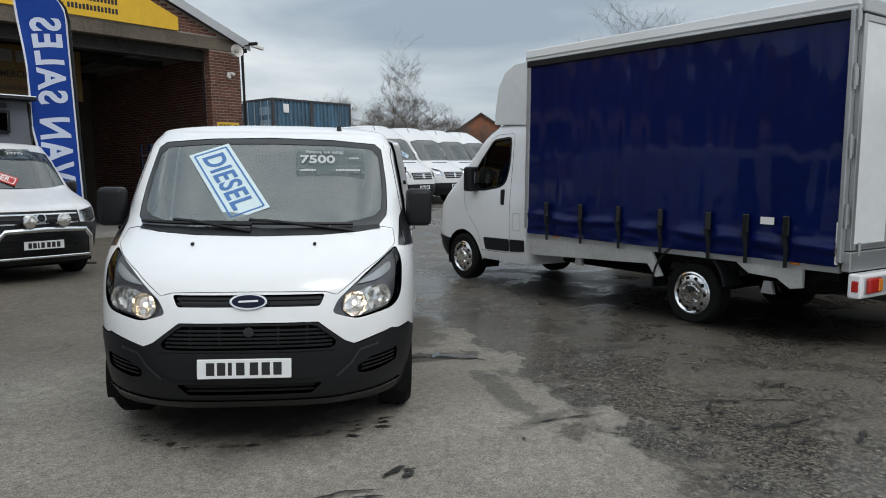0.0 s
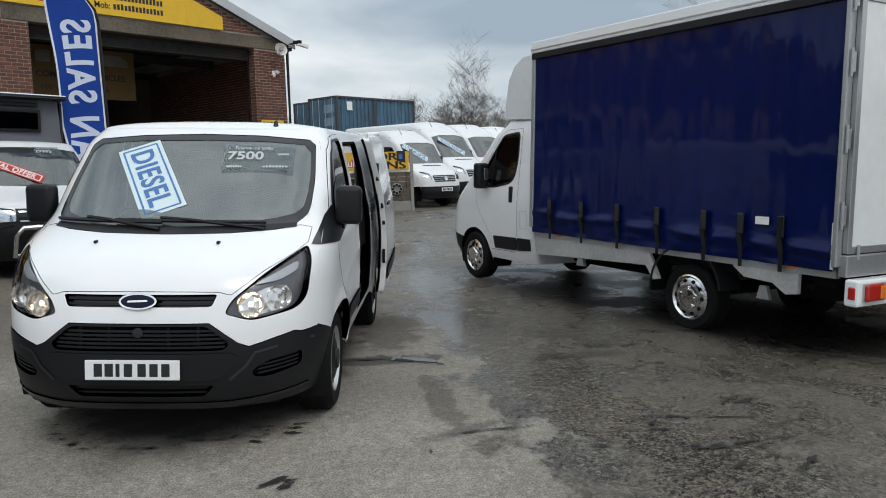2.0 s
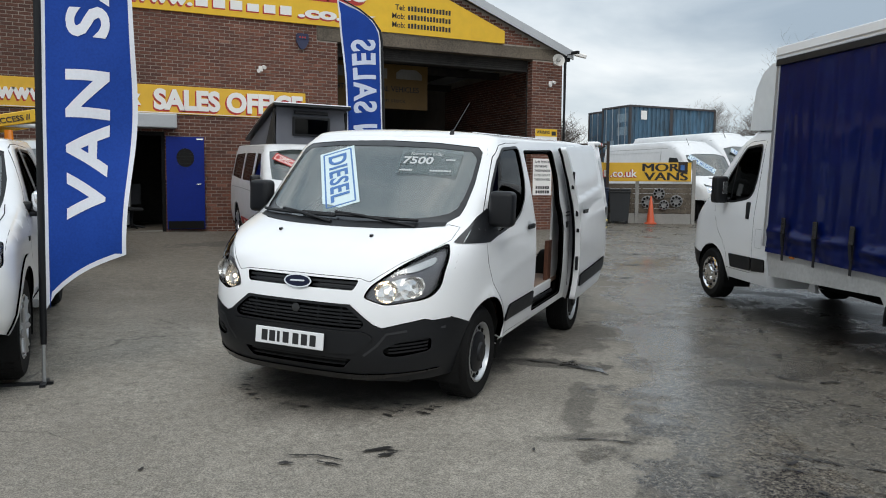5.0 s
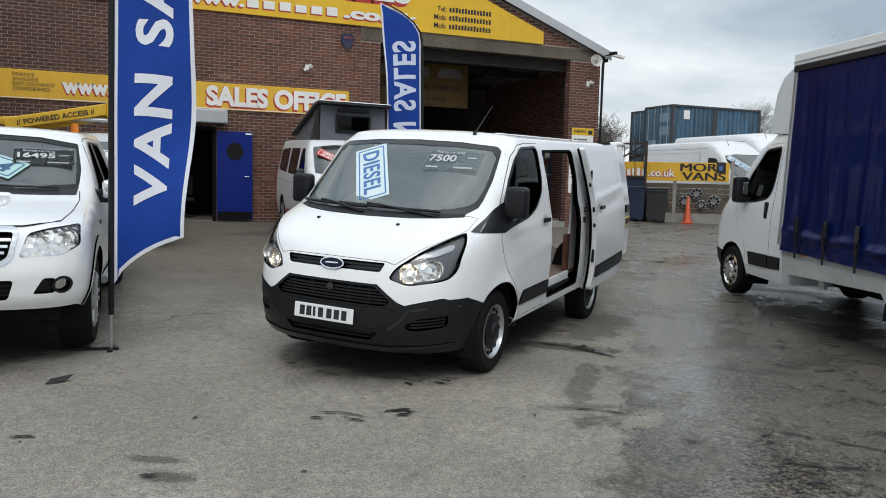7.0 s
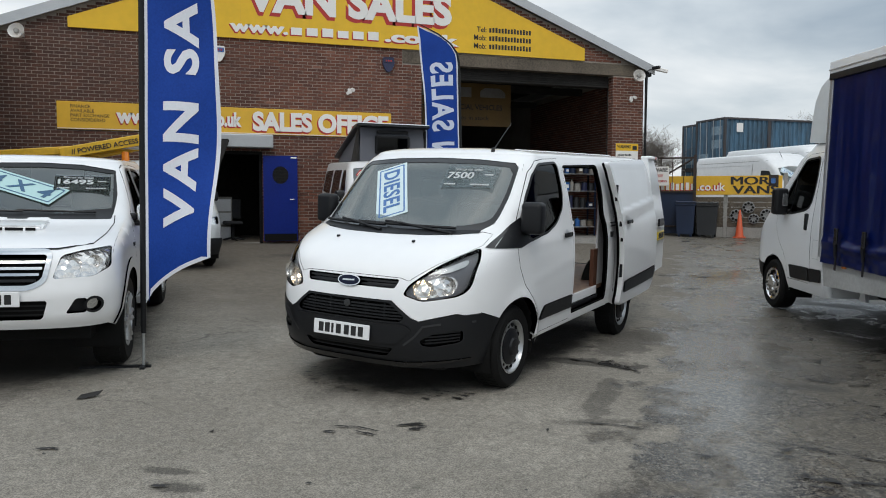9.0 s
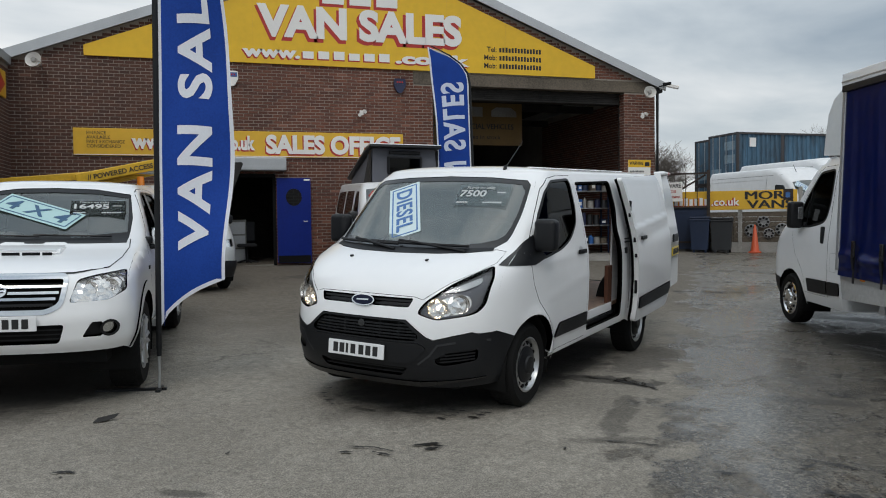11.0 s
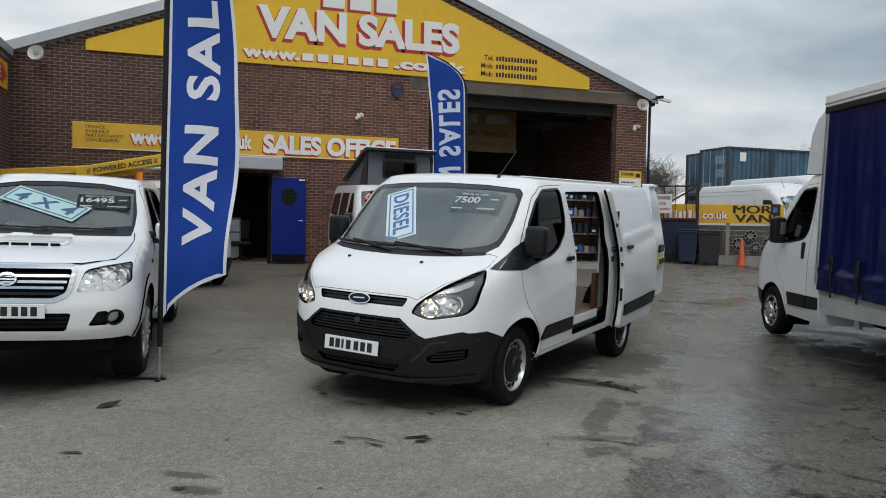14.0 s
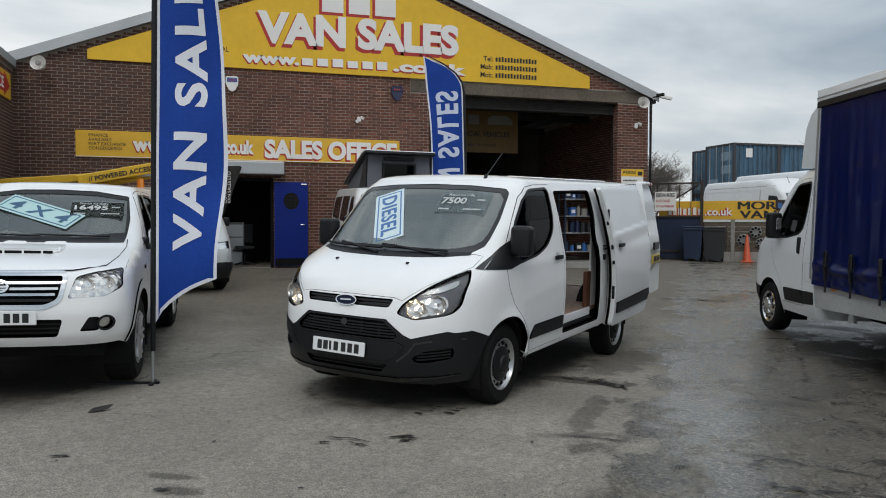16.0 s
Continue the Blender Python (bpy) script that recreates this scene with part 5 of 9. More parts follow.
    # Roof, rear end, floor, lining.
    roof = s.cap("roof", top, 0.068, PAINT, root)
    for y in (-0.5, -0.25, 0.0, 0.25, 0.5):
        part("roof_rib", box(1.9, 4.6, y - 0.02, y + 0.02, 1.93, 1.958 - 0.02 * abs(y), 0.008, 2), PAINT, roof)
    p = Vector((1.47, -0.475, 1.925))
    an = bmesh.new()
    cyl(an, p - Vector((0, 0, 0.02)), p + Vector((0.01, 0, 0.025)), 0.022, 0.012, 12)
    cyl(an, p, p + Vector((0.36, 0.0, 0.27)), 0.0045, 0.003, 8)
    part("aerial", an, PLASTIC, root)
    zr = np.linspace(0.30, top, 24)
    hatch = [(-0.86, 0.5), (0.86, 0.5), (0.84, 1.0), (0.80, 1.78), (-0.80, 1.78), (-0.84, 1.0)]
    skin("rear_frame", [(-0.9, z) for z in zr] + [(0.9, z) for z in zr[::-1]], [hatch], s.back, 0.08, PAINT, root, rim=0.05, away=C, loops=[1])
    # Rear doors, both swung out square to the tail.
    for sg in (-1, 1):
        op = new("rear_door")
        op.parent = root
        op.matrix_basis = Matrix.Translation((4.99, sg * (0.985 if sg < 0 else 0.955), 0)) @ Matrix.Rotation(radians(-84 if sg < 0 else -87), 4, "Z")
        out = [(0.0, 0.46), (0.74, 0.46), (0.74, 1.05), (0.66, 1.70), (0.50, 1.90), (0.02, 1.95), (0.0, 1.05)]
        bm = prism(bmesh.new(), rounded(out, [0.05, 0.05, 0.1, 0.08, 0.05, 0.03, 0.1]), -0.04, 0.04, "x")
        bmesh.ops.bevel(bm, geom=[e for e in bm.edges if len(e.link_faces) == 2 and e.calc_face_angle(0) > 1.2], offset=0.015, segments=2, affect="EDGES")
        for v in bm.verts:
            v.co.x += sg * 0.15 * max(0.0, v.co.z - 1.05) / 0.9
        part("door_panel", bm, PAINT, op, smooth=40)
        if sg < 0:
            part("plate_light", box(0.035, 0.06, 0.20, 0.57, 1.02, 1.12, 0.01), PLASTIC, op)
            plate(op, Matrix.Translation((0.048, 0.40, 0.90)) @ Matrix.Rotation(radians(90), 4, "Z"), PLATE_YELLOW)
            part("roof_lip", box(-0.15, -0.05, 0.03, 0.46, 1.90, 1.95, 0.02, 3), PAINT, op, smooth=40)
            part("high_lamp", box(-0.07, -0.045, 0.30, 0.44, 1.905, 1.945, 0.008), RED_LENS, op)
    for sg in (-1, 1):
        part("tail_lamp", box(4.80, 4.93, sg * 0.93 - 0.035, sg * 0.93 + 0.035, 0.85, 1.35, 0.02), RED_LENS, root)
    fl = part("load_floor", box(1.55, 4.88, -0.86, 0.86, 0.46, 0.50), FLOOR_PLY, root, "brown plywood load floor")
    part("lining_board", box(3.16, 3.29, -0.86, -0.82, 0.50, 0.89, 0.004), PLY, root)
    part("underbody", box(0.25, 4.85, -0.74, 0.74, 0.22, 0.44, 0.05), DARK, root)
    for sg in (-1, 1):
        part("inner_lining", box(3.3, 4.85, sg * 0.84 - 0.01, sg * 0.84 + 0.01, 0.5, 1.75), PAINT_OLD, root)
    bulk = prism(bmesh.new(), [(-0.88, 0.5), (0.88, 0.5), (0.90, 1.1), (0.80, 1.84), (-0.80, 1.84), (-0.90, 1.1)], 2.10, 2.14, "x")
    part("bulkhead", bulk, DASH, root, "dark bulkhead behind the seats")
    part("cab_floor", box(0.75, 1.6, -0.86, 0.86, 0.40, 0.46), DARK, root)
    # Cab: dash, wheel, seats.
    bm = box(0.72, 1.12, -0.80, 0.80, 0.80, 1.17, 0.08, 3)
    part("dashboard", bm, PLASTIC, root, smooth=50)
    st = lathe(bmesh.new(), [(0.18, 0.0), (0.195, -0.015), (0.21, 0.0), (0.195, 0.015), (0.18, 0.0)], 28, Matrix.Translation((1.22, 0.42, 1.15)) @ Matrix.Rotation(radians(60), 4, "Y") @ Matrix.Rotation(radians(90), 4, "X"))
    cyl(st, (1.05, 0.42, 1.06), (1.22, 0.42, 1.15), 0.04)
    bbox(st, 1.20, 1.23, 0.24, 0.60, 1.12, 1.17, 0.01)
    part("steering_wheel", st, PLASTIC, root, smooth=50)
    for y in (0.45, -0.12, -0.55):
        seat(root, 1.38, y, 0.72)
    part("interior_mirror", box(1.22, 1.25, -0.11, 0.11, 1.66, 1.72, 0.015), PLASTIC, root)
    # The upper body is drawn in, and the unladen tail rides high.
    def settle(ob):
        for k in ob.children:
            if k.name.startswith("wheel"):
                continue
            if k.matrix_basis != Matrix.Identity(4):
                t = k.matrix_basis.translation
                k.matrix_basis = Matrix.Translation((0, 0, RAKE * (t.x - 0.965))) @ k.matrix_basis
                for c in [k] + list(k.children_recursive):
                    if c.type == "MESH" and k.name.startswith("rear_door"):
                        for v in c.data.vertices:
                            v.co.z = lower(v.co.z)
                continue
            if k.type == "MESH":
                for v in k.data.vertices:
                    v.co.z = lower(v.co.z) + RAKE * (v.co.x - 0.965)
            settle(k)

    settle(root)
    full = s.front

    def settled(v, z):
        p = full(v, z)
        return (p[0], p[1], lower(p[2]) + RAKE * (p[0] - 0.965))

    s.front = settled
    return root, s


RAKE = 0.021


def lower(z):
    """Heights over the waistline, drawn in."""
    return z if z < 1.15 else 1.15 + (z - 1.15) * 0.942


VAN, VAN_SHELL = build_panel_van()


# ---- the curtain-sided truck ----
def build_truck():
    root = thing("curtain_sided_truck", set_on(10.876, 5.89, 0.0026, SLOPE, 251.5) @ pose(-0.948, 0, 0), "white light truck with a deep blue curtain-sided body", "truck")
    s = Shell([
        (0.25, 0.12, 0.62, 0.95, 2.42, 3.0), (0.40, 0.03, 0.65, 1.0, 2.42, 3.0), (0.62, 0.0, 0.65, 1.02, 2.42, 3.0), (0.85, 0.02, 0.65, 1.03, 2.42, 3.0),
        (1.00, 0.06, 0.62, 1.03, 2.42, 3.0), (1.12, 0.14, 0.60, 1.03, 2.42, 3.0), (1.25, 0.27, 0.58, 1.02, 2.42, 3.0), (1.32, 0.36, 0.56, 1.01, 2.42, 3.0),
        (1.70, 0.76, 0.50, 0.97, 2.42, 3.0), (2.05, 1.12, 0.38, 0.91, 2.42, 3.0), (2.20, 1.36, 0.35, 0.85, 2.42, 3.0)], rl=0.06)
    C, FV, hub, ra, xa, xb, top = (1.5, 0, 1.0), 0.9, 0.29, 0.41, 0.948, 5.0, 2.19
    cab = new("cab")
    cab.location.x = -0.05
    cab.parent = root
    hs = [(0.0, 1.36), (0.5, 1.38), (0.80, 1.42), (0.84, 1.70), (0.84, 1.98), (0.5, 2.06), (0.0, 2.08)]
    screen = hs + [(-a, b) for a, b in hs[-2:0:-1]]
    lamp = rounded([(0.58, 0.92), (0.66, 1.12), (0.84, 1.24), (0.88, 1.02), (0.80, 0.90)], 0.04)
    zs = np.linspace(0.60, top, 30)
    skin("front_panel", [(-FV, z) for z in zs] + [(FV, z) for z in zs[::-1]], [screen, lamp, mirrored(lamp)], s.front, 0.07, PAINT, cab, rim=0.03, away=C, loops=[1, 2, 3])
    skin("windscreen", screen, [], s.front, 0.08, WINDOW, cab, lift=-0.008, away=C)
    for p in (lamp, mirrored(lamp)):
        hl = skin("headlamp", p, [], s.front, 0.05, CHROME, cab, lift=-0.03, away=C)
        skin("lens", p, [], s.front, 0.05, LENS, hl, lift=-0.001, away=C)
    zb = np.linspace(0.26, 0.60, 8)
    bp = skin("bumper", [(-FV, z) for z in zb] + [(FV, z) for z in zb[::-1]], [], s.front, 0.07, PLASTIC, cab, lift=0.006, away=C)
    skin("grille", rounded([(-0.4, 0.66), (0.4, 0.66), (0.46, 0.84), (-0.46, 0.84)], 0.04), [], s.front, 0.07, PLASTIC, cab, lift=0.004, away=C)
    door = [(1.37, 0.43), (1.36, 0.62), (1.25, 0.78), (1.10, 0.92), (1.0, 1.10), (0.98, 1.27), (1.22, 1.66), (1.50, 2.03), (1.62, 2.085), (1.97, 2.10), (2.02, 1.7), (2.03, 1.2), (2.03, 0.43)]
    win = rounded([(1.06, 1.31), (1.27, 1.64), (1.55, 2.0), (1.91, 2.035), (1.96, 1.68), (1.91, 1.44), (1.81, 1.37), (1.45, 1.315)], [0.04, 0.03, 0.06, 0.06, 0.1, 0.08, 0.08, 0.04])
    for sg, f in ((-1, s.left), (1, s.right)):
        zz = np.linspace(0.60, top, 30)
        out = [(s.nose(FV * s.row(0.60)[2], 0.60), 0.60)] + arc(xa, ra, hub, 38, 186) + [(1.38, 0.30), (2.30, 0.30)]
        out += [(s.tail(0.9 * s.row(z)[2], z), z) for z in np.linspace(0.30, top, 20)] + [(s.nose(FV * s.row(z)[2], z), z) for z in zz[:0:-1]]
        skin("cab_side", out, [inset(door, -0.006)], f, 0.07, PAINT, cab, rim=0.04, away=C, loops=[1])
        dr = skin("cab_door", door, [win], f, 0.06, PAINT, cab, rim=0.03, lift=0.001, away=C)
        skin("door_window", win, [], f, 0.08, WINDOW_DARK, dr, lift=-0.012, away=C)
        skin("window_seal", inset(win, -0.025), [inset(win, 0.006)], f, 0.06, PLASTIC, dr, lift=0.003, away=C)
        skin("window_bar", [(1.36, 1.32), (1.39, 1.32), (1.42, 1.82), (1.39, 1.78)], [], f, 0.08, PLASTIC, dr, lift=0.002, away=C)
        y = f(1.88, 1.12)[1]
        part("door_handle", box(1.845, 1.915, y - 0.02, y + 0.02, 1.10, 1.32, 0.018, 3), PLASTIC, dr, smooth=50)
        skin("side_moulding", rounded([(1.50, 0.45), (1.46, 0.62), (2.02, 0.63), (2.02, 0.46)], 0.02), [], f, 0.08, PLASTIC, dr, lift=0.016, rim=0.02, away=C)
        skin("rear_moulding", rounded([(2.045, 0.46), (2.045, 0.63), (2.34, 0.635), (2.34, 0.48)], 0.02), [], f, 0.08, PLASTIC, cab, lift=0.016, rim=0.02, away=C)
        skin("filler_flap", rounded([(2.10, 0.76), (2.10, 1.0), (2.26, 1.0), (2.26, 0.76)], 0.02), [inset(rounded([(2.10, 0.76), (2.10, 1.0), (2.26, 1.0), (2.26, 0.76)], 0.02), 0.006)], f, 0.05, ALLOY, cab, lift=0.002, away=C)
        bso = [(s.nose(FV * s.row(z)[2], z), z) for z in np.linspace(0.60, 0.26, 8)] + [(xa - ra * math.cos(radians(-12)), 0.26)] + arc(xa, ra, hub, -12, 38, 8)[1:]
        skin("bumper_side", bso, [], f, 0.06, PLASTIC, bp, lift=0.006, rim=0.04, away=C)
        arch_liner(cab, xa, ra, hub, sg * 0.985, 0.36)
        mr = mirror_unit(cab, 1.27, sg * 1.125, 1.455, 0.16, 0.18, 0.36, PLASTIC, 0.14, False)
        part("mirror_glass", box(1.345, 1.352, sg * 1.085 - 0.035, sg * 1.085 + 0.035, 1.40, 1.56, 0.003, 1), CHROME, mr)
        part("mirror_lamp", box(1.18, 1.21, sg * 1.135 - 0.035, sg * 1.135 + 0.035, 1.42, 1.54, 0.01, 2), CHROME, mr)
        for x, y in ((xa - 0.05, 1.01), (xb, 1.0)):
            wheel(root, x, sg * y, 0.345, "trim", 0.225, 0.225, hub)
    s.cap("cab_roof", top, 0.10, PAINT, cab, pull=0.3)
    zc = np.linspace(0.30, top, 12)
    skin("cab_back", [(-0.9, z) for z in zc] + [(0.9, z) for z in zc[::-1]], [], s.back, 0.15, PAINT, cab, away=C)
    part("dashboard", box(0.75, 1.15, -0.9, 0.9, 0.9, 1.28, 0.08, 3), PLASTIC, cab)
    for y in (0.5, -0.3, -0.65):
        seat(cab, 1.5, y, 0.8)
    fair = prism(bmesh.new(), [(1.45, 2.24), (1.47, 2.46), (1.53, 2.76), (1.66, 2.94), (1.86, 3.04), (2.40, 3.07), (2.40, 2.2)], -0.88, 0.88)
    bmesh.ops.bevel(fair, geom=[e for e in fair.edges if any(abs(f.normal.y) > 0.9 for f in e.link_faces)], offset=0.16, segments=5, affect="EDGES", profile=0.6)
    part("wind_deflector", fair, CREAM, root, "white fibreglass wind deflector over the cab", smooth=40)
    # Chassis.
    ch = bmesh.new()
    for sg in (-1, 1):
        bbox(ch, 2.2, 6.6, sg * 0.42 - 0.04, sg * 0.42 + 0.04, 0.52, 0.68)
    for x in (2.6, 3.4, 4.2, 5.6, 6.3):
        bbox(ch, x - 0.04, x + 0.04, -0.95, 0.95, 0.56, 0.66)
    part("chassis", ch, DARK, root)
    # Added dark block: it stops far-side light from showing under the body.
    part("underbody_tray", box(2.45, 6.55, -0.95, 0.95, 0.60, 0.79), DARK, root)
    part("spare_wheel", cyl(bmesh.new(), (5.85, 0, 0.36), (5.85, 0, 0.58), 0.33, seg=28), RUBBER, root)
    part("fuel_tank", box(2.6, 3.5, 0.1, 0.7, 0.34, 0.55, 0.06), DARK, root)
    part("axle", cyl(bmesh.new(), (xb, -0.8, 0.34), (xb, 0.8, 0.34), 0.07), DARK, root)
    part("exhaust", cyl(bmesh.new(), (2.3, -0.3, 0.36), (4.3, -0.3, 0.36), 0.05), DARK, root)
    for sg in (-1, 1):
        y = sg * 1.06
        bm = prism(bmesh.new(), [(2.46, 0.70), (2.46, 0.80), (6.62, 0.80), (6.62, 0.70)], y - 0.03, y + 0.03)
        part("side_rave", bm, ALLOY, root)
        bm = prism(bmesh.new(), [(2.52, 0.475), (2.46, 0.70), (4.50, 0.72), (4.66, 0.44), (4.58, 0.42), (4.46, 0.56)], y - 0.025, y + 0.012)
        part("side_skirt", bm, SKIRT, root)
        bm = prism(bmesh.new(), [(5.56, 0.74), (6.28, 0.74), (6.28, 0.52), (6.16, 0.50), (6.02, 0.585), (5.72, 0.60), (5.60, 0.68)], y - 0.025, y + 0.012)
        part("side_skirt", bm, SKIRT, root)
        bm = bmesh.new()
        pts = arc(xb, 0.47, 0.36, -8, 172, 20)
        a = [bm.verts.new((x, sg * 0.80, z)) for x, z in pts]
        b = [bm.verts.new((x, sg * 1.09, z)) for x, z in pts]
        c = [bm.verts.new((xb + (x - xb) * 0.94, sg * 1.09, 0.36 + (z - 0.36) * 0.94)) for x, z in pts]
        for k in range(19):
            bm.faces.new((a[k], a[k + 1], b[k + 1], b[k]))
            bm.faces.new((b[k], b[k + 1], c[k + 1], c[k]))
        part("mudguard", bm, PLASTIC, root, smooth=40)
        for x in (2.98, 6.20):
            part("marker_lamp", box(x - 0.05, x + 0.05, y + sg * 0.03 - 0.012, y + sg * 0.03 + 0.012, 0.735, 0.775, 0.008), AMBER, root)
    for x in (3.35, 5.9):
        bm = prism(bmesh.new(), [(x - 0.05, 0.42), (x + 0.09, 0.42), (x + 0.05, 0.54), (x - 0.02, 0.54)], -1.07, -1.03)
        part("bracket", bm, ALLOY, root)
    # Body: floor, roof, front bulkhead, corner posts.
    X0, X1, HW, Z0, Z1 = 2.43, 6.66, 1.105, 0.80, 3.0
    part("body_floor", box(X0, X1, -HW + 0.07, HW - 0.07, Z0, Z0 + 0.1), ALLOY, root)
    part("body_roof", box(X0, X1, -HW + 0.03, HW - 0.03, 3.08, 3.11, 0.01), CREAM, root)
    part("bulkhead", box(X0, X0 + 0.04, -HW, HW, 0.9, 3.08), CREAM, root)
    for sg in (-1, 1):
        y = sg * HW
        tr = part("top_rail", box(X0 - 0.03, X1 + 0.02, y - 0.04, y + 0.045, 3.0, 3.145, 0.012), PAINT, root)
        part("rail_groove", box(X0 - 0.02, X1 + 0.01, y + sg * 0.042 - 0.006, y + sg * 0.042 + 0.006, 3.035, 3.05), ALLOY, tr)
        part("top_valance", box(X0, X1, y + sg * 0.028 - 0.022, y + sg * 0.028 + 0.022, 2.925, 3.0, 0.008), PLASTIC, root)
        part("front_post", box(X0 - 0.02, X0 + 0.05, y - 0.03, y + 0.02, 0.82, 3.0, 0.01), ALLOY, root)
        part("rear_post", box(X1 - 0.045, X1, y - 0.06, y + 0.02, 0.80, 3.0, 0.01), ALLOY, root)
        # The curtain: slack folds, drawn in at the straps.
        straps = [2.86, 3.46, 4.07, 4.67, 5.28, 5.71, 6.13]
        nx, nz = 200, 110
        verts, faces = [], []
        for j in range(nz + 1):
            z = 0.76 + (2.93 - 0.76) * j / nz
            for i in range(nx + 1):
                x = X0 + 0.03 + (X1 - 0.05 - X0 - 0.03) * i / nx
                d = min(abs(x - k) for k in straps)
                low = max(0.0, 1 - (z - 0.76) / 0.42)
                b = 0.016 * noise.noise((x * 1.1, z * 0.35, sg)) + 0.012 * noise.noise((x * 3.4, z * 0.3, 3.0 + sg))
                b += 0.009 * max(0, noise.noise((x * 2.0 + z * 1.1, z * 1.2 - x * 0.8, 7.0))) * max(0, (x - 5.0) / 1.6)
                b += low * (0.05 * min(1, d / 0.16) - 0.022) * math.sin(math.pi * min(1, max(0.0, z - 0.76) / 0.30)) ** 0.8
                crest = 0.965 + 0.03 * noise.noise((x * 1.7, 0, 4.0)) - 0.02 * (x - 4.5)
                b += 0.075 * min(1, d / 0.12) * max(0.0, 1 - abs(z - crest) / 0.075) * max(0.0, 0.65 + 1.3 * noise.noise((x * 1.6, 1.0, 8.0)))
                b += low * 0.03 * noise.noise((x * 3, z * 14, 1.0)) + 0.009 * noise.noise((x * 7, z * 0.8, 5.0))
                b *= min(1.0, (2.96 - z) / 0.25) * min(1.0, 0.1 + (x - X0) / 0.3)
                verts.append((x, sg * (HW + 0.014 + b), z))
        for j in range(nz):
            for i in range(nx):
                a = j * (nx + 1) + i
                q = (a, a + 1, a + nx + 2, a + nx + 1)
                faces.append(q if sg < 0 else q[::-1])
        cu = mesh_object("curtain", verts, faces, CURTAIN, root, "glossy deep blue PVC side curtain with slack folds", True)
        for x in straps:
            bm = bbox(bmesh.new(), x - 0.02, x + 0.02, y + sg * 0.035 - 0.003, y + sg * 0.035 + 0.003, 0.70, 1.16)
            st = part("strap", bm, PLASTIC, root)
            part("buckle", box(x - 0.035, x + 0.035, y + sg * 0.048 - 0.012, y + sg * 0.048 + 0.012, 1.0, 1.19, 0.008), PLASTIC_GLOSS, st)
            part("strap_tail", box(x - 0.045, x + 0.005, y + sg * 0.05 - 0.003, y + sg * 0.05 + 0.003, 0.86, 1.02, m=Matrix.Translation((x, 0, 1)) @ Matrix.Rotation(0.25 * sg, 4, "Y") @ Matrix.Translation((-x, 0, -1))), PLASTIC, st)
        part("rate_label", box(5.86, 6.0, y + sg * 0.04 - 0.003, y + sg * 0.04 + 0.003, 1.10, 1.17), SIGN_WHITE, root)
        part("tension_pole", cyl(bmesh.new(), (X1 - 0.05, y + sg * 0.035, 0.78), (X1 - 0.05, y + sg * 0.035, 1.16), 0.014, seg=8), SIGN_WHITE, root)
        for z in (1.14, 1.75, 2.35, 2.85):
            hg = part("hinge", box(X1 - 0.02, X1 + 0.03, y + sg * 0.02 - 0.02, y + sg * 0.02 + 0.02, z, z + 0.16, 0.006), ALLOY, root)
            part("hinge_pin", cyl(bmesh.new(), (X1 + 0.02, y + sg * 0.04, z - 0.03), (X1 + 0.02, y + sg * 0.04, z + 0.19), 0.012, seg=8), ALLOY, hg)
    # Rear doors.
    part("rear_sill", box(X1 - 0.02, X1 + 0.06, -HW, HW, 0.72, 0.90, 0.01), ALLOY, root)
    part("rear_header", box(X1 - 0.02, X1 + 0.05, -HW, HW, 2.98, 3.10, 0.01), ALLOY, root)
    for a, b in ((-HW + 0.02, -0.38), (-0.37, 0.37), (0.38, HW - 0.02)):
        d = part("rear_door", box(X1 + 0.0, X1 + 0.03, a + 0.05, b - 0.05, 0.96, 2.93), CREAM, root)
        fr = bmesh.new()
        for q in (a, b - 0.06):
            bbox(fr, X1 - 0.005, X1 + 0.042, q, q + 0.06, 0.91, 2.97, 0.004, 1)
        for q in (0.91, 2.91):
            bbox(fr, X1 - 0.003, X1 + 0.04, a + 0.061, b - 0.061, q, q + 0.06, 0.004, 1)
        part("door_frame", fr, ALLOY, d)
        part("lock_bar", cyl(bmesh.new(), (X1 + 0.06, a + 0.12, 0.86), (X1 + 0.06, a + 0.12, 0.98), 0.014, seg=8), ALLOY, d)
    # Under-run bar with lamps and plate.
    bar = part("rear_bar", box(6.70, 6.82, -1.10, 1.10, 0.49, 0.71, 0.02), PAINT, root)
    part("bar_recess", box(6.815, 6.828, -1.04, 1.04, 0.53, 0.68), SILVER_PAINT, bar)
    for sg in (-1, 1):
        part("tail_lamp", box(6.82, 6.86, sg * 0.90 - 0.12, sg * 0.90 + 0.12, 0.535, 0.675, 0.02), RED_LENS, bar)
        part("indicator", box(6.85, 6.866, sg * 0.82 - 0.035, sg * 0.82 + 0.035, 0.55, 0.66, 0.008), AMBER, bar)
        part("side_lamp", box(6.74, 6.80, sg * 1.10 - 0.01, sg * 1.10 + 0.012, 0.55, 0.65, 0.008), RED_LENS, bar)
        part("lamp_block", box(6.82, 6.85, sg * 0.52 - 0.06, sg * 0.52 + 0.06, 0.55, 0.65, 0.01), PLASTIC, bar)
        part("bar_bracket", box(6.5, 6.72, sg * 0.42 - 0.03, sg * 0.42 + 0.03, 0.5, 0.7), DARK, bar)
    plate(bar, Matrix.Translation((6.836, -0.16, 0.605)) @ Matrix.Rotation(radians(90), 4, "Z"), PLATE_YELLOW)
    return root


build_truck()


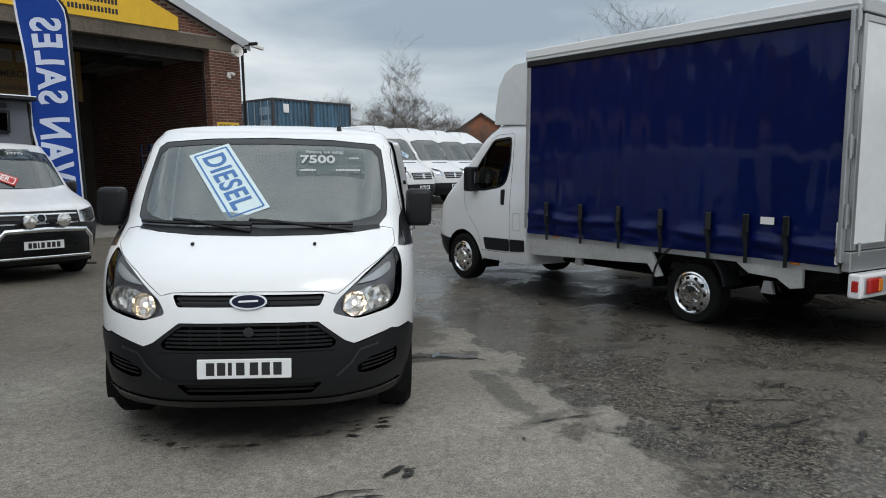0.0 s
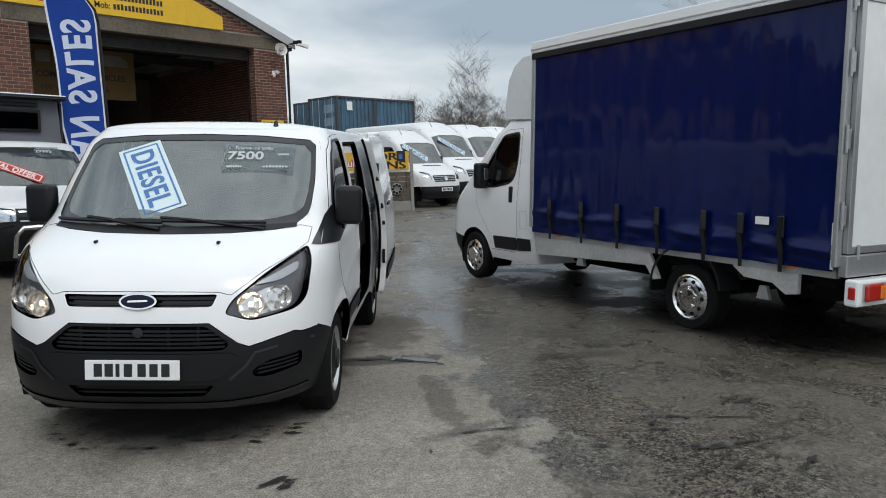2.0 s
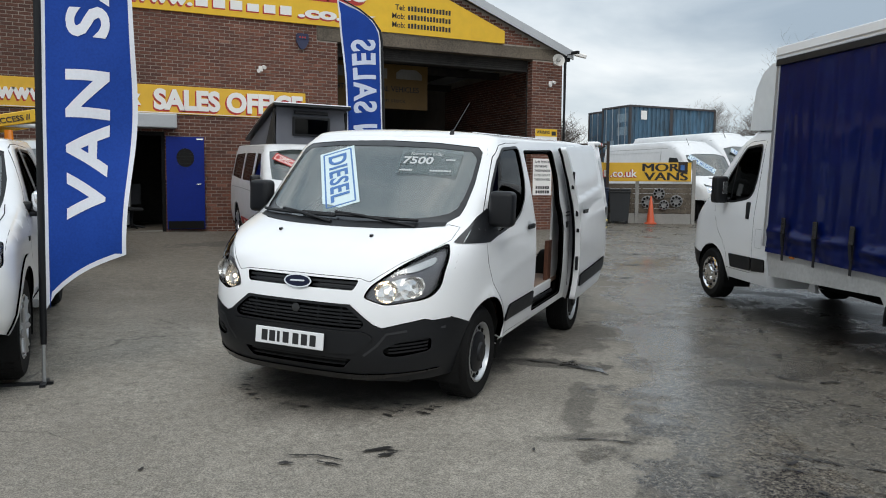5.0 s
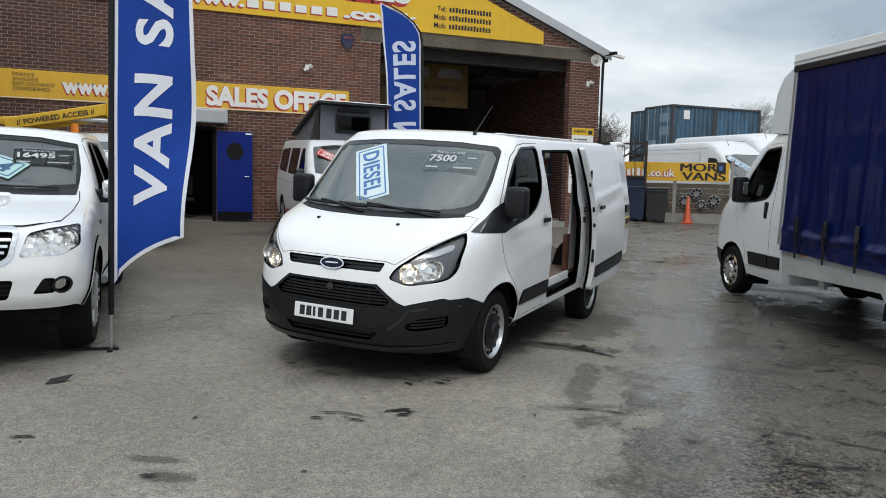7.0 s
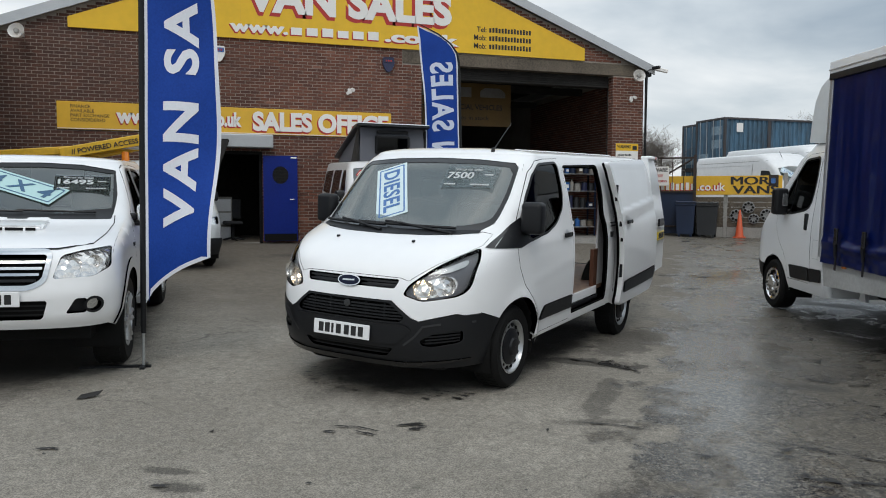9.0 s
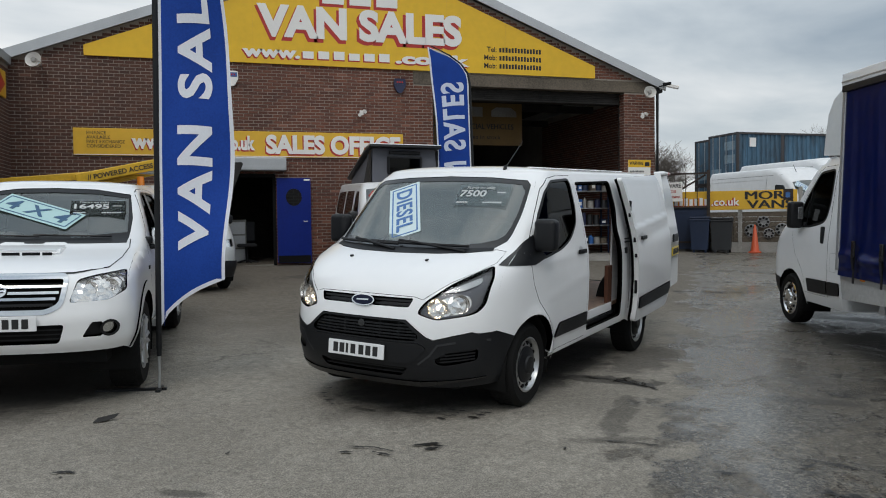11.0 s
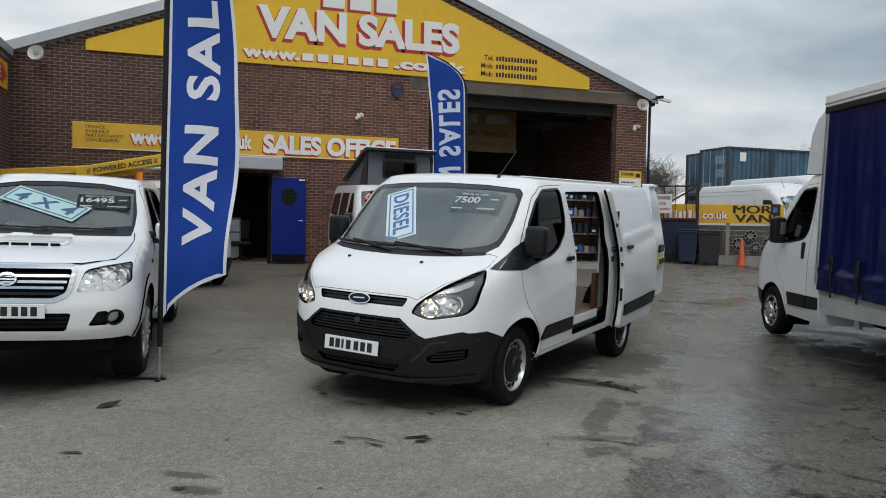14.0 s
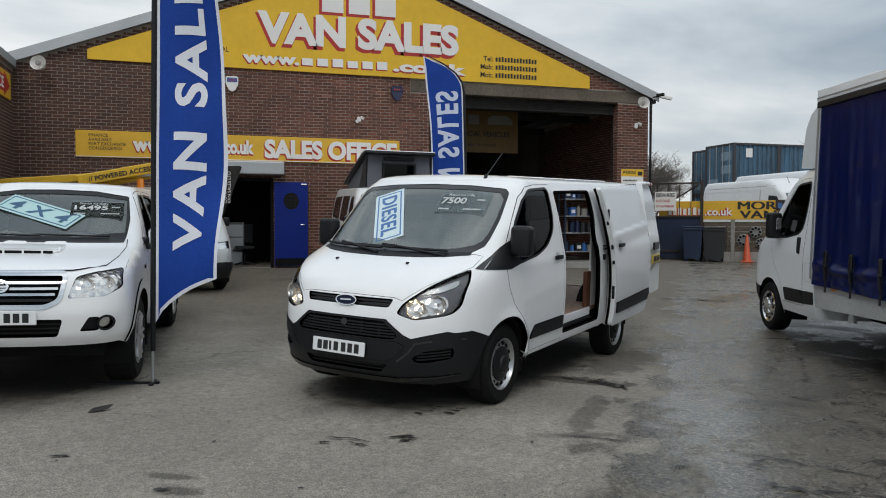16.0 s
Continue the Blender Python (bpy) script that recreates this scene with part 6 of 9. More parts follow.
# ---- pickup ----
def price_sticker(parent, shell, v, z, text, size, extra=True):
    """White price figures inside a windscreen, the maker's small print below as bars."""
    p = Vector(shell.front(v, z))
    e = 0.05
    ax = -(Vector(shell.front(v + e, z)) - Vector(shell.front(v - e, z))).normalized()
    dz = Vector(shell.front(v, z + e)) - Vector(shell.front(v, z - e))
    nz = ax.cross(dz).normalized()
    m = Matrix((ax, nz.cross(ax), nz)).transposed().to_4x4()
    m = parent.matrix_basis @ Matrix.Translation(p + nz * 0.004) @ m
    st = part("price_sticker", box(-size * 3.0, size * 3.4, -size * 1.5, size * 2.1, -0.002, 0.0, 0.0), STICKER)
    st.matrix_basis = m
    words("price", text, size, PRICE_PRINT, st, Matrix.Translation((-size * 2.6, 0, 0.001)), 0.0005, size * (0.8 * len(text)), bold=0.035)
    words("slogan", "Finance me today", size * 0.42, PRICE_PRINT, st, Matrix.Translation((-size * 2.0, size * 1.3, 0.001)), 0.0005, size * 3.4)
    if extra:
        bars("print_bar", size * 1.9, size * 2.9, size * 0.22, 5, PRICE_PRINT, st, Matrix.Translation((0, size * 0.55, 0.001)), 0.0005)
        bars("print_bar", -size * 2.6, -size * 1.2, size * 0.25, 7, PRICE_PRINT, st, Matrix.Translation((0, -size * 1.1, 0.001)), 0.0005)
        bars("print_bar", size * 0.6, size * 2.9, size * 0.25, 8, PRICE_PRINT, st, Matrix.Translation((0, -size * 1.1, 0.001)), 0.0005)
    return tagged(st, "smoky clear price sticker with white figures on a windscreen", "price sticker", "windscreen price stickers")


STICKER = glass("smoky_sticker_film", (0.85, 0.87, 0.88), 1.2, 0.06)


def build_pickup():
    root = thing("pickup_truck", set_on(0.62, 4.6, 0.1126, SLOPE, 87) @ pose(-0.9, -0.07, 0), "white double-cab pickup with chrome grille parked beside a flag", "pickup")
    s = Shell([
        (0.38, 0.12, 0.50, 0.85, 5.2, 3.2), (0.50, 0.03, 0.55, 0.90, 5.2, 3.2), (0.68, 0.0, 0.55, 0.915, 5.2, 3.2), (0.85, 0.03, 0.55, 0.915, 5.2, 3.2),
        (0.98, 0.08, 0.55, 0.91, 5.2, 3.2), (1.04, 0.20, 0.60, 0.90, 5.2, 3.2), (1.10, 0.55, 0.55, 0.885, 5.15, 3.2), (1.16, 0.95, 0.60, 0.87, 4.0, 3.2),
        (1.22, 1.18, 0.50, 0.85, 3.75, 3.2), (1.30, 1.30, 0.42, 0.83, 3.7, 3.2), (1.68, 1.95, 0.30, 0.70, 3.5, 3.2), (1.74, 2.10, 0.30, 0.64, 3.45, 3.2)], rl=0.12)
    C, FV, hub, ra, xa, xb, top = (2.2, 0, 0.9), 0.95, 0.335, 0.455, 0.97, 4.055, 1.71
    hs = [(0.0, 1.215), (0.5, 1.225), (0.86, 1.25), (0.90, 1.40), (0.905, 1.62), (0.5, 1.665), (0.0, 1.675)]
    screen = hs + [(-a, b) for a, b in hs[-2:0:-1]]
    lamp = rounded([(0.53, 0.805), (0.59, 0.975), (0.72, 1.005), (0.94, 1.03), (0.945, 0.88), (0.82, 0.815)], 0.03)
    fog = [(0.85 + 0.055 * math.cos(a) - 0.02, 0.60 + 0.052 * math.sin(a)) for a in np.linspace(0, 2 * math.pi, 20, endpoint=False)]
    fogs = rounded([(0.63, 0.54), (0.70, 0.655), (0.78, 0.655), (0.78, 0.54)], 0.02)
    gr = rounded([(-0.50, 0.985), (0.50, 0.985), (0.46, 0.80), (0.36, 0.755), (-0.36, 0.755), (-0.46, 0.80)], 0.04)
    low = rounded([(-0.50, 0.645), (0.50, 0.645), (0.46, 0.50), (-0.46, 0.50)], 0.03)
    zs = np.linspace(0.42, top, 34)
    skin("front_panel", [(-FV, z) for z in zs] + [(FV, z) for z in zs[::-1]], [inset(screen, -0.004), lamp, mirrored(lamp), fog, mirrored(fog), fogs, mirrored(fogs), gr, low], s.front, 0.05, PAINT, root, rim=0.05, away=C, loops=[1, 2, 3, 4, 5, 6, 7, 8, 9])
    sc = skin("windscreen", screen, [], s.front, 0.07, WINDOW, root, lift=-0.008, away=C)
    skin("screen_border", inset(screen, -0.002), [inset(screen, 0.035)], s.front, 0.05, PLASTIC, sc, lift=-0.004, away=C)
    for p, sg in ((lamp, 1), (mirrored(lamp), -1)):
        hl = skin("headlamp", p, [], s.front, 0.04, REFLECTOR, root, lift=-0.014, away=C)
        skin("lens", p, [], s.front, 0.05, LENS, hl, lift=-0.001, away=C)
        for v, z in ((0.69, 0.91), (0.83, 0.925)):
            q = Vector(s.front(sg * v, z))
            bm = lathe(bmesh.new(), [(0.05, 0.0), (0.04, 0.02), (0.012, 0.04)], 20, Matrix.Translation(q + Vector((0.005, 0, 0))) @ Matrix.Rotation(radians(-90), 4, "Z"))
            part("bowl", bm, REFLECTOR, hl, smooth=60)
    for p in (fog, mirrored(fog)):
        fl = skin("fog_lamp", p, [], s.front, 0.04, CHROME, root, lift=-0.02, away=C)
        skin("fog_ring", inset(p, -0.014), [inset(p, 0.006)], s.front, 0.03, PLASTIC, fl, lift=0.004, away=C)
        skin("fog_lens", inset(p, 0.012), [], s.front, 0.03, LENS, fl, lift=-0.002, away=C)
    for p in (fogs, mirrored(fogs)):
        skin("fog_recess", inset(p, -0.004), [], s.front, 0.05, PLASTIC, root, lift=-0.035, away=C)
    g = skin("grille", inset(gr, -0.01), [], s.front, 0.06, DARK, root, lift=-0.04, away=C)
    skin("grille_surround", inset(gr, -0.032), [inset(gr, 0.006)], s.front, 0.05, CHROME, root, lift=0.006, rim=0.02, away=C)
    for z in (0.80, 0.845, 0.89, 0.935):
        k = 0.40 + 0.08 * (z - 0.78) / 0.16
        skin("grille_bar", [(-k, z - 0.013), (k, z - 0.013), (k, z + 0.007), (-k, z + 0.007)], [], s.front, 0.06, CHROME if z > 0.83 else PLASTIC, g, lift=-0.006, rim=0.02, away=C)
    oval = [(0.075 * math.cos(a), 0.90 + 0.05 * math.sin(a)) for a in np.linspace(0, 2 * math.pi, 28, endpoint=False)]
    skin("badge", oval, [inset(oval, 0.016)], s.front, 0.03, CHROME, g, lift=0.012, rim=0.015, away=C, label="plain chrome oval badge")
    skin("badge_bar", [(-0.07, 0.893), (0.07, 0.893), (0.07, 0.907), (-0.07, 0.907)], [], s.front, 0.03, CHROME, g, lift=0.012, away=C)
    lw = skin("lower_grille", inset(low, -0.01), [], s.front, 0.06, DARK, root, lift=-0.04, away=C)
    for z in (0.535, 0.57, 0.605):
        skin("grille_bar", [(-0.48, z - 0.006), (0.48, z - 0.006), (0.48, z + 0.006), (-0.48, z + 0.006)], [], s.front, 0.06, PLASTIC, lw, lift=-0.012, away=C)
    plate(root, Matrix.Translation((-0.02, -0.02, 0.665)) @ Matrix.Rotation(radians(-90), 4, "Z"), PLATE_WHITE)
    # Bonnet seam and air scoop.
    ribbon("bonnet_seam", [(-0.80, 1.045), (-0.55, 1.018), (0, 1.012), (0.55, 1.018), (0.80, 1.045)], 0.008, s.front, DARK, root)
    for sg in (-1, 1):
        ribbon("bonnet_seam", [(sg * 0.80, 1.045), (sg * 0.86, 1.10), (sg * 0.88, 1.16), (sg * 0.87, 1.22)], 0.008, s.front, DARK, root)
    scoop = prism(bmesh.new(), [(0.70, 1.10), (0.68, 1.155), (0.76, 1.17), (1.15, 1.19), (1.15, 1.14)], -0.28, 0.28)
    bmesh.ops.bevel(scoop, geom=[e for e in scoop.edges], offset=0.02, segments=3, affect="EDGES")
    sp = part("bonnet_scoop", scoop, PAINT, root, smooth=50)
    part("scoop_mouth", box(0.672, 0.69, -0.23, 0.23, 1.118, 1.143, 0.006), DARK, sp)
    for y in (-0.15, 0.0, 0.15):
        part("scoop_rib", box(0.666, 0.685, y - 0.008, y + 0.008, 1.118, 1.143), PAINT, sp)
    for y0, y1 in ((-0.70, 0.05), (-0.02, 0.66)):
        bm = tube(bmesh.new(), [Vector(s.front(y0 + (y1 - y0) * k / 6, 1.235 + 0.012 * k / 6)) + Vector((-0.02, 0, 0.014)) for k in range(7)], 0.009, 6)
        part("wiper", bm, PLASTIC, root)
    skin("scuttle", [(-0.84, 1.19), (0.84, 1.19), (0.86, 1.245), (0, 1.22), (-0.86, 1.245)], [], s.front, 0.06, PLASTIC, root, lift=0.003, away=C)
    d1 = [(1.42, 0.50), (1.36, 0.75), (1.30, 1.0), (1.36, 1.12), (1.52, 1.22), (2.02, 1.64), (2.12, 1.675), (2.38, 1.68), (2.42, 1.2), (2.40, 0.50)]
    w1 = rounded([(1.72, 1.20), (2.07, 1.58), (2.16, 1.625), (2.33, 1.63), (2.36, 1.16), (1.8, 1.14)], 0.03)
    d2 = [(2.42, 0.50), (2.44, 1.2), (2.40, 1.68), (2.9, 1.66), (3.12, 1.60), (3.42, 1.20), (3.42, 0.95), (3.32, 0.70), (3.25, 0.50)]
    w2 = rounded([(2.48, 1.16), (2.45, 1.63), (2.88, 1.61), (3.05, 1.55), (3.28, 1.18)], 0.03)
    for sg, f in ((-1, s.left), (1, s.right)):
        zt = np.linspace(0.42, top, 34)
        out = [(s.nose(FV * s.row(0.42)[2], 0.42), 0.42)] + arc(xa, ra, hub, 4, 176) + [(1.40, 0.42), (3.5, 0.42)] + arc(xb, ra, hub, 4, 176) + [(4.9, 0.42)]
        out += [(s.tail(0.9 * s.row(z)[2], z), z) for z in zt] + [(s.nose(FV * s.row(z)[2], z), z) for z in zt[:0:-1]]
        skin("body_side", out, [inset(d1, -0.005), inset(d2, -0.005)], f, 0.06, PAINT, root, rim=0.03, away=C, loops=[1, 2])
        for d, w in ((d1, w1), (d2, w2)):
            dr = skin("door", d, [w], f, 0.06, PAINT, root, rim=0.02, away=C)
            skin("door_window", w, [], f, 0.07, WINDOW_DARK, dr, lift=-0.01, away=C)
            skin("window_seal", inset(w, -0.02), [inset(w, 0.006)], f, 0.06, PLASTIC, dr, lift=0.003, away=C)
            hx = max(p[0] for p in d) - 0.12 if d is d1 else 3.22
            y = f(hx, 1.02)[1]
            part("door_handle", box(hx - 0.1, hx + 0.06, y - 0.02, y + 0.02, 1.0, 1.035, 0.012, 2), CHROME, dr)
        # Wide wheel-arch lips.
        for x in (xa, xb):
            lip = arc(x, ra + 0.085, hub, 6, 174, 18) + arc(x, ra - 0.005, hub, 174, 6, 18)
            skin("arch_lip", lip, [], f, 0.05, PAINT, root, lift=0.012, rim=0.02, away=C)
            arch_liner(root, x, ra, hub, sg * 0.90, 0.36)
            wheel(root, x, sg * 0.89, 0.385, "alloy", 0.25, 0.235, hub)
        ix = f(1.28, 0.93)[1]
        part("side_repeater", box(1.18, 1.25, ix - 0.008, ix + 0.008, 0.95, 0.985, 0.006), PLASTIC, root)
        part("side_step", cyl(bmesh.new(), (1.45, sg * 0.92, 0.42), (3.4, sg * 0.92, 0.42), 0.035), ALLOY, root)
        mr = mirror_unit(root, 1.52, sg * 0.985, 1.235, 0.12, 0.17, 0.17, CHROME, 0.08)
        part("mirror_base", box(1.52, 1.64, sg * 0.96 - 0.1, sg * 0.96 + 0.1, 1.11, 1.16, 0.02, 3), PLASTIC, mr)
    s.cap("roof", top, 0.045, PAINT, root, pull=0.3)
    zc = np.linspace(0.42, top, 14)
    skin("rear_end", [(-0.9, z) for z in zc] + [(0.9, z) for z in zc[::-1]], [], s.back, 0.1, PAINT, root, away=C)
    part("underbody", box(0.3, 5.0, -0.7, 0.7, 0.3, 0.5), DARK, root)
    part("dashboard", box(1.35, 1.7, -0.72, 0.72, 0.9, 1.17, 0.06, 3), PLASTIC, root)
    for y in (0.38, -0.38):
        seat(root, 1.95, y, 0.75)
    st = lathe(bmesh.new(), [(0.17, 0.0), (0.185, -0.015), (0.2, 0.0), (0.185, 0.015), (0.17, 0.0)], 24, Matrix.Translation((1.80, 0.38, 1.12)) @ Matrix.Rotation(radians(65), 4, "Y") @ Matrix.Rotation(radians(90), 4, "X"))
    part("steering_wheel", st, PLASTIC, root, smooth=50)
    return root, s


PICKUP, PICKUP_SHELL = build_pickup()


# ---- camper van by the wall ----
def build_camper():
    root = thing("camper_van", on_ground(5.8, 11.5, 88) @ Matrix.Scale(1.05, 4) @ pose(-0.91, 0, 0), "white camper van with raised grey pop-top roof and bull bar", "camper van")
    s = Shell([
        (0.25, 0.10, 0.60, 0.88, 4.88, 2.8), (0.45, 0.02, 0.65, 0.93, 4.90, 2.8), (0.65, 0.0, 0.65, 0.95, 4.90, 2.8), (0.88, 0.03, 0.65, 0.95, 4.90, 2.8),
        (1.02, 0.10, 0.65, 0.95, 4.90, 2.8), (1.09, 0.30, 0.60, 0.945, 4.90, 2.8), (1.15, 0.55, 0.55, 0.94, 4.89, 2.8), (1.22, 0.78, 0.50, 0.93, 4.88, 2.8),
        (1.65, 1.25, 0.34, 0.86, 4.84, 2.8), (1.86, 1.50, 0.30, 0.80, 4.80, 2.8)])
    C, FV, hub, ra, xa, xb, top = (2.4, 0, 1.0), 0.93, 0.34, 0.40, 0.91, 3.91, 1.84
    hs = [(0.0, 1.235), (0.5, 1.245), (0.86, 1.285), (0.885, 1.50), (0.90, 1.74), (0.5, 1.79), (0.0, 1.80)]
    screen = hs + [(-a, b) for a, b in hs[-2:0:-1]]
    lamp = rounded([(0.56, 0.80), (0.58, 0.955), (0.90, 1.0), (0.90, 0.83), (0.82, 0.79)], 0.04)
    dark = [(-FV, 0.26), (-FV, 0.66), (-0.58, 0.74), (-0.56, 0.96), (0.56, 0.96), (0.58, 0.74), (FV, 0.66), (FV, 0.26)]
    zs = np.linspace(0.67, top, 30)
    white = [(-FV, 0.67), (-0.575, 0.75), (-0.565, 0.965), (0.565, 0.965), (0.575, 0.75), (FV, 0.67)] + [(FV, z) for z in zs[1:]] + [(-FV, z) for z in zs[:0:-1]]
    skin("front_panel", white, [screen, lamp, mirrored(lamp)], s.front, 0.06, PAINT_OLD, root, rim=0.03, away=C, loops=[1, 2, 3])
    for sg in (-1, 1):
        skin("bumper_corner", [(sg * a, b) for a, b in ((FV, 0.67), (0.575, 0.75), (0.57, 0.80), (0.82, 0.785), (FV, 0.82))], [], s.front, 0.06, PLASTIC, root, lift=0.004, away=C)
    skin("bumper_and_grille", dark, [], s.front, 0.06, PLASTIC, root, lift=0.002, away=C)
    skin("windscreen", screen, [], s.front, 0.08, WINDOW, root, lift=-0.006, away=C)
    for p in (lamp, mirrored(lamp)):
        hl = skin("headlamp", p, [], s.front, 0.05, CHROME, root, lift=-0.03, away=C)
        skin("lens", p, [], s.front, 0.05, LENS, hl, lift=-0.001, away=C)
    for z in (0.50, 0.60, 0.80, 0.86, 0.92):
        skin("grille_bar", [(-0.53, z - 0.009), (0.53, z - 0.009), (0.53, z + 0.009), (-0.53, z + 0.009)], [], s.front, 0.08, CHROME if z in (0.80, 0.92) else PLASTIC_GLOSS, root, lift=0.012, away=C)
    ring = [(0.07 * math.cos(a), 0.87 + 0.062 * math.sin(a)) for a in np.linspace(0, 2 * math.pi, 24, endpoint=False)]
    skin("badge", ring, [inset(ring, 0.014)], s.front, 0.03, CHROME, root, lift=0.02, away=C, label="plain round chrome badge")
    bar = bmesh.new()
    tube(bar, [(-0.06, -0.62, 0.33), (-0.10, -0.60, 0.62), (-0.12, -0.52, 0.72), (-0.12, 0.0, 0.73), (-0.12, 0.52, 0.72), (-0.10, 0.60, 0.62), (-0.06, 0.62, 0.33)], 0.032, 12)
    tube(bar, [(-0.06, -0.62, 0.36), (-0.07, 0, 0.36), (-0.06, 0.62, 0.36)], 0.02, 8)
    part("bull_bar", bar, CHROME, root, smooth=50)
    for y in (-0.22, 0.22):
        sp = part("spot_lamp", lathe(bmesh.new(), [(0.002, 0.07), (0.06, 0.05), (0.088, 0.0), (0.092, -0.02), (0.08, -0.026)], 24, Matrix.Translation((-0.14, y, 0.85)) @ Matrix.Rotation(radians(-90), 4, "Z")), CHROME, root, smooth=50)
        part("spot_glass", lathe(bmesh.new(), [(0.08, -0.024), (0.05, -0.034), (0.002, -0.038)], 24, Matrix.Translation((-0.14, y, 0.85)) @ Matrix.Rotation(radians(-90), 4, "Z")), REFLECTOR, sp, smooth=50)
    plate(root, Matrix.Translation((-0.045, 0.0, 0.52)) @ Matrix.Rotation(radians(-90), 4, "Z"), PLATE_WHITE)
    door = [(1.30, 0.34), (1.29, 0.6), (1.18, 0.8), (1.10, 1.0), (1.14, 1.22), (1.60, 1.74), (1.70, 1.79), (2.10, 1.79), (2.12, 0.34)]
    win = rounded([(1.34, 1.22), (1.70, 1.70), (2.04, 1.71), (2.06, 1.20)], 0.05)
    w2 = rounded([(2.26, 1.20), (2.26, 1.71), (3.30, 1.71), (3.30, 1.20)], 0.07)
    w3 = rounded([(3.45, 1.20), (3.45, 1.71), (4.55, 1.68), (4.60, 1.24)], 0.07)
    for sg, f in ((-1, s.left), (1, s.right)):
        zz = np.linspace(0.67, top, 30)
        out = [(s.nose(FV * s.row(0.67)[2], 0.67), 0.67)] + arc(xa, ra, hub, 50, 186) + [(1.34, 0.29), (3.48, 0.29)] + arc(xb, ra, hub, -5, 185) + [(4.4, 0.29)]
        out += [(s.tail(0.9 * s.row(z)[2], z), z) for z in np.linspace(0.29, top, 24)] + [(s.nose(FV * s.row(z)[2], z), z) for z in zz[:0:-1]]
        skin("body_side", out, [inset(door, -0.005), w2, w3], f, 0.08, PAINT_OLD, root, rim=0.03, away=C, loops=[1, 2, 3])
        dr = skin("front_door", door, [win], f, 0.07, PAINT_OLD, root, rim=0.02, away=C)
        skin("door_window", win, [], f, 0.1, WINDOW_DARK, dr, lift=-0.008, away=C)
        for w in (w2, w3):
            skin("side_window", w, [], f, 0.1, WINDOW_DARK, root, lift=-0.006, away=C)
        y = f(2.0, 1.05)[1]
        part("door_handle", box(1.93, 2.08, y - 0.02, y + 0.02, 1.05, 1.085, 0.01), PLASTIC, dr)
        # A flat grey strip paints the shade along the pressed crease.
        ribbon("side_crease", [(1.2, 1.0), (2.2, 1.03), (3.4, 1.04), (4.6, 1.03)], 0.012, f, ROOFING, root)
        skin("red_stripe", [(1.42, 0.36), (1.42, 0.49), (3.40, 0.49), (3.40, 0.36)], [], f, 0.1, SIGN_RED, root, lift=0.003, away=C, label="red side stripe")
        bars("stripe_bar", 1.8, 3.0, 0.05, 12, SIGN_WHITE, root, Matrix.Translation((0, f(2.4, 0.43)[1] + sg * 0.008, 0.40)) @ Matrix.Rotation(radians(90), 4, "X"), 0.002)
        bso = [(s.nose(FV * s.row(z)[2], z), z) for z in np.linspace(0.665, 0.26, 8)] + [(xa - ra * math.cos(radians(-12)), 0.26)] + arc(xa, ra, hub, -12, 50, 8)[1:]
        skin("bumper_side", bso, [], f, 0.06, PLASTIC, root, lift=0.004, away=C)
        for x in (xa, xb):
            arch_liner(root, x, ra, hub, sg * 0.925, 0.34)
            wheel(root, x, sg * 0.925, 0.34, "sport", 0.22, 0.235)
        mirror_unit(root, 1.28, sg * 1.02, 1.24, 0.12, 0.17, 0.21, PLASTIC_GLOSS, 0.1)
    s.cap("roof", top, 0.06, PAINT_OLD, root)
    zc = np.linspace(0.29, top, 14)
    skin("rear_end", [(-0.9, z) for z in zc] + [(0.9, z) for z in zc[::-1]], [], s.back, 0.1, PAINT_OLD, root, away=C)
    part("underbody", box(0.3, 4.7, -0.7, 0.7, 0.2, 0.4), DARK, root)
    part("dashboard", box(0.8, 1.2, -0.8, 0.8, 0.85, 1.2, 0.06), PLASTIC, root)
    for y in (-0.42, 0.42):
        seat(root, 1.55, y, 0.75)
    part("rear_seats", box(3.0, 3.2, -0.75, 0.75, 0.7, 1.4, 0.05), SEAT, root)
    # Pop-top: a canvas wedge under a tilted lid.
    x0, x1, hw, z0 = 1.62, 4.45, 0.62, 1.88
    zf, zr = 2.53, 1.97
    cv = bmesh.new()
    ring_lo = [(x0, -hw), (x0, hw), (x1, hw), (x1, -hw)]
    lo = [cv.verts.new((x, y, z0)) for x, y in ring_lo]
    hi = [cv.verts.new((x + (0.06 if x == x0 else 0), y * 0.97, zf if x == x0 else zr)) for x, y in ring_lo]
    for i in range(4):
        cv.faces.new((lo[i], lo[(i + 1) % 4], hi[(i + 1) % 4], hi[i]))
    bmesh.ops.subdivide_edges(cv, edges=cv.edges[:], cuts=10, use_grid_fill=True)
    for v in cv.verts:
        t = max(0, min(1, (v.co.z - z0) / 0.8))
        v.co.x += 0.02 * noise.noise((v.co.y * 3, v.co.z * 3, 1)) if v.co.x < 1.8 else 0
        v.co.y += 0.02 * noise.noise((v.co.x * 3, v.co.z * 3, 2))
    part("pop_top_canvas", cv, GREY_CANVAS, root, "grey canvas sides of the raised roof", smooth=60)
    lid = prism(bmesh.new(), [(x0 - 0.16, zf + 0.0), (x0 - 0.10, zf + 0.055), (x0 + 0.3, zf + 0.02), (x1 + 0.12, zr + 0.06), (x1 + 0.14, zr), (x0 + 0.3, zf - 0.03)], -0.69, 0.69)
    bmesh.ops.bevel(lid, geom=lid.edges[:], offset=0.015, segments=2, affect="EDGES")
    pl = part("pop_top_lid", lid, PLASTIC, root, "dark-edged tilted roof lid", smooth=40)
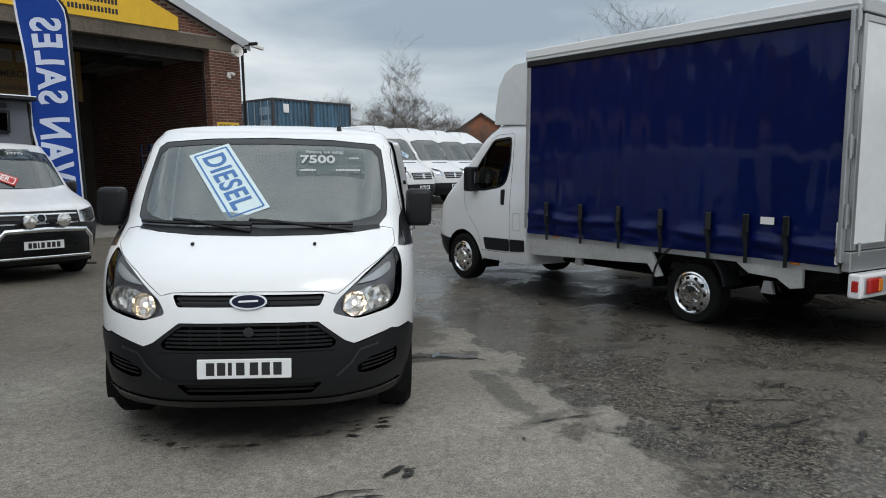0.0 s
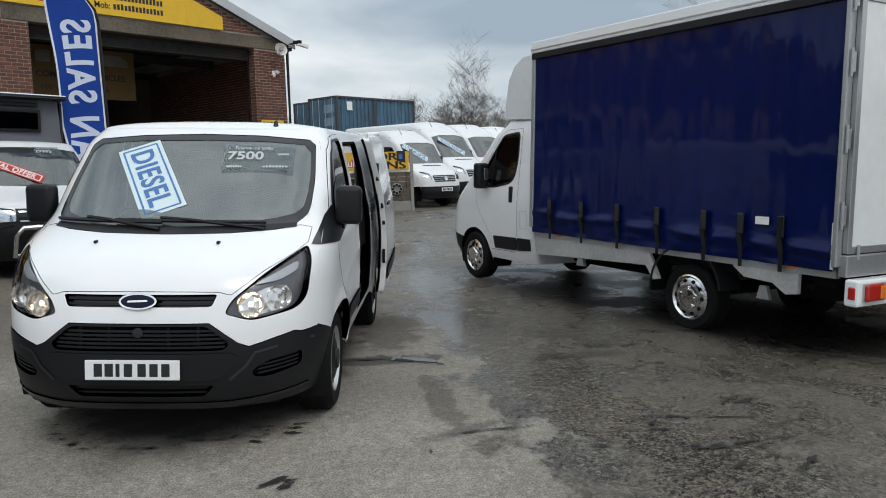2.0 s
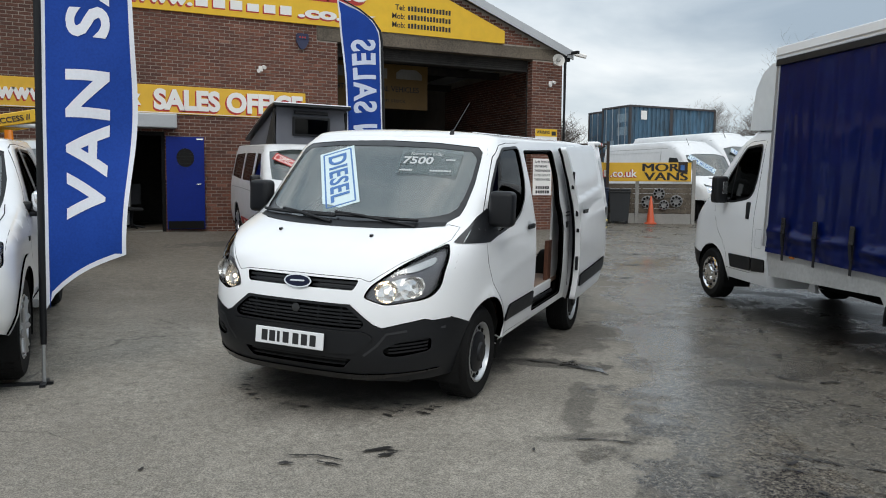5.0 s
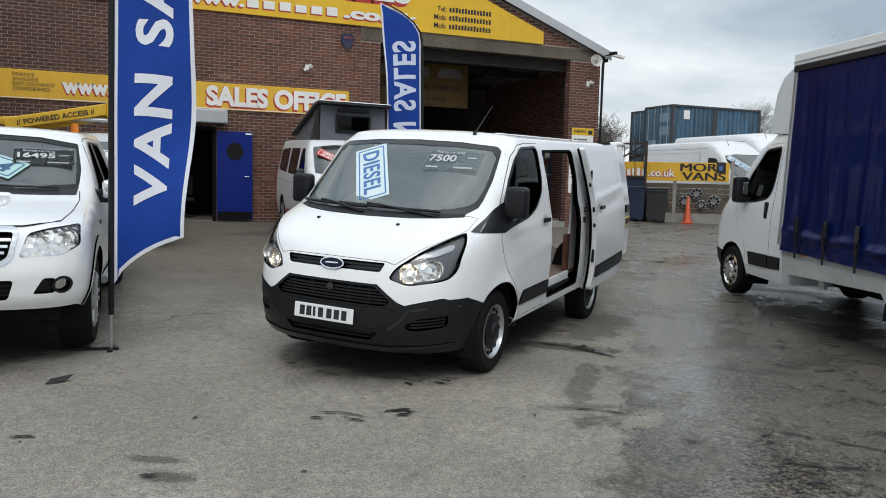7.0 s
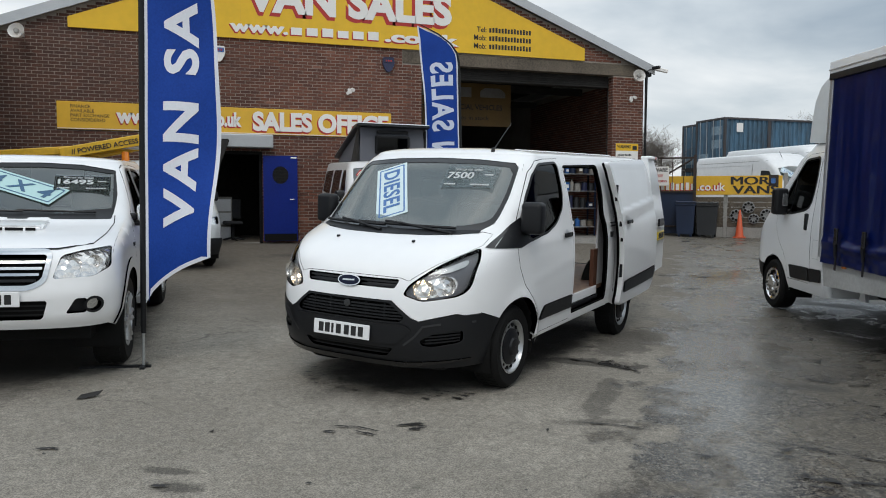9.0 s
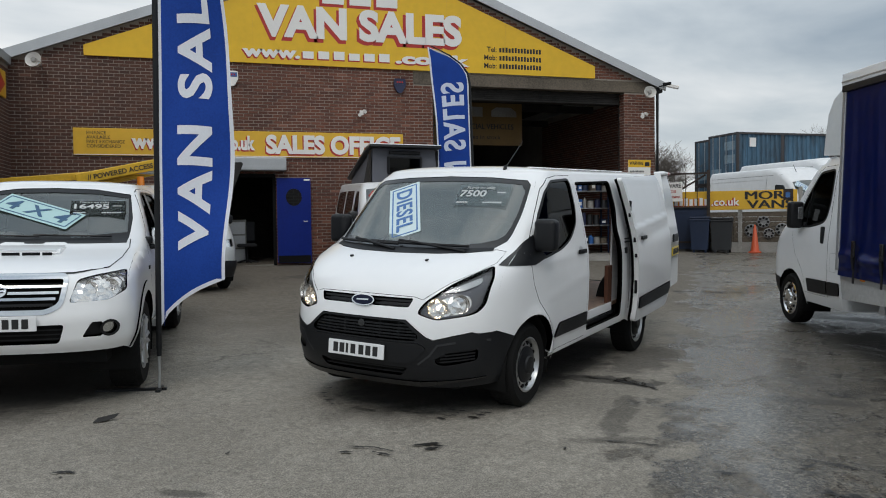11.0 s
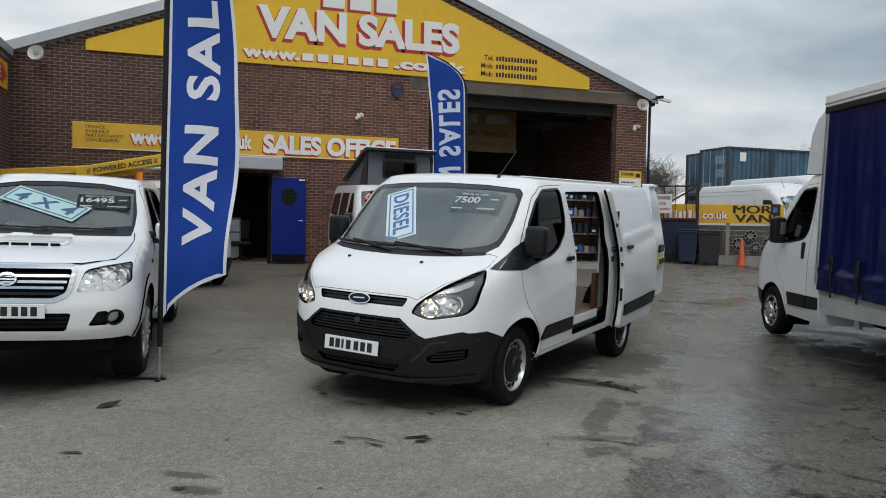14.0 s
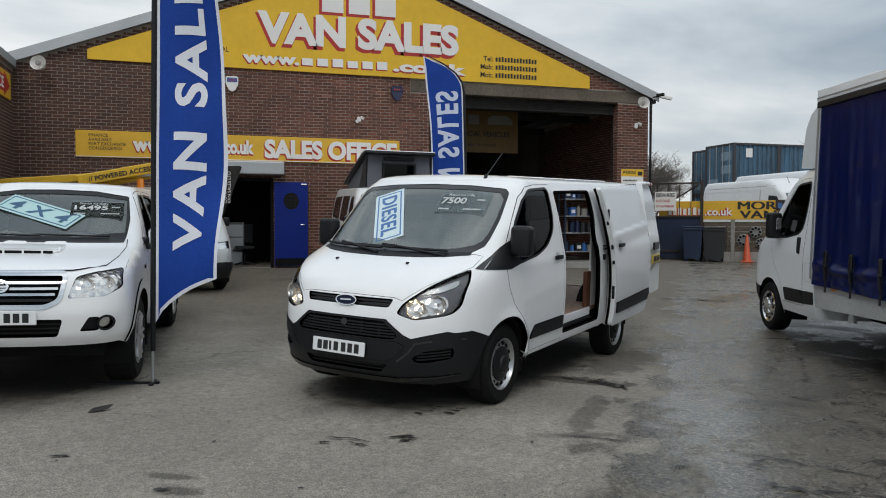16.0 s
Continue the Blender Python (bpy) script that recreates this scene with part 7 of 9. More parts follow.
    part("lid_skin", prism(bmesh.new(), [(x0 - 0.12, zf + 0.052), (x0 - 0.09, zf + 0.068), (x0 + 0.3, zf + 0.036), (x1 + 0.1, zr + 0.075), (x1 + 0.1, zr + 0.055), (x0 + 0.3, zf + 0.012)], -0.68, 0.68), PAINT_OLD, pl)
    wn = part("canvas_window", box(x0 - 0.035, x0 + 0.05, -0.33, 0.33, 2.03, 2.37, 0.02), PLASTIC, root)
    part("clear_panel", box(x0 - 0.045, x0 - 0.03, -0.29, 0.29, 2.07, 2.33, 0.01), WINDOW_DARK, wn)
    part("vent_strip", box(x0 - 0.01, x0 + 0.06, -0.30, 0.30, 2.41, 2.47, 0.015), PLASTIC, root)
    for sg in (-1, 1):
        part("canvas_flap", prism(bmesh.new(), [(x0 + 0.02, z0), (x0 + 0.75, z0), (x0 + 0.05, zf - 0.04)], sg * 0.63, sg * 0.66), DARK_SHEET, root)
    return root, s


CAMPER, CAMPER_SHELL = build_camper()


# ---- small cherry-picker van ----
def build_lift_van():
    root = thing("cherry_picker_van", on_ground(1.8, 11.55, 108) @ pose(-0.6, 0, 0), "small silver van that carries a yellow cherry-picker boom", "van")
    s = Shell([
        (0.25, 0.05, 0.40, 0.64, 3.4, 3.2), (0.45, 0.0, 0.40, 0.69, 3.4, 3.2), (0.75, 0.03, 0.40, 0.70, 3.4, 3.2), (0.95, 0.12, 0.40, 0.70, 3.4, 3.2),
        (1.10, 0.28, 0.40, 0.70, 3.4, 3.2), (1.20, 0.38, 0.36, 0.69, 3.4, 3.2), (1.72, 0.85, 0.26, 0.60, 3.35, 3.2), (1.86, 1.0, 0.24, 0.55, 3.3, 3.2)], rl=0.1)
    C, FV, hub, ra, xa, xb, top = (1.7, 0, 0.9), 0.92, 0.27, 0.33, 0.68, 2.5, 1.82
    hs = [(0.0, 1.23), (0.84, 1.25), (0.87, 1.70), (0.0, 1.74)]
    screen = rounded([(-0.84, 1.23), (0.84, 1.23), (0.87, 1.72), (-0.87, 1.72)], 0.05)
    lamp = rounded([(0.52, 0.78), (0.54, 0.90), (0.86, 0.92), (0.86, 0.79)], 0.03)
    zs = np.linspace(0.55, top, 24)
    skin("front_panel", [(-FV, z) for z in zs] + [(FV, z) for z in zs[::-1]], [screen, lamp, mirrored(lamp)], s.front, 0.07, SILVER_PAINT, root, rim=0.03, away=C, loops=[1, 2, 3])
    zb = np.linspace(0.27, 0.545, 6)
    skin("bumper", [(-FV, z) for z in zb] + [(FV, z) for z in zb[::-1]], [], s.front, 0.07, PLASTIC, root, lift=0.03, away=C)
    skin("grille", rounded([(-0.46, 0.68), (0.46, 0.68), (0.50, 0.84), (-0.50, 0.84)], 0.03), [], s.front, 0.07, PLASTIC, root, lift=0.004, away=C)
    skin("windscreen", screen, [], s.front, 0.1, WINDOW, root, lift=-0.006, away=C)
    for p in (lamp, mirrored(lamp)):
        hl = skin("headlamp", p, [], s.front, 0.05, CHROME, root, lift=-0.02, away=C)
        skin("lens", p, [], s.front, 0.05, LENS, hl, lift=-0.001, away=C)
    plate(root, Matrix.Translation((-0.03, 0.0, 0.58)) @ Matrix.Rotation(radians(-90), 4, "Z"), PLATE_WHITE)
    door = [(1.05, 0.35), (0.98, 0.7), (0.72, 1.0), (0.70, 1.2), (1.15, 1.72), (1.85, 1.74), (1.85, 0.35)]
    win = rounded([(0.92, 1.2), (1.22, 1.62), (1.78, 1.64), (1.78, 1.2)], 0.05)
    for sg, f in ((-1, s.left), (1, s.right)):
        zz = np.linspace(0.55, top, 24)
        out = [(s.nose(FV * s.row(0.55)[2], 0.55), 0.55)] + arc(xa, ra, hub, 58, 184) + [(1.03, 0.26), (2.15, 0.26)] + arc(xb, ra, hub, -2, 182) + [(3.1, 0.26)]
        out += [(s.tail(0.9 * s.row(z)[2], z), z) for z in np.linspace(0.26, top, 20)] + [(s.nose(FV * s.row(z)[2], z), z) for z in zz[:0:-1]]
        skin("body_side", out, [win], f, 0.09, SILVER_PAINT, root, rim=0.03, away=C, loops=[1])
        skin("door_window", win, [], f, 0.1, WINDOW_DARK, root, lift=-0.006, away=C)
        for x in (xa, xb):
            arch_liner(root, x, ra, hub, sg * 0.68, 0.28)
            wheel(root, x, sg * 0.675, 0.27, "steel", 0.15, 0.165)
        mirror_unit(root, 0.92, sg * 0.80, 1.24, 0.08, 0.13, 0.17, PLASTIC, 0.08)
    s.cap("roof", top, 0.05, SILVER_PAINT, root)
    zc = np.linspace(0.26, top, 10)
    skin("rear_end", [(-0.9, z) for z in zc] + [(0.9, z) for z in zc[::-1]], [], s.back, 0.15, SILVER_PAINT, root, away=C)
    for y in (-0.2, 0.35):
        part("wiper", tube(bmesh.new(), [Vector(s.front(y - 0.25 + 0.08 * k, 1.26 + 0.012 * k)) + Vector((-0.02, 0, 0.01)) for k in range(6)], 0.008, 6), PLASTIC, root)
    # Boom: turntable on the roof, a folded pair of arms that run out over the pickup.
    boom = new("boom")
    boom.parent = root
    inv = root.matrix_basis.inverted()
    boom.matrix_basis = inv
    tagged(boom, "yellow hydraulic boom with black lettering")
    part("turntable", cyl(bmesh.new(), (1.75, 12.6, 2.15), (1.75, 12.6, 2.55), 0.22, seg=20), CRANE_YELLOW, boom)
    part("knuckle", box(1.45, 2.0, 12.45, 12.75, 2.45, 2.75, 0.05), CRANE_YELLOW, boom)
    part("boom_ram", tube(bmesh.new(), [(1.7, 12.6, 2.42), (0.4, 12.6, 2.44)], 0.045, 10), ALLOY, boom)

    def arm(a, b, h):
        bm = bmesh.new()
        a, b = Vector(a), Vector(b)
        q = (b - a).to_track_quat("X", "Z").to_matrix().to_4x4()
        return bbox(bm, 0, (b - a).length, -0.08, 0.08, -h / 2, h / 2, 0.015, 2, Matrix.Translation(a) @ q)

    up = part("upper_arm", arm((1.75, 12.6, 2.68), (-0.15, 12.6, 2.28), 0.2), CRANE_YELLOW, boom)
    a, b = Vector((1.75, 12.6, 2.68)), Vector((-0.15, 12.6, 2.28))
    ang = math.atan2(a.z - b.z, a.x - b.x)
    m = Matrix.Translation((0.05, 12.51, 2.27)) @ Matrix.Rotation(-ang, 4, "Y") @ Matrix.Rotation(radians(90), 4, "X")
    words("arm_lettering", "// POWERED ACCESS //", 0.085, INK, up, m, 0.002, 1.25, bold=0.03)
    part("lower_arm", arm((1.6, 12.72, 2.50), (-1.8, 12.72, 2.20), 0.14), CRANE_YELLOW, boom)
    part("far_arm", arm((1.2, 12.85, 2.44), (0.1, 12.85, 2.20), 0.1), CRANE_YELLOW, boom)
    part("beacon", cyl(bmesh.new(), (0.95, 12.4, 2.15), (0.95, 12.4, 2.33), 0.07, 0.06, 16), AMBER, boom)
    part("arm_rest", box(0.88, 1.02, 12.35, 12.75, 1.95, 2.16, 0.02), DARK, boom)
    return root, s


LIFT, LIFT_SHELL = build_lift_van()


# ---- row of large vans behind the fence ----
def build_large_van():
    root = thing("large_van", on_ground(22.8, 18.3, 85) @ Matrix.Diagonal((1.14, 1.06, 1.2, 1)), "large white high-roof van with black bumper and sale board", "van", "row of large white vans")
    s = Shell([
        (0.28, 0.10, 0.60, 0.93, 6.3, 2.8), (0.50, 0.0, 0.60, 0.98, 6.3, 2.8), (0.85, 0.02, 0.60, 1.0, 6.3, 2.8), (1.05, 0.10, 0.60, 1.0, 6.3, 2.8),
        (1.18, 0.38, 0.55, 1.0, 6.3, 2.8), (1.30, 0.68, 0.50, 0.99, 6.3, 2.8), (1.38, 0.80, 0.48, 0.98, 6.3, 2.8), (2.00, 1.30, 0.34, 0.93, 6.25, 2.8), (2.35, 1.85, 0.5, 0.88, 6.2, 2.8), (2.46, 2.1, 0.6, 0.82, 6.15, 2.8)])
    C, FV, hub, ra, xa, xb, top = (3.0, 0, 1.2), 0.93, 0.35, 0.43, 1.0, 4.65, 2.42
    screen = rounded([(-0.85, 1.38), (0.85, 1.38), (0.89, 2.0), (0.5, 2.06), (-0.5, 2.06), (-0.89, 2.0)], 0.04)
    lamp = rounded([(0.58, 0.86), (0.64, 1.06), (0.86, 1.14), (0.88, 0.88)], 0.04)
    zs = np.linspace(0.66, top, 24)
    skin("front_panel", [(-FV, z) for z in zs] + [(FV, z) for z in zs[::-1]], [screen, lamp, mirrored(lamp)], s.front, 0.1, PAINT_OLD, root, rim=0.03, away=C, loops=[1, 2, 3])
    zb = np.linspace(0.29, 0.655, 6)
    skin("bumper", [(-FV, z) for z in zb] + [(FV, z) for z in zb[::-1]], [], s.front, 0.1, PLASTIC, root, lift=0.02, away=C)
    gr = skin("grille", rounded([(-0.5, 0.80), (0.5, 0.80), (0.54, 1.0), (-0.54, 1.0)], 0.03), [], s.front, 0.1, PLASTIC, root, lift=0.006, away=C)
    for z in (0.85, 0.91, 0.96):
        skin("grille_bar", [(-0.5, z - 0.01), (0.5, z - 0.01), (0.5, z + 0.008), (-0.5, z + 0.008)], [], s.front, 0.1, ALLOY, gr, lift=0.012, away=C)
    ring = [(0.075 * math.cos(a), 0.90 + 0.075 * math.sin(a)) for a in np.linspace(0, 2 * math.pi, 20, endpoint=False)]
    skin("badge", ring, [], s.front, 0.05, CHROME, gr, lift=0.03, away=C)
    skin("bonnet_vent", [(-0.45, 1.30), (0.45, 1.30), (0.45, 1.325), (-0.45, 1.325)], [], s.front, 0.1, PLASTIC, root, lift=0.004, away=C)
    skin("windscreen", screen, [], s.front, 0.15, WINDOW, root, lift=-0.006, away=C)
    for p in (lamp, mirrored(lamp)):
        hl = skin("headlamp", p, [], s.front, 0.07, CHROME, root, lift=-0.02, away=C)
        skin("lens", p, [], s.front, 0.07, LENS, hl, lift=-0.001, away=C)
    plate(root, Matrix.Translation((-0.04, 0.0, 0.56)) @ Matrix.Rotation(radians(-90), 4, "Z"), PLATE_WHITE)
    win = rounded([(1.35, 1.40), (1.70, 1.92), (2.15, 1.95), (2.15, 1.36)], 0.06)
    press = rounded([(2.6, 1.30), (2.6, 2.15), (6.0, 2.15), (6.0, 1.30)], 0.06)
    for sg, f in ((-1, s.left), (1, s.right)):
        zz = np.linspace(0.66, top, 24)
        out = [(s.nose(FV * s.row(0.66)[2], 0.66), 0.66)] + arc(xa, ra, hub, 46, 186) + [(1.46, 0.30), (4.2, 0.30)] + arc(xb, ra, hub, -6, 186) + [(5.9, 0.30)]
        out += [(s.tail(0.9 * s.row(z)[2], z), z) for z in np.linspace(0.30, top, 20)] + [(s.nose(FV * s.row(z)[2], z), z) for z in zz[:0:-1]]
        skin("body_side", out, [win], f, 0.12, PAINT_OLD, root, rim=0.03, away=C, loops=[1])
        skin("door_window", win, [], f, 0.15, WINDOW_DARK, root, lift=-0.006, away=C)
        skin("panel_pressing", press, [inset(press, 0.03)], f, 0.12, PAINT_OLD, root, lift=0.01, rim=0.01, away=C)
        ribbon("roof_seam", [(1.9 + 0.4 * k, 2.24) for k in range(11)], 0.015, f, ROOFING, root)
        skin("side_moulding", [(1.5, 0.62), (4.15, 0.62), (4.15, 0.74), (1.5, 0.74)], [], f, 0.15, PLASTIC, root, lift=0.015, rim=0.02, away=C)
        for x in (xa, xb):
            arch_liner(root, x, ra, hub, sg * 0.96, 0.34)
            wheel(root, x, sg * 0.96, 0.35, "steel", 0.21, 0.21)
        mirror_unit(root, 1.45, sg * 1.15, 1.45, 0.14, 0.2, 0.34, PLASTIC, 0.12)
    s.cap("roof", top, 0.08, PAINT_OLD, root)
    zc = np.linspace(0.30, top, 10)
    skin("rear_end", [(-0.9, z) for z in zc] + [(0.9, z) for z in zc[::-1]], [], s.back, 0.2, PAINT_OLD, root, away=C)
    part("dashboard", box(0.95, 1.4, -0.85, 0.85, 0.95, 1.34, 0.06), PLASTIC, root)
    for y in (-0.45, 0.45):
        seat(root, 1.75, y, 0.85)
    part("aerial", cyl(bmesh.new(), (1.75, 0.35, 2.2), (2.0, 0.35, 2.55), 0.012, 0.006, 6), PLASTIC, root)
    return root, s


LARGE, LARGE_SHELL = build_large_van()
ROW = [LARGE]
for x, y in ((25.5, 18.9), (28.3, 19.3), (31.1, 19.8), (33.9, 20.3)):
    ROW.append(copy_thing(LARGE, on_ground(x, y, 85) @ Matrix.Diagonal((1.14, 1.06, 1.15, 1))))


def build_box_body():
    """A white box body that rises behind the row."""
    root = thing("box_truck", on_ground(33.5, 29.0, 100), "plain white box-bodied truck behind the van row", "truck")
    part("box_body", box(0.4, 5.0, -1.05, 1.05, 0.9, 3.3, 0.04), CREAM, root)
    part("cab", box(-1.4, 0.35, -0.98, 0.98, 0.4, 2.2, 0.2, 4), PAINT_OLD, root, smooth=40)
    bm = bmesh.new()
    for z in (0.92, 3.26):
        for y in (-1.06, 1.06):
            bbox(bm, 0.38, 5.02, y - 0.02, y + 0.02, z - 0.04, z + 0.04)
    part("edge_rail", bm, ALLOY, root)
    for sg in (-1, 1):
        for x in (-0.7, 3.6):
            wheel(root, x, sg * 0.95, 0.35, "steel", 0.2, 0.2)
    part("chassis", box(-1.0, 4.9, -0.45, 0.45, 0.35, 0.88), DARK, root)


build_box_body()

# Sale boards and prices inside the windscreens.
b = windscreen_board(VAN, VAN_SHELL, "sale_board", 0.275, 1.535, 0.74, 0.285, -61, "DIESEL", BOARD_BLUE, BOARD_BLUE, BOARD)
tagged(b, "pale board with blue DIESEL lettering behind a van windscreen", "sale board", "windscreen sale boards")
b = windscreen_board(PICKUP, PICKUP_SHELL, "sale_board", 0.12, 1.46, 0.80, 0.28, -28, "4 X 4", BOARD_TEAL, BOARD_TEAL, TEAL_BOARD)
tagged(b, "pale board with blue lettering behind the pickup windscreen", "sale board", "windscreen sale boards")
b = windscreen_board(CAMPER, CAMPER_SHELL, "sale_board", 0.35, 1.50, 0.95, 0.18, -32, "SPECIAL OFFER", SIGN_WHITE, SIGN_WHITE, SIGN_RED)
tagged(b, "red board with white lettering behind the camper windscreen", "sale board", "windscreen sale boards")
b = windscreen_board(LIFT, LIFT_SHELL, "sale_board", 0.0, 1.42, 0.85, 0.2, -18, "CHERRY PICKER", SIGN_BLUE, INK, SIGN_WHITE)
tagged(b, "white board with black lettering behind a small windscreen", "sale board", "windscreen sale boards")
b = windscreen_board(ROW[0], LARGE_SHELL, "sale_board", 0.42, 1.74, 1.0, 0.24, -38, "LOW MILEAGE", SIGN_BLUE, SIGN_BLUE, BOARD)
tagged(b, "pale board with blue lettering behind a tall windscreen", "sale board", "windscreen sale boards")
b = windscreen_board(ROW[1], LARGE_SHELL, "sale_board", 0.2, 1.72, 1.1, 0.2, -36, "HIGH ROOF", SIGN_BLUE, SIGN_BLUE, BOARD)
tagged(b, "pale slanting board behind a tall van windscreen", "sale board", "windscreen sale boards")
price_sticker(VAN, VAN_SHELL, -0.46, 1.665, "7500", 0.075)
price_sticker(PICKUP, PICKUP_SHELL, -0.52, 1.485, "16495", 0.075)
price_sticker(CAMPER, CAMPER_SHELL, -0.35, 1.72, "29995", 0.06, False)


# ---- signs on the building ----
def face(x, z, out=0.03):
    """The pose of lettering on the gable wall: x to the right, y up, towards the yard."""
    return pose(x, WALL_Y - out, z, 90, 0, 0)


def shadowed(parent, text, x, z, size, width, out, front, back, drop):
    """Raised letters with a red block shadow behind and below."""
    words("letter_shadow", text, size, back, parent, face(x - drop * 0.8, z - drop, out - 0.004), 0.003, width, bold=0.095)
    words("letters", text, size, front, parent, face(x, z, out + 0.004), 0.004, width, bold=0.07)


def block_letters(parent, x, z, size, width, count, out, drop, narrow=0.74):
    """White blocks with red shadows where a trading name stands."""
    bars("name_shadow", x - drop, x - drop + width, size, count, SIGN_RED, parent, face(0, z - drop, out - 0.003), 0.002, narrow + 0.08)
    for i in range(count):
        a = x + i * width / count
        part("name_block", box(a, a + narrow * width / count, -0.002, 0.002, 0, size * (0.85 + 0.075 * ((i * 7) % 3)), 0.0), SIGN_WHITE, parent, m=face(0, z, out + 0.004) @ Matrix.Rotation(radians(-90), 4, "X"))


def build_signs():
    sg = part("gable_sign", prism(bmesh.new(), [(-0.47, 5.24), (12.18, 5.24), (12.18, 5.56), (6.02, 7.94), (-0.47, 5.47)], WALL_Y - 0.06, WALL_Y - 0.005), YELLOW)
    tagged(sg, "large yellow gable sign with white and red lettering", "sign")
    shadowed(sg, "VAN SALES", 3.30, 5.93, 0.68, 5.1, 0.065, SIGN_WHITE, SIGN_RED, 0.07)
    block_letters(sg, 4.85, 6.74, 0.62, 2.0, 3, 0.065, 0.07, 0.8)
    shadowed(sg, "www.", 2.95, 5.40, 0.24, 1.35, 0.065, SIGN_WHITE, SIGN_RED, 0.03)
    block_letters(sg, 4.36, 5.40, 0.2, 2.25, 6, 0.065, 0.03, 0.7)
    shadowed(sg, ".co.uk", 6.65, 5.40, 0.24, 1.95, 0.065, SIGN_WHITE, SIGN_RED, 0.03)
    words("small_lettering", "BUYERS & SELLERS\nOF ALL MAKES OF\nLIGHT COMMERCIAL\nVEHICLES", 0.115, INK, sg, face(1.28, 5.92, 0.064), 0.002, 1.35)
    for z, k in ((5.83, "Tel:"), (5.62, "Mob:"), (5.41, "Mob:")):
        words("small_lettering", k, 0.13, INK, sg, face(9.0 if k == "Mob:" else 9.08, z - 0.03, 0.064), 0.002, 0.34 if k == "Mob:" else 0.26, bold=0.02)
        bars("number_bar", 9.42, 10.62, 0.13, 14, INK, sg, face(0, z - 0.03, 0.064), 0.002, 0.66)
    for x in (1.6, 3.2, 4.8, 6.4, 8.0, 9.6, 11.2):
        h = 7.94 - abs(x - 6.02) * 0.386
        part("panel_joint", box(x, x + 0.006, WALL_Y - 0.0625, WALL_Y - 0.06, 5.25, h - 0.02), AMBER_SIGN, sg)
    so = part("office_sign", box(-0.74, 6.82, WALL_Y - 0.05, WALL_Y - 0.004, 3.015, 3.63, 0.008, 1), AMBER_SIGN)
    tagged(so, "long orange-yellow sales office sign over the door", "sign")
    part("sign_edge", box(-0.74, 6.82, WALL_Y - 0.056, WALL_Y - 0.05, 3.03, 3.045), SIGN_WHITE, so)
    words("small_lettering", "FINANCE\nAVAILABLE\nPART EXCHANGE\nCONSIDIDERED", 0.072, INK, so, face(-0.47, 3.49, 0.054), 0.0015, 0.8)
    shadowed(so, "www.", 0.47, 3.20, 0.30, 0.98, 0.055, SIGN_WHITE, SIGN_RED, 0.025)
    block_letters(so, 1.50, 3.22, 0.23, 0.92, 6, 0.055, 0.025, 0.7)
    shadowed(so, ".co.uk", 2.45, 3.20, 0.30, 0.75, 0.055, SIGN_WHITE, SIGN_RED, 0.025)
    shadowed(so, "SALES OFFICE", 3.45, 3.13, 0.40, 3.3, 0.055, SIGN_WHITE, SIGN_RED, 0.03)
    ws = part("wing_sign", box(EAVE_L + 0.005, EAVE_L + 0.05, 12.6, 15.75, 4.17, 4.74, 0.008, 1), AMBER_SIGN)
    tagged(ws, "orange-yellow arrow sign on the side wing", "sign")
    ar = prism(bmesh.new(), [(12.7, 4.28), (15.2, 4.28), (15.2, 4.20), (15.66, 4.455), (15.2, 4.71), (15.2, 4.63), (12.7, 4.63)], EAVE_L + 0.05, EAVE_L + 0.055, "x")
    part("red_arrow", ar, SIGN_RED, ws)
    words("lettering", "SALES OFFICE", 0.22, SIGN_WHITE, ws, Matrix.Translation((EAVE_L + 0.058, 12.85, 4.35)) @ Matrix.Rotation(radians(90), 4, "Z") @ Matrix.Rotation(radians(90), 4, "X"), 0.002, 2.3, bold=0.03)
    # The board that hangs inside the workshop, its dimness painted into the colours.
    hb = part("hanging_board", box(7.95, 11.3, 19.11, 19.165, 3.7, 4.97, 0.008, 1), DIMMED_SIGN)
    tagged(hb, "yellow board that hangs inside the dark workshop", "sign")
    m = lambda x, z: pose(2.2 + (x - 2.2) * 1.046, 19.1, 1.47 + (z - 1.47) * 1.046, 90, 0, 0)
    for k in range(4):
        part("name_block", box(8.35 + 0.44 * k, 8.7 + 0.44 * k, 19.095, 19.11, 4.55, 4.84), CONCRETE, hb)
    words("lettering", "LIGHT COMMERCIAL VEHICLES", 0.15, INK, hb, m(7.9, 4.07), 0.002, 2.85, bold=0.02)
    words("lettering", "100 vehicles in stock", 0.12, INK, hb, m(8.6, 3.78), 0.002, 1.7)
    vanpic = prism(bmesh.new(), rounded([(10.3, 4.56), (10.3, 4.74), (10.45, 4.84), (10.93, 4.84), (11.1, 4.72), (11.12, 4.56)], 0.04), 19.095, 19.11)
    part("van_picture", vanpic, CONCRETE, hb)
    # Camera warning sign on the pier.
    wn = part("warning_sign", box(13.2, 13.9, WALL_Y - 0.03, WALL_Y - 0.012, 2.52, 3.06, 0.004, 1), SIGN_WHITE)
    tagged(wn, "white and yellow camera warning sign on the brick pier", "sign")
    part("yellow_head", box(13.2, 13.9, WALL_Y - 0.034, WALL_Y - 0.03, 2.86, 3.06), YELLOW, wn)
    words("lettering", "WARNING", 0.085, INK, wn, face(13.24, 2.93, 0.036), 0.001, 0.42, bold=0.04)
    part("camera_mark", box(13.72, 13.86, WALL_Y - 0.037, WALL_Y - 0.034, 2.89, 3.0, 0.004, 1), INK, wn)
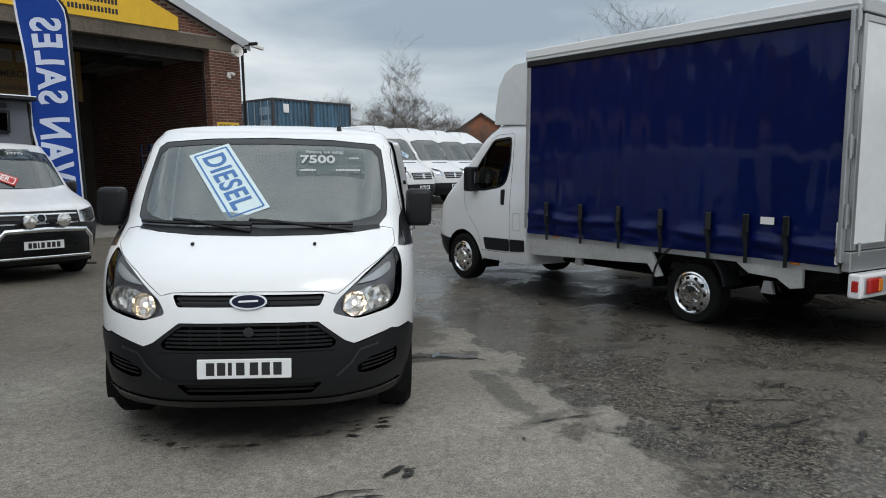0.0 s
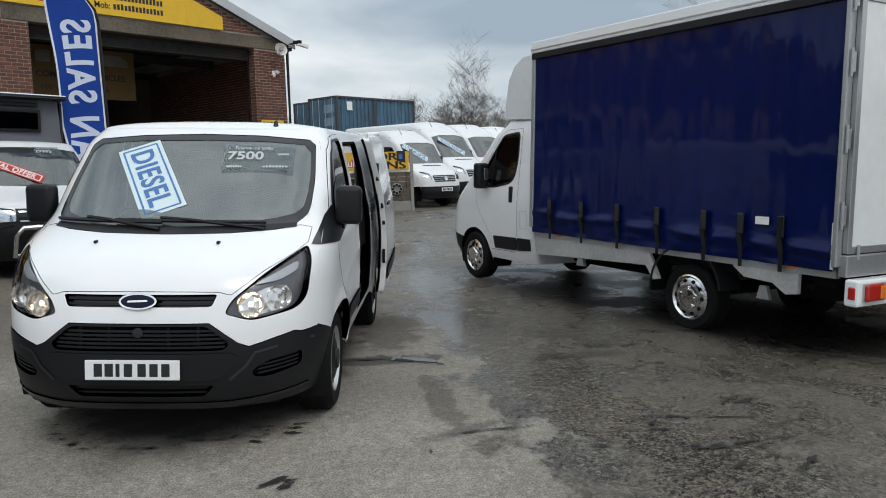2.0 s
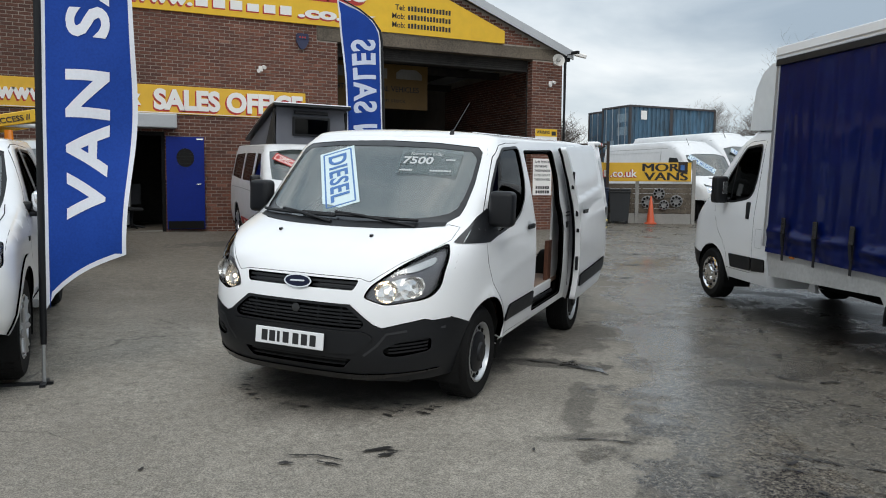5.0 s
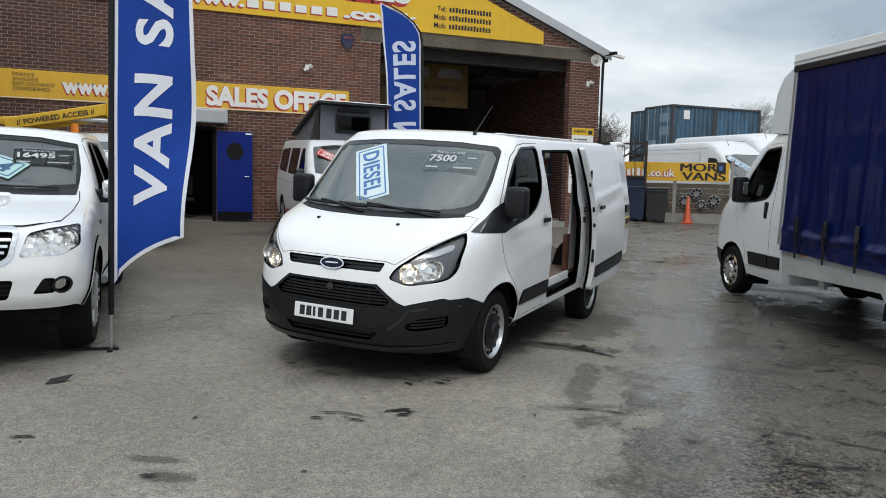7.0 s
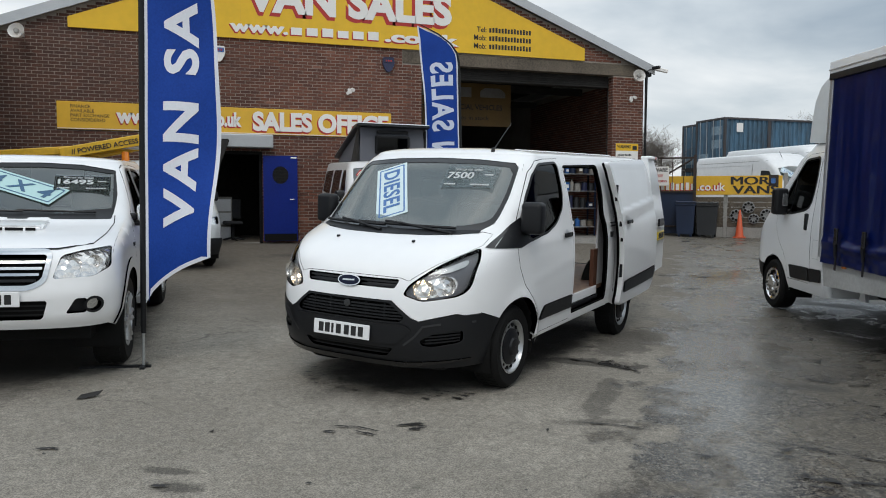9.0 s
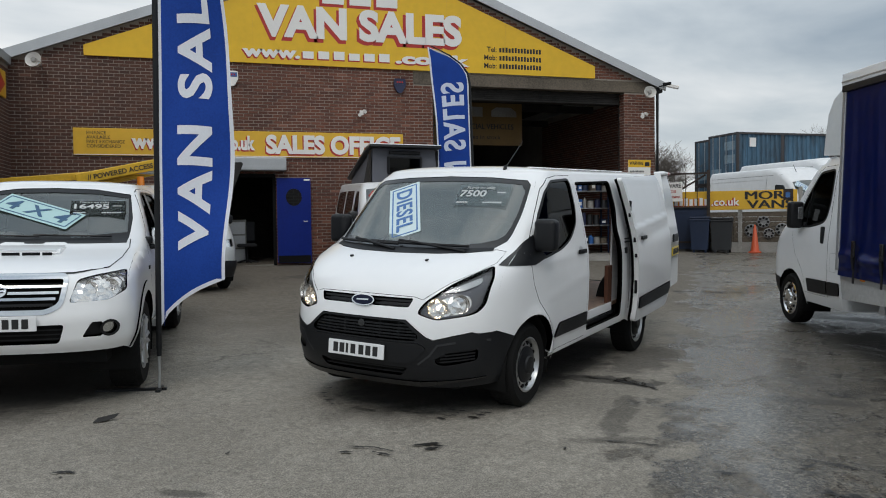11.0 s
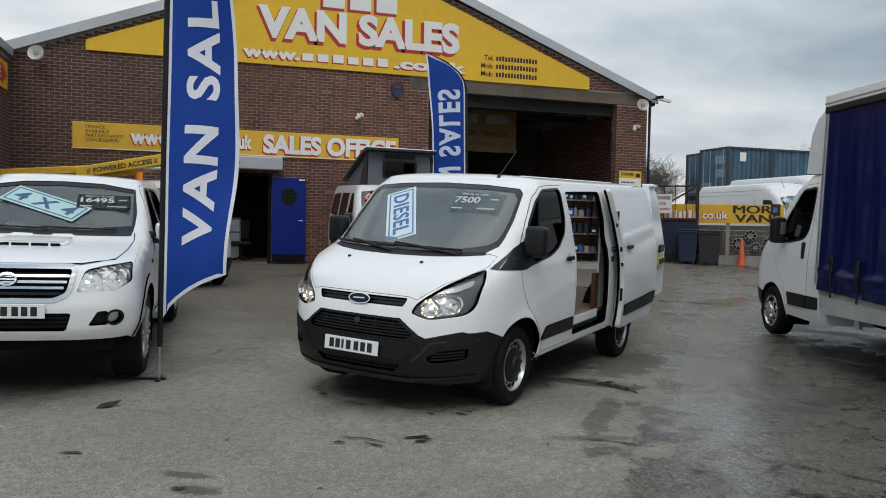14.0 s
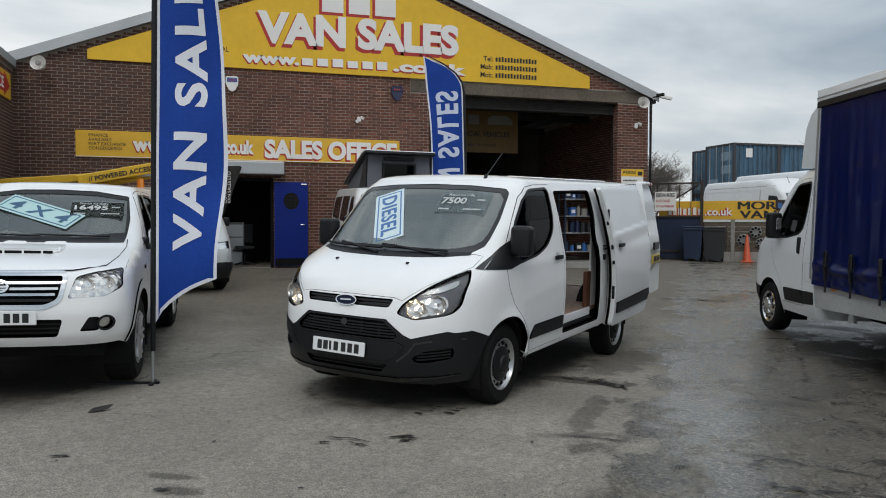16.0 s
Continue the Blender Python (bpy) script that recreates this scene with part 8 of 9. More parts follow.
    bars("print_bar", 13.26, 13.7, 0.05, 10, INK, wn, face(0, 2.72, 0.032), 0.001)
    bars("print_bar", 13.26, 13.8, 0.05, 12, INK, wn, face(0, 2.60, 0.032), 0.001)


build_signs()


# ---- fittings on the wall ----
def build_fittings():
    for x, z in ((-1.34, 4.93), (13.75, 4.78)):
        hn = thing("horn_speaker", pose(x, WALL_Y - 0.02, z), "cream horn loudspeaker on the brick wall", "loudspeaker", "horn loudspeakers")
        m = Matrix.Rotation(radians(-12), 4, "Z") @ Matrix.Rotation(radians(-15), 4, "X")
        part("horn", lathe(bmesh.new(), [(0.17, -0.40), (0.16, -0.38), (0.11, -0.28), (0.07, -0.2), (0.06, -0.16), (0.002, -0.16)], 24, m), SIGN_WHITE, hn, smooth=50)
        part("driver", lathe(bmesh.new(), [(0.002, -0.42), (0.05, -0.41), (0.06, -0.36), (0.002, -0.30)], 16, m), CONCRETE, hn, smooth=50)
        part("bracket", cyl(bmesh.new(), (0, 0, 0.05), (0, -0.2, 0.06), 0.02), ALLOY, hn)
    for x, z, c in ((2.70, 4.86, "white and blue"), (6.75, 4.84, "navy")):
        al = thing("alarm_box", pose(x, WALL_Y - 0.004, z), c + " shield-shaped burglar alarm box on brick", "alarm box", "alarm boxes")
        shield = rounded([(-0.14, 0.17), (0.14, 0.17), (0.15, 0.0), (0.07, -0.16), (0, -0.2), (-0.07, -0.16), (-0.15, 0.0)], 0.04)
        part("cover", prism(bmesh.new(), shield, -0.08, 0.0), SIGN_WHITE if x < 5 else NAVY, al)
        part("band", box(-0.12, 0.12, -0.086, -0.08, 0.03, 0.13, 0.01), SIGN_BLUE if x < 5 else NAVY, al)
        for k in (-0.06, 0.0, 0.06):
            part("lamp_window", box(k - 0.018, k + 0.018, -0.09, -0.086, 0.06, 0.1), SIGN_RED, al)
    for x, z in ((5.78, 4.14), (13.66, 4.30)):
        fl = thing("flood_lamp", pose(x, WALL_Y - 0.004, z), "small white twin security lamp on brick wall", "lamp", "security lamps")
        part("base", box(-0.05, 0.05, -0.04, 0, -0.06, 0.06, 0.01), SIGN_WHITE, fl)
        for k in (-1, 1):
            part("head", cyl(bmesh.new(), (k * 0.06, -0.04, 0.05 * k), (k * 0.07, -0.14, 0.04 * k - 0.03), 0.035, 0.042, 14), SIGN_WHITE, fl)
    cc = thing("security_camera", pose(14.1, WALL_Y - 0.06, 5.08), "pale security camera on a black corner bracket", "camera")
    part("bracket", tube(bmesh.new(), [(-0.1, 0, -0.2), (0, -0.1, 0.0), (0.2, -0.15, 0.05)], 0.02), PLASTIC, cc)
    part("housing", box(0.0, 0.34, -0.05, 0.05, -0.05, 0.05, 0.02, m=Matrix.Translation((0.16, -0.2, 0.03)) @ Matrix.Rotation(radians(-25), 4, "Z") @ Matrix.Rotation(radians(14), 4, "Y")), SIGN_WHITE, cc)
    part("second_housing", box(0.0, 0.24, -0.04, 0.04, -0.04, 0.04, 0.015, m=Matrix.Translation((0.0, -0.3, 0.02)) @ Matrix.Rotation(radians(-70), 4, "Z")), PLASTIC, cc)
    dp = part("downpipe", tube(bmesh.new(), [(14.12, WALL_Y - 0.05, 5.05), (14.1, WALL_Y - 0.06, 4.8), (14.1, WALL_Y - 0.06, 0.35)], 0.04, 10), PLASTIC)
    tagged(dp, "black downpipe at the building corner", "pipe", kind="structure")
    gt = part("gutter", box(EAVE_R + 0.06, EAVE_R + 0.2, WALL_Y - 0.1, WALL_Y + 16, 4.92, 5.02, 0.02), PLASTIC)
    tagged(gt, "black eaves gutter", "gutter", kind="structure")
    # Office doorway: shutter box, frame, two blue leaves.
    sb = part("shutter_box", box(1.62, 3.90, WALL_Y - 0.34, WALL_Y - 0.002, 2.68, 3.0, 0.03, 3), ALLOY)
    tagged(sb, "pale metal roller shutter box over the office door", "shutter box")
    fr = bmesh.new()
    bbox(fr, DOOR_L, DOOR_L + 0.07, WALL_Y - 0.02, WALL_Y + 0.1, 0.42, DOOR_TOP)
    bbox(fr, DOOR_R - 0.07, DOOR_R, WALL_Y - 0.02, WALL_Y + 0.1, 0.42, DOOR_TOP)
    bbox(fr, DOOR_L + 0.07, DOOR_R - 0.07, WALL_Y - 0.02, WALL_Y + 0.1, DOOR_TOP - 0.08, DOOR_TOP)
    tagged(part("door_frame", fr, DARK), "dark office door frame", "door frame", kind="structure")
    for name, hx, turn, w in (("door_1", 3.68, -4, 0.80), ("door_2", 2.02, 62, 0.80)):
        d = thing(name, pose(hx, WALL_Y - 0.06, 0.46, 0, 0, turn if name == "door_1" else -turn), "open blue office door leaf with round window", "door", kind="structure")
        ring = [(0.40 + 0.2 * math.cos(a), 1.60 + 0.22 * math.sin(a)) for a in np.linspace(0, 2 * math.pi, 28, endpoint=False)]
        leaf = skin("leaf", [(0, 0.02), (w, 0.02), (w, 2.06), (0, 2.06)], [ring], lambda a, b: (a, -0.045, b), 0.2, DOOR_BLUE, d, rim=0.045, away=(0.4, 3, 1))
        skin("porthole", inset(ring, 0.0), [], lambda a, b: (a, -0.02, b), 0.1, WINDOW_DARK, d, away=(0.4, 3, 1))
        skin("porthole_ring", inset(ring, -0.02), [inset(ring, 0.012)], lambda a, b: (a, -0.052, b), 0.1, DOOR_BLUE, d, rim=0.01, away=(0.4, 3, 1))
        part("kick_plate", box(0.02, w - 0.02, -0.052, -0.045, 0.03, 0.20), DARK, d)
        part("handle", tube(bmesh.new(), [(w - 0.08, -0.05, 1.02), (w - 0.08, -0.09, 1.02), (w - 0.18, -0.09, 1.02)], 0.011), CHROME, d)
        part("closer", box(w - 0.16, w - 0.02, -0.06, -0.045, 2.0, 2.03), CHROME, d)
    # Office just inside the door; near-black walls paint its dimness.
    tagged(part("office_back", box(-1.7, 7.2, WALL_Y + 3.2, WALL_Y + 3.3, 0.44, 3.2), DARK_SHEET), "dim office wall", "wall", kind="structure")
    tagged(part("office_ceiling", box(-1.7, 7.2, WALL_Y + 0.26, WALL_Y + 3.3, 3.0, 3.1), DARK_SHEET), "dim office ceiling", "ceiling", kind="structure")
    ck = thing("office_cabinet", pose(2.75, WALL_Y + 1.3, 0.44), "dim grey filing cabinet inside the office", "cabinet")
    part("body", box(-0.25, 0.25, -0.25, 0.25, 0, 1.1, 0.01), CONCRETE, ck)
    for k in range(3):
        part("drawer", box(-0.22, 0.22, -0.262, -0.25, 0.06 + 0.34 * k, 0.36 + 0.34 * k, 0.004), ALLOY, ck)
    ch = thing("office_chair", pose(3.0, WALL_Y + 0.9, 0.44), "black office chair just inside the doorway", "chair")
    part("seat", box(-0.24, 0.24, -0.24, 0.24, 0.42, 0.5, 0.04), SEAT, ch)
    part("backrest", box(-0.22, 0.22, 0.2, 0.28, 0.55, 1.05, 0.04), SEAT, ch)
    part("column", cyl(bmesh.new(), (0, 0, 0.02), (0, 0, 0.44), 0.04), PLASTIC, ch)
    for k in range(5):
        a = 2 * math.pi * k / 5
        part("foot", tube(bmesh.new(), [(0, 0, 0.1), (0.28 * math.cos(a), 0.28 * math.sin(a), 0.03)], 0.02), PLASTIC, ch)
    bn = thing("banner_flag", pose(2.45, 15.75, ground(2.45, 15.75)), "small black advertising flag by the office door", "flag")
    part("pole", tube(bmesh.new(), [(-0.02, 0, 0), (-0.02, 0, 2.5)], 0.012), PLASTIC, bn)
    part("base", box(-0.2, 0.2, -0.2, 0.2, 0, 0.03), PLASTIC, bn)
    part("cloth", prism(bmesh.new(), [(-0.02, 1.15), (0.45, 2.40), (0.42, 2.44), (-0.02, 2.42)], -0.004, 0.004), DARK_SHEET, bn)
    words("lettering", "COMMERCIAL\nVAN SALES LTD", 0.07, SIGN_WHITE, bn, Matrix.Translation((0.10, -0.008, 1.55)) @ Matrix.Rotation(radians(90), 4, "X") @ Matrix.Rotation(radians(90), 4, "Z"), 0.001, 0.75)
    # Workshop: rolled shutter, shelf rack.
    rs = thing("roller_shutter", pose(0, 0, 0), "dark rolled-up shutter under the beam", "shutter")
    part("housing", box(OPEN_L, OPEN_R, WALL_Y + 0.26, WALL_Y + 0.7, 4.62, 5.1, 0.03), DARK_SHEET, rs)
    for k in range(6):
        part("slat", box(OPEN_L + 0.02, OPEN_R - 0.02, WALL_Y + 0.225 + 0.004 * (k % 2), WALL_Y + 0.245, 4.60 + 0.05 * k, 4.64 + 0.05 * k, 0.006), DARK_SHEET, rs)
    for x in (OPEN_L, OPEN_R + 0.02):
        part("guide", box(x, x + 0.1, WALL_Y + 0.26, WALL_Y + 0.36, 0.44, 4.6), DARK_SHEET, rs)
    rk = thing("shelf_rack", pose(12.75, 17.75, 0.44), "workshop rack with blue tubs, bottles and cleaning things", "shelf")
    for x in (-0.6, 0.6):
        for y in (-0.22, 0.22):
            part("upright", box(x - 0.02, x + 0.02, y - 0.02, y + 0.02, 0, 2.1), BIN_BLUE, rk)
    for z in (0.25, 0.8, 1.3, 1.8):
        part("shelf", box(-0.62, 0.62, -0.24, 0.24, z, z + 0.03), ALLOY, rk)
    rng = random.Random(5)
    for z in (0.28, 0.83, 1.33, 1.83):
        x = -0.55
        while x < 0.5:
            w, h = rng.uniform(0.09, 0.2), rng.uniform(0.16, 0.36)
            # Dark colours are picked here to stand for the dimness at the rack.
            mt = rng.choice((BIN_BLUE, BIN_GREY, SIGN_BLUE, TIMBER, NAVY, BIN_GREY, BIN_BLUE, CONCRETE))
            nm = rng.choice(("tub", "bottle", "box"))
            ob = thing("stored_" + nm, rk.matrix_basis @ pose(x + w / 2, -0.05, z), "small " + nm + " of workshop supplies on a rack", nm, "things on the rack")
            if nm == "box":
                part("carton", box(-w / 2, w / 2, -0.09, 0.09, 0, h, 0.006), mt, ob)
                part("label", box(-w / 3, w / 3, -0.094, -0.09, h * 0.3, h * 0.7), SIGN_WHITE, ob)
            else:
                k = 0.35 if nm == "bottle" else 0.95
                part("body", lathe(bmesh.new(), [(0.001, 0), (w / 2, 0), (w / 2, h * 0.75), (w / 2 * k, h * 0.9), (w / 2 * k, h)], 14, Matrix.Rotation(radians(90), 4, "X")), mt, ob, smooth=40)
                part("cap", cyl(bmesh.new(), (0, 0, h), (0, 0, h + 0.03), w / 2 * k + 0.004, seg=12), INK, ob)
            x += w + rng.uniform(0.02, 0.06)
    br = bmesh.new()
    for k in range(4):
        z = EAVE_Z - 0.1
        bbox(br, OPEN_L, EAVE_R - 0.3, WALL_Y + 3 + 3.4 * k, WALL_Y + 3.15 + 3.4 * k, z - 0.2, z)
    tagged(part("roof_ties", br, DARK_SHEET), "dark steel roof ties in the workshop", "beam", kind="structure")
    nt = part("notice_board", box(13.15, 13.75, WALL_Y - 0.03, WALL_Y - 0.012, 1.25, 2.25, 0.004, 1), SIGN_WHITE)
    tagged(nt, "white painted notice on the brick pier", "sign")
    for k, row in enumerate(("ANY PERSON", "ENTERING", "THESE PREMISES", "DOES SO AT", "THEIR OWN RISK")):
        words("notice_text", row, 0.062, INK, nt, face(13.2, 2.13 - 0.12 * k, 0.032), 0.001, 0.5 if len(row) > 9 else 0.4, bold=0.03)
    for k in range(2):
        for i in range(6):
            part("name_block", box(13.24 + 0.075 * i, 13.295 + 0.075 * i, WALL_Y - 0.033, WALL_Y - 0.03, 1.42 - 0.12 * k, 1.5 - 0.12 * k), INK, nt)


build_fittings()


# ---- feather flags ----
def build_flag(name, m, label, height, width, slant, letter_z, letter_size, letter_len, letter_x, ripple, seedv, side=1, curved=False):
    root = thing(name, m, label, "flag", "feather flags")
    foot = bmesh.new()
    for a in (20, 110, 200, 290):
        bbox(foot, 0, {20: 0.06, 200: 0.52}.get(a, 0.1), -0.02, 0.02, 0, 0.02, m=Matrix.Rotation(radians(a), 4, "Z"))
    part("ground_cross", foot, PLASTIC, root)
    part("lower_pole", tube(bmesh.new(), [(0, 0, 0.02), (0, 0, 0.34)], 0.013), ALLOY, root)
    part("collar", cyl(bmesh.new(), (0, 0, 0.30), (0, 0, 0.40), 0.022), PLASTIC, root)

    def bend(z):
        """How far the pole leans towards the cloth near its top."""
        return side * (width * 1.02 * max(0, (z - (height - 0.75)) / 0.75) ** 2.2 if curved else 0.0)

    part("pole", tube(bmesh.new(), [(bend(z), 0, z) for z in np.linspace(0.36, height, 24)], [0.026] * 20 + [0.022, 0.018, 0.014, 0.01]), PLASTIC, root, "black sleeve of the flag pole", smooth=60)

    def cloth(a, b):
        w = ripple * (a / width)
        return (side * a * (1 - 0.05 * math.sin(b * 2 + seedv) * (a / width)) , w * math.sin(2.3 * b + 3.0 * a + seedv) + 0.5 * w * math.sin(5.1 * b - 4 * a + 2 * seedv), b + 0.02 * math.sin(6 * a))

    if curved:
        top = [(abs(bend(z)) + 0.02, z) for z in np.linspace(height - 0.75, height, 10)]
        tail = [(0.02, slant[0]), (width * 0.5, slant[0] + 0.45), (width * 0.74, slant[0] + 0.9), (width * 0.96, slant[0] + 1.7), (width * 1.0, slant[0] + 2.4), (width * 1.02, height - 0.25)]
        outline = tail + top[::-1]
    else:
        outline = [(0.02 + (width - 0.02) * k / 9, slant[0] + (slant[1] - slant[0]) * (k / 9) ** 0.65) for k in range(10)] + [ (width * 0.97, height - 0.8), (width * 0.9, height - 0.3), (0.02, height)]
    cl = skin("cloth", outline, [inset(outline, 0.032)], cloth, 0.06, FLAG_WHITE, root, "white edging of the flag", away=(0, 9, 2))
    skin("blue_field", inset(outline, 0.032), [], cloth, 0.06, FLAG_BLUE, root, "blue printed cloth", away=(0, 9, 2))
    # Letters stand on their side and read up the pole, printed through the cloth.
    for name, off in (("lettering", -0.005), ("lettering_reverse", 0.005)):
        tx = words(name, "VAN SALES", letter_size, FLAG_WHITE if side > 0 else FLAG_PALE, root, None, 0.0, letter_len, bold=0.045, label="white printed lettering", space=1.14)
        bm = bmesh.new()
        bm.from_mesh(tx.data)
        for k in range(1, int(letter_len / 0.06)):
            bmesh.ops.bisect_plane(bm, geom=bm.verts[:] + bm.edges[:] + bm.faces[:], plane_co=(k * 0.06, 0, 0), plane_no=(1, 0, 0))
        for k in range(1, int(letter_size / 0.06) + 1):
            bmesh.ops.bisect_plane(bm, geom=bm.verts[:] + bm.edges[:] + bm.faces[:], plane_co=(0, k * 0.06, 0), plane_no=(0, 1, 0))
        for f in bm.faces:
            f.smooth = False
        for v in bm.verts:
            a, b = letter_x - v.co.y, letter_z + v.co.x
            if curved:
                a = min(a, np.interp(b, [q[1] for q in tail], [q[0] for q in tail]) - 0.06)
            p = cloth(a, b)
            v.co = (p[0], p[1] + off, p[2])
        bm.to_mesh(tx.data)
        bm.free()
    return root


build_flag("feather_flag", on_ground(1.714, 4.454, -26), "blue feather flag with white van sales lettering beside the pickup", 5.0, 0.66, (0.55, 1.0), 1.20, 0.27, 2.68, 0.475, 0.05, 0.4)
m = on_ground(7.33, 12.1, -14) @ Matrix.Rotation(radians(-3), 4, "Y")
build_flag("feather_flag", m, "blue feather flag seen from its back beside the camper", 4.75, 0.74, (0.62, 1.0), 1.38, 0.42, 2.62, 0.56, 0.03, 1.7, side=-1, curved=True)


# ---- fence, sign and yard things at the back ----
FENCE_A, FENCE_D = Vector((20.7, 18.05)), Vector((-0.77, 0.64)).normalized()
FENCE_TURN = math.degrees(math.atan2(-FENCE_D.y, -FENCE_D.x))


def fence_pose(k, z=None, out=0.0):
    """k metres along the fence from its end post; x runs back to that post, -y to the yard."""
    p = FENCE_A + FENCE_D * k
    n = Vector((-FENCE_D.y, FENCE_D.x))
    n = n if n.y < 0 else -n
    p = p + n * out
    return pose(p.x, p.y, ground(p.x, p.y) if z is None else z, 0, 0, FENCE_TURN)


def build_fence():
    root = thing("panel_fence", fence_pose(0, 0.27), "weathered panel fence with concrete posts and hung wheels", "fence")
    n = 3
    for i in range(n + 1):
        x = -1.85 * i
        part("post", box(x - 0.06, x + 0.06, -0.06, 0.06, -0.1, 2.15 if i == 0 else 1.5, 0.01), CONCRETE, root)
    for i in range(n):
        a, b = -1.85 * (i + 1) + 0.065, -1.85 * i - 0.065
        part("gravel_board", box(a, b, -0.035, 0.035, -0.05, 0.32, 0.006), CONCRETE, root)
        for k in range(6):
            part("board", box(a, b, -0.02 + 0.01 * (k % 2), 0.02, 0.33 + 0.17 * k, 0.49 + 0.17 * k, 0.004), TIMBER, root)
        for x in np.linspace(a + 0.1, b - 0.1, 5):
            part("batten", box(x - 0.02, x + 0.02, -0.05, -0.025, 0.33, 1.34), TIMBER, root)
    sg = thing("more_vans_sign", fence_pose(0, 0.27), "long orange-yellow sign on the fence with black lettering", "sign")
    part("board", box(-4.3, -0.1, -0.10, -0.07, 1.42, 2.06, 0.006, 1), AMBER_SIGN, sg)
    for k, dx in enumerate((-0.018, 0.0, 0.018)):
        words("letters", "MORE", 0.26, INK, sg, Matrix.Translation((-1.68 + dx, -0.11 - 0.0016 * k, 1.765)) @ Matrix.Rotation(radians(90), 4, "X"), 0.0005, 1.45)
        words("letters", "VANS", 0.26, INK, sg, Matrix.Translation((-1.62 + dx, -0.11 - 0.0016 * k, 1.465)) @ Matrix.Rotation(radians(90), 4, "X"), 0.0005, 1.4)
    bars("name_shadow", -4.0, -2.85, 0.28, 7, SIGN_RED, sg, Matrix.Translation((0, -0.104, 1.56)) @ Matrix.Rotation(radians(90), 4, "X"), 0.002, 0.8)
    bars("name_block", -3.97, -2.82, 0.26, 7, SIGN_WHITE, sg, Matrix.Translation((0, -0.108, 1.58)) @ Matrix.Rotation(radians(90), 4, "X"), 0.002, 0.66)
    words("letter_shadow", ".co.uk", 0.25, SIGN_RED, sg, Matrix.Translation((-2.78, -0.106, 1.56)) @ Matrix.Rotation(radians(90), 4, "X"), 0.002, 0.9, bold=0.07)
    words("letters", ".co.uk", 0.25, SIGN_WHITE, sg, Matrix.Translation((-2.76, -0.112, 1.57)) @ Matrix.Rotation(radians(90), 4, "X"), 0.002, 0.9, bold=0.03)
    part("patch_picture", box(-0.52, -0.22, -0.115, -0.108, 1.72, 2.08, 0.01), RUST, sg)
    part("patch_figure", box(-0.45, -0.31, -0.12, -0.115, 1.80, 1.98, 0.03), BOARD_BLUE, sg)
    for x, z, r in ((-0.55, 0.75, 0.21), (-1.12, 1.0, 0.2), (-1.5, 0.72, 0.21), (-0.95, 0.62, 0.17)):
        w = thing("hung_wheel_trim", fence_pose(0, 0.27) @ pose(x, -0.06, z + 0.0), "silver wheel trim hung on the fence", "wheel trim", "wheel trims on the fence")
        part("disc", lathe(bmesh.new(), [(r, 0), (r, -0.03), (r - 0.02, -0.045), (r * 0.7, -0.05), (r * 0.4, -0.035), (0.002, -0.035)], 28), WORN_ALLOY, w, smooth=40)
        for k in range(8):
            a = 2 * math.pi * k / 8
            c = Vector((r * 0.68 * math.cos(a), -0.05, r * 0.68 * math.sin(a)))
            part("slot", cyl(bmesh.new(), c + Vector((0, 0.01, 0)), c - Vector((0, 0.004, 0)), r * 0.21, seg=8), DARK, w)
    gate = thing("metal_gate", fence_pose(2.85, 0.30, 0.2), "dark rusty steel gate frame beside the fence", "gate")
    for x in (0.0, -1.9, -3.6):
        part("post", box(x - 0.05, x + 0.05, -0.05, 0.05, 0, 2.75), RUST, gate)
    for z in (0.3, 1.5, 2.65):
        part("rail", box(-3.6, 0, -0.03, 0.03, z - 0.03, z + 0.03), RUST, gate)
    part("brace", tube(bmesh.new(), [(-1.8, 0, 1.55), (-0.1, 0, 2.6)], 0.03), RUST, gate)
    part("brace", tube(bmesh.new(), [(-3.5, 0, 2.6), (-1.95, 0, 1.55)], 0.03), RUST, gate)
    part("sheet", box(-3.55, -0.05, 0.03, 0.05, 0.05, 1.48), BIN_BLUE, gate, "dark blue steel sheet")
    for k in range(9):
        x = -3.4 + 0.38 * k
        part("bar", box(x - 0.012, x + 0.012, -0.012, 0.012, 1.5, 2.65), RUST, gate)
    bw = thing("dog_warning_sign", fence_pose(4.05, 2.0, 0.3), "white warning sign with red words on the gate", "sign")
    part("board", box(-0.36, 0.36, -0.015, 0.0, 0, 0.66, 0.006, 1), SIGN_WHITE, bw)
    words("letters", "BEWARE", 0.13, INK, bw, pose(-0.31, -0.018, 0.48, 90, 0, 0), 0.001, 0.62, bold=0.04)
    words("letters", "DOGS LOOSE", 0.09, SIGN_RED, bw, pose(-0.31, -0.018, 0.30, 90, 0, 0), 0.001, 0.46, bold=0.03)
    words("letters", "IN THE PREMISES", 0.07, SIGN_RED, bw, pose(-0.31, -0.018, 0.12, 90, 0, 0), 0.001, 0.6, bold=0.03)


build_fence()


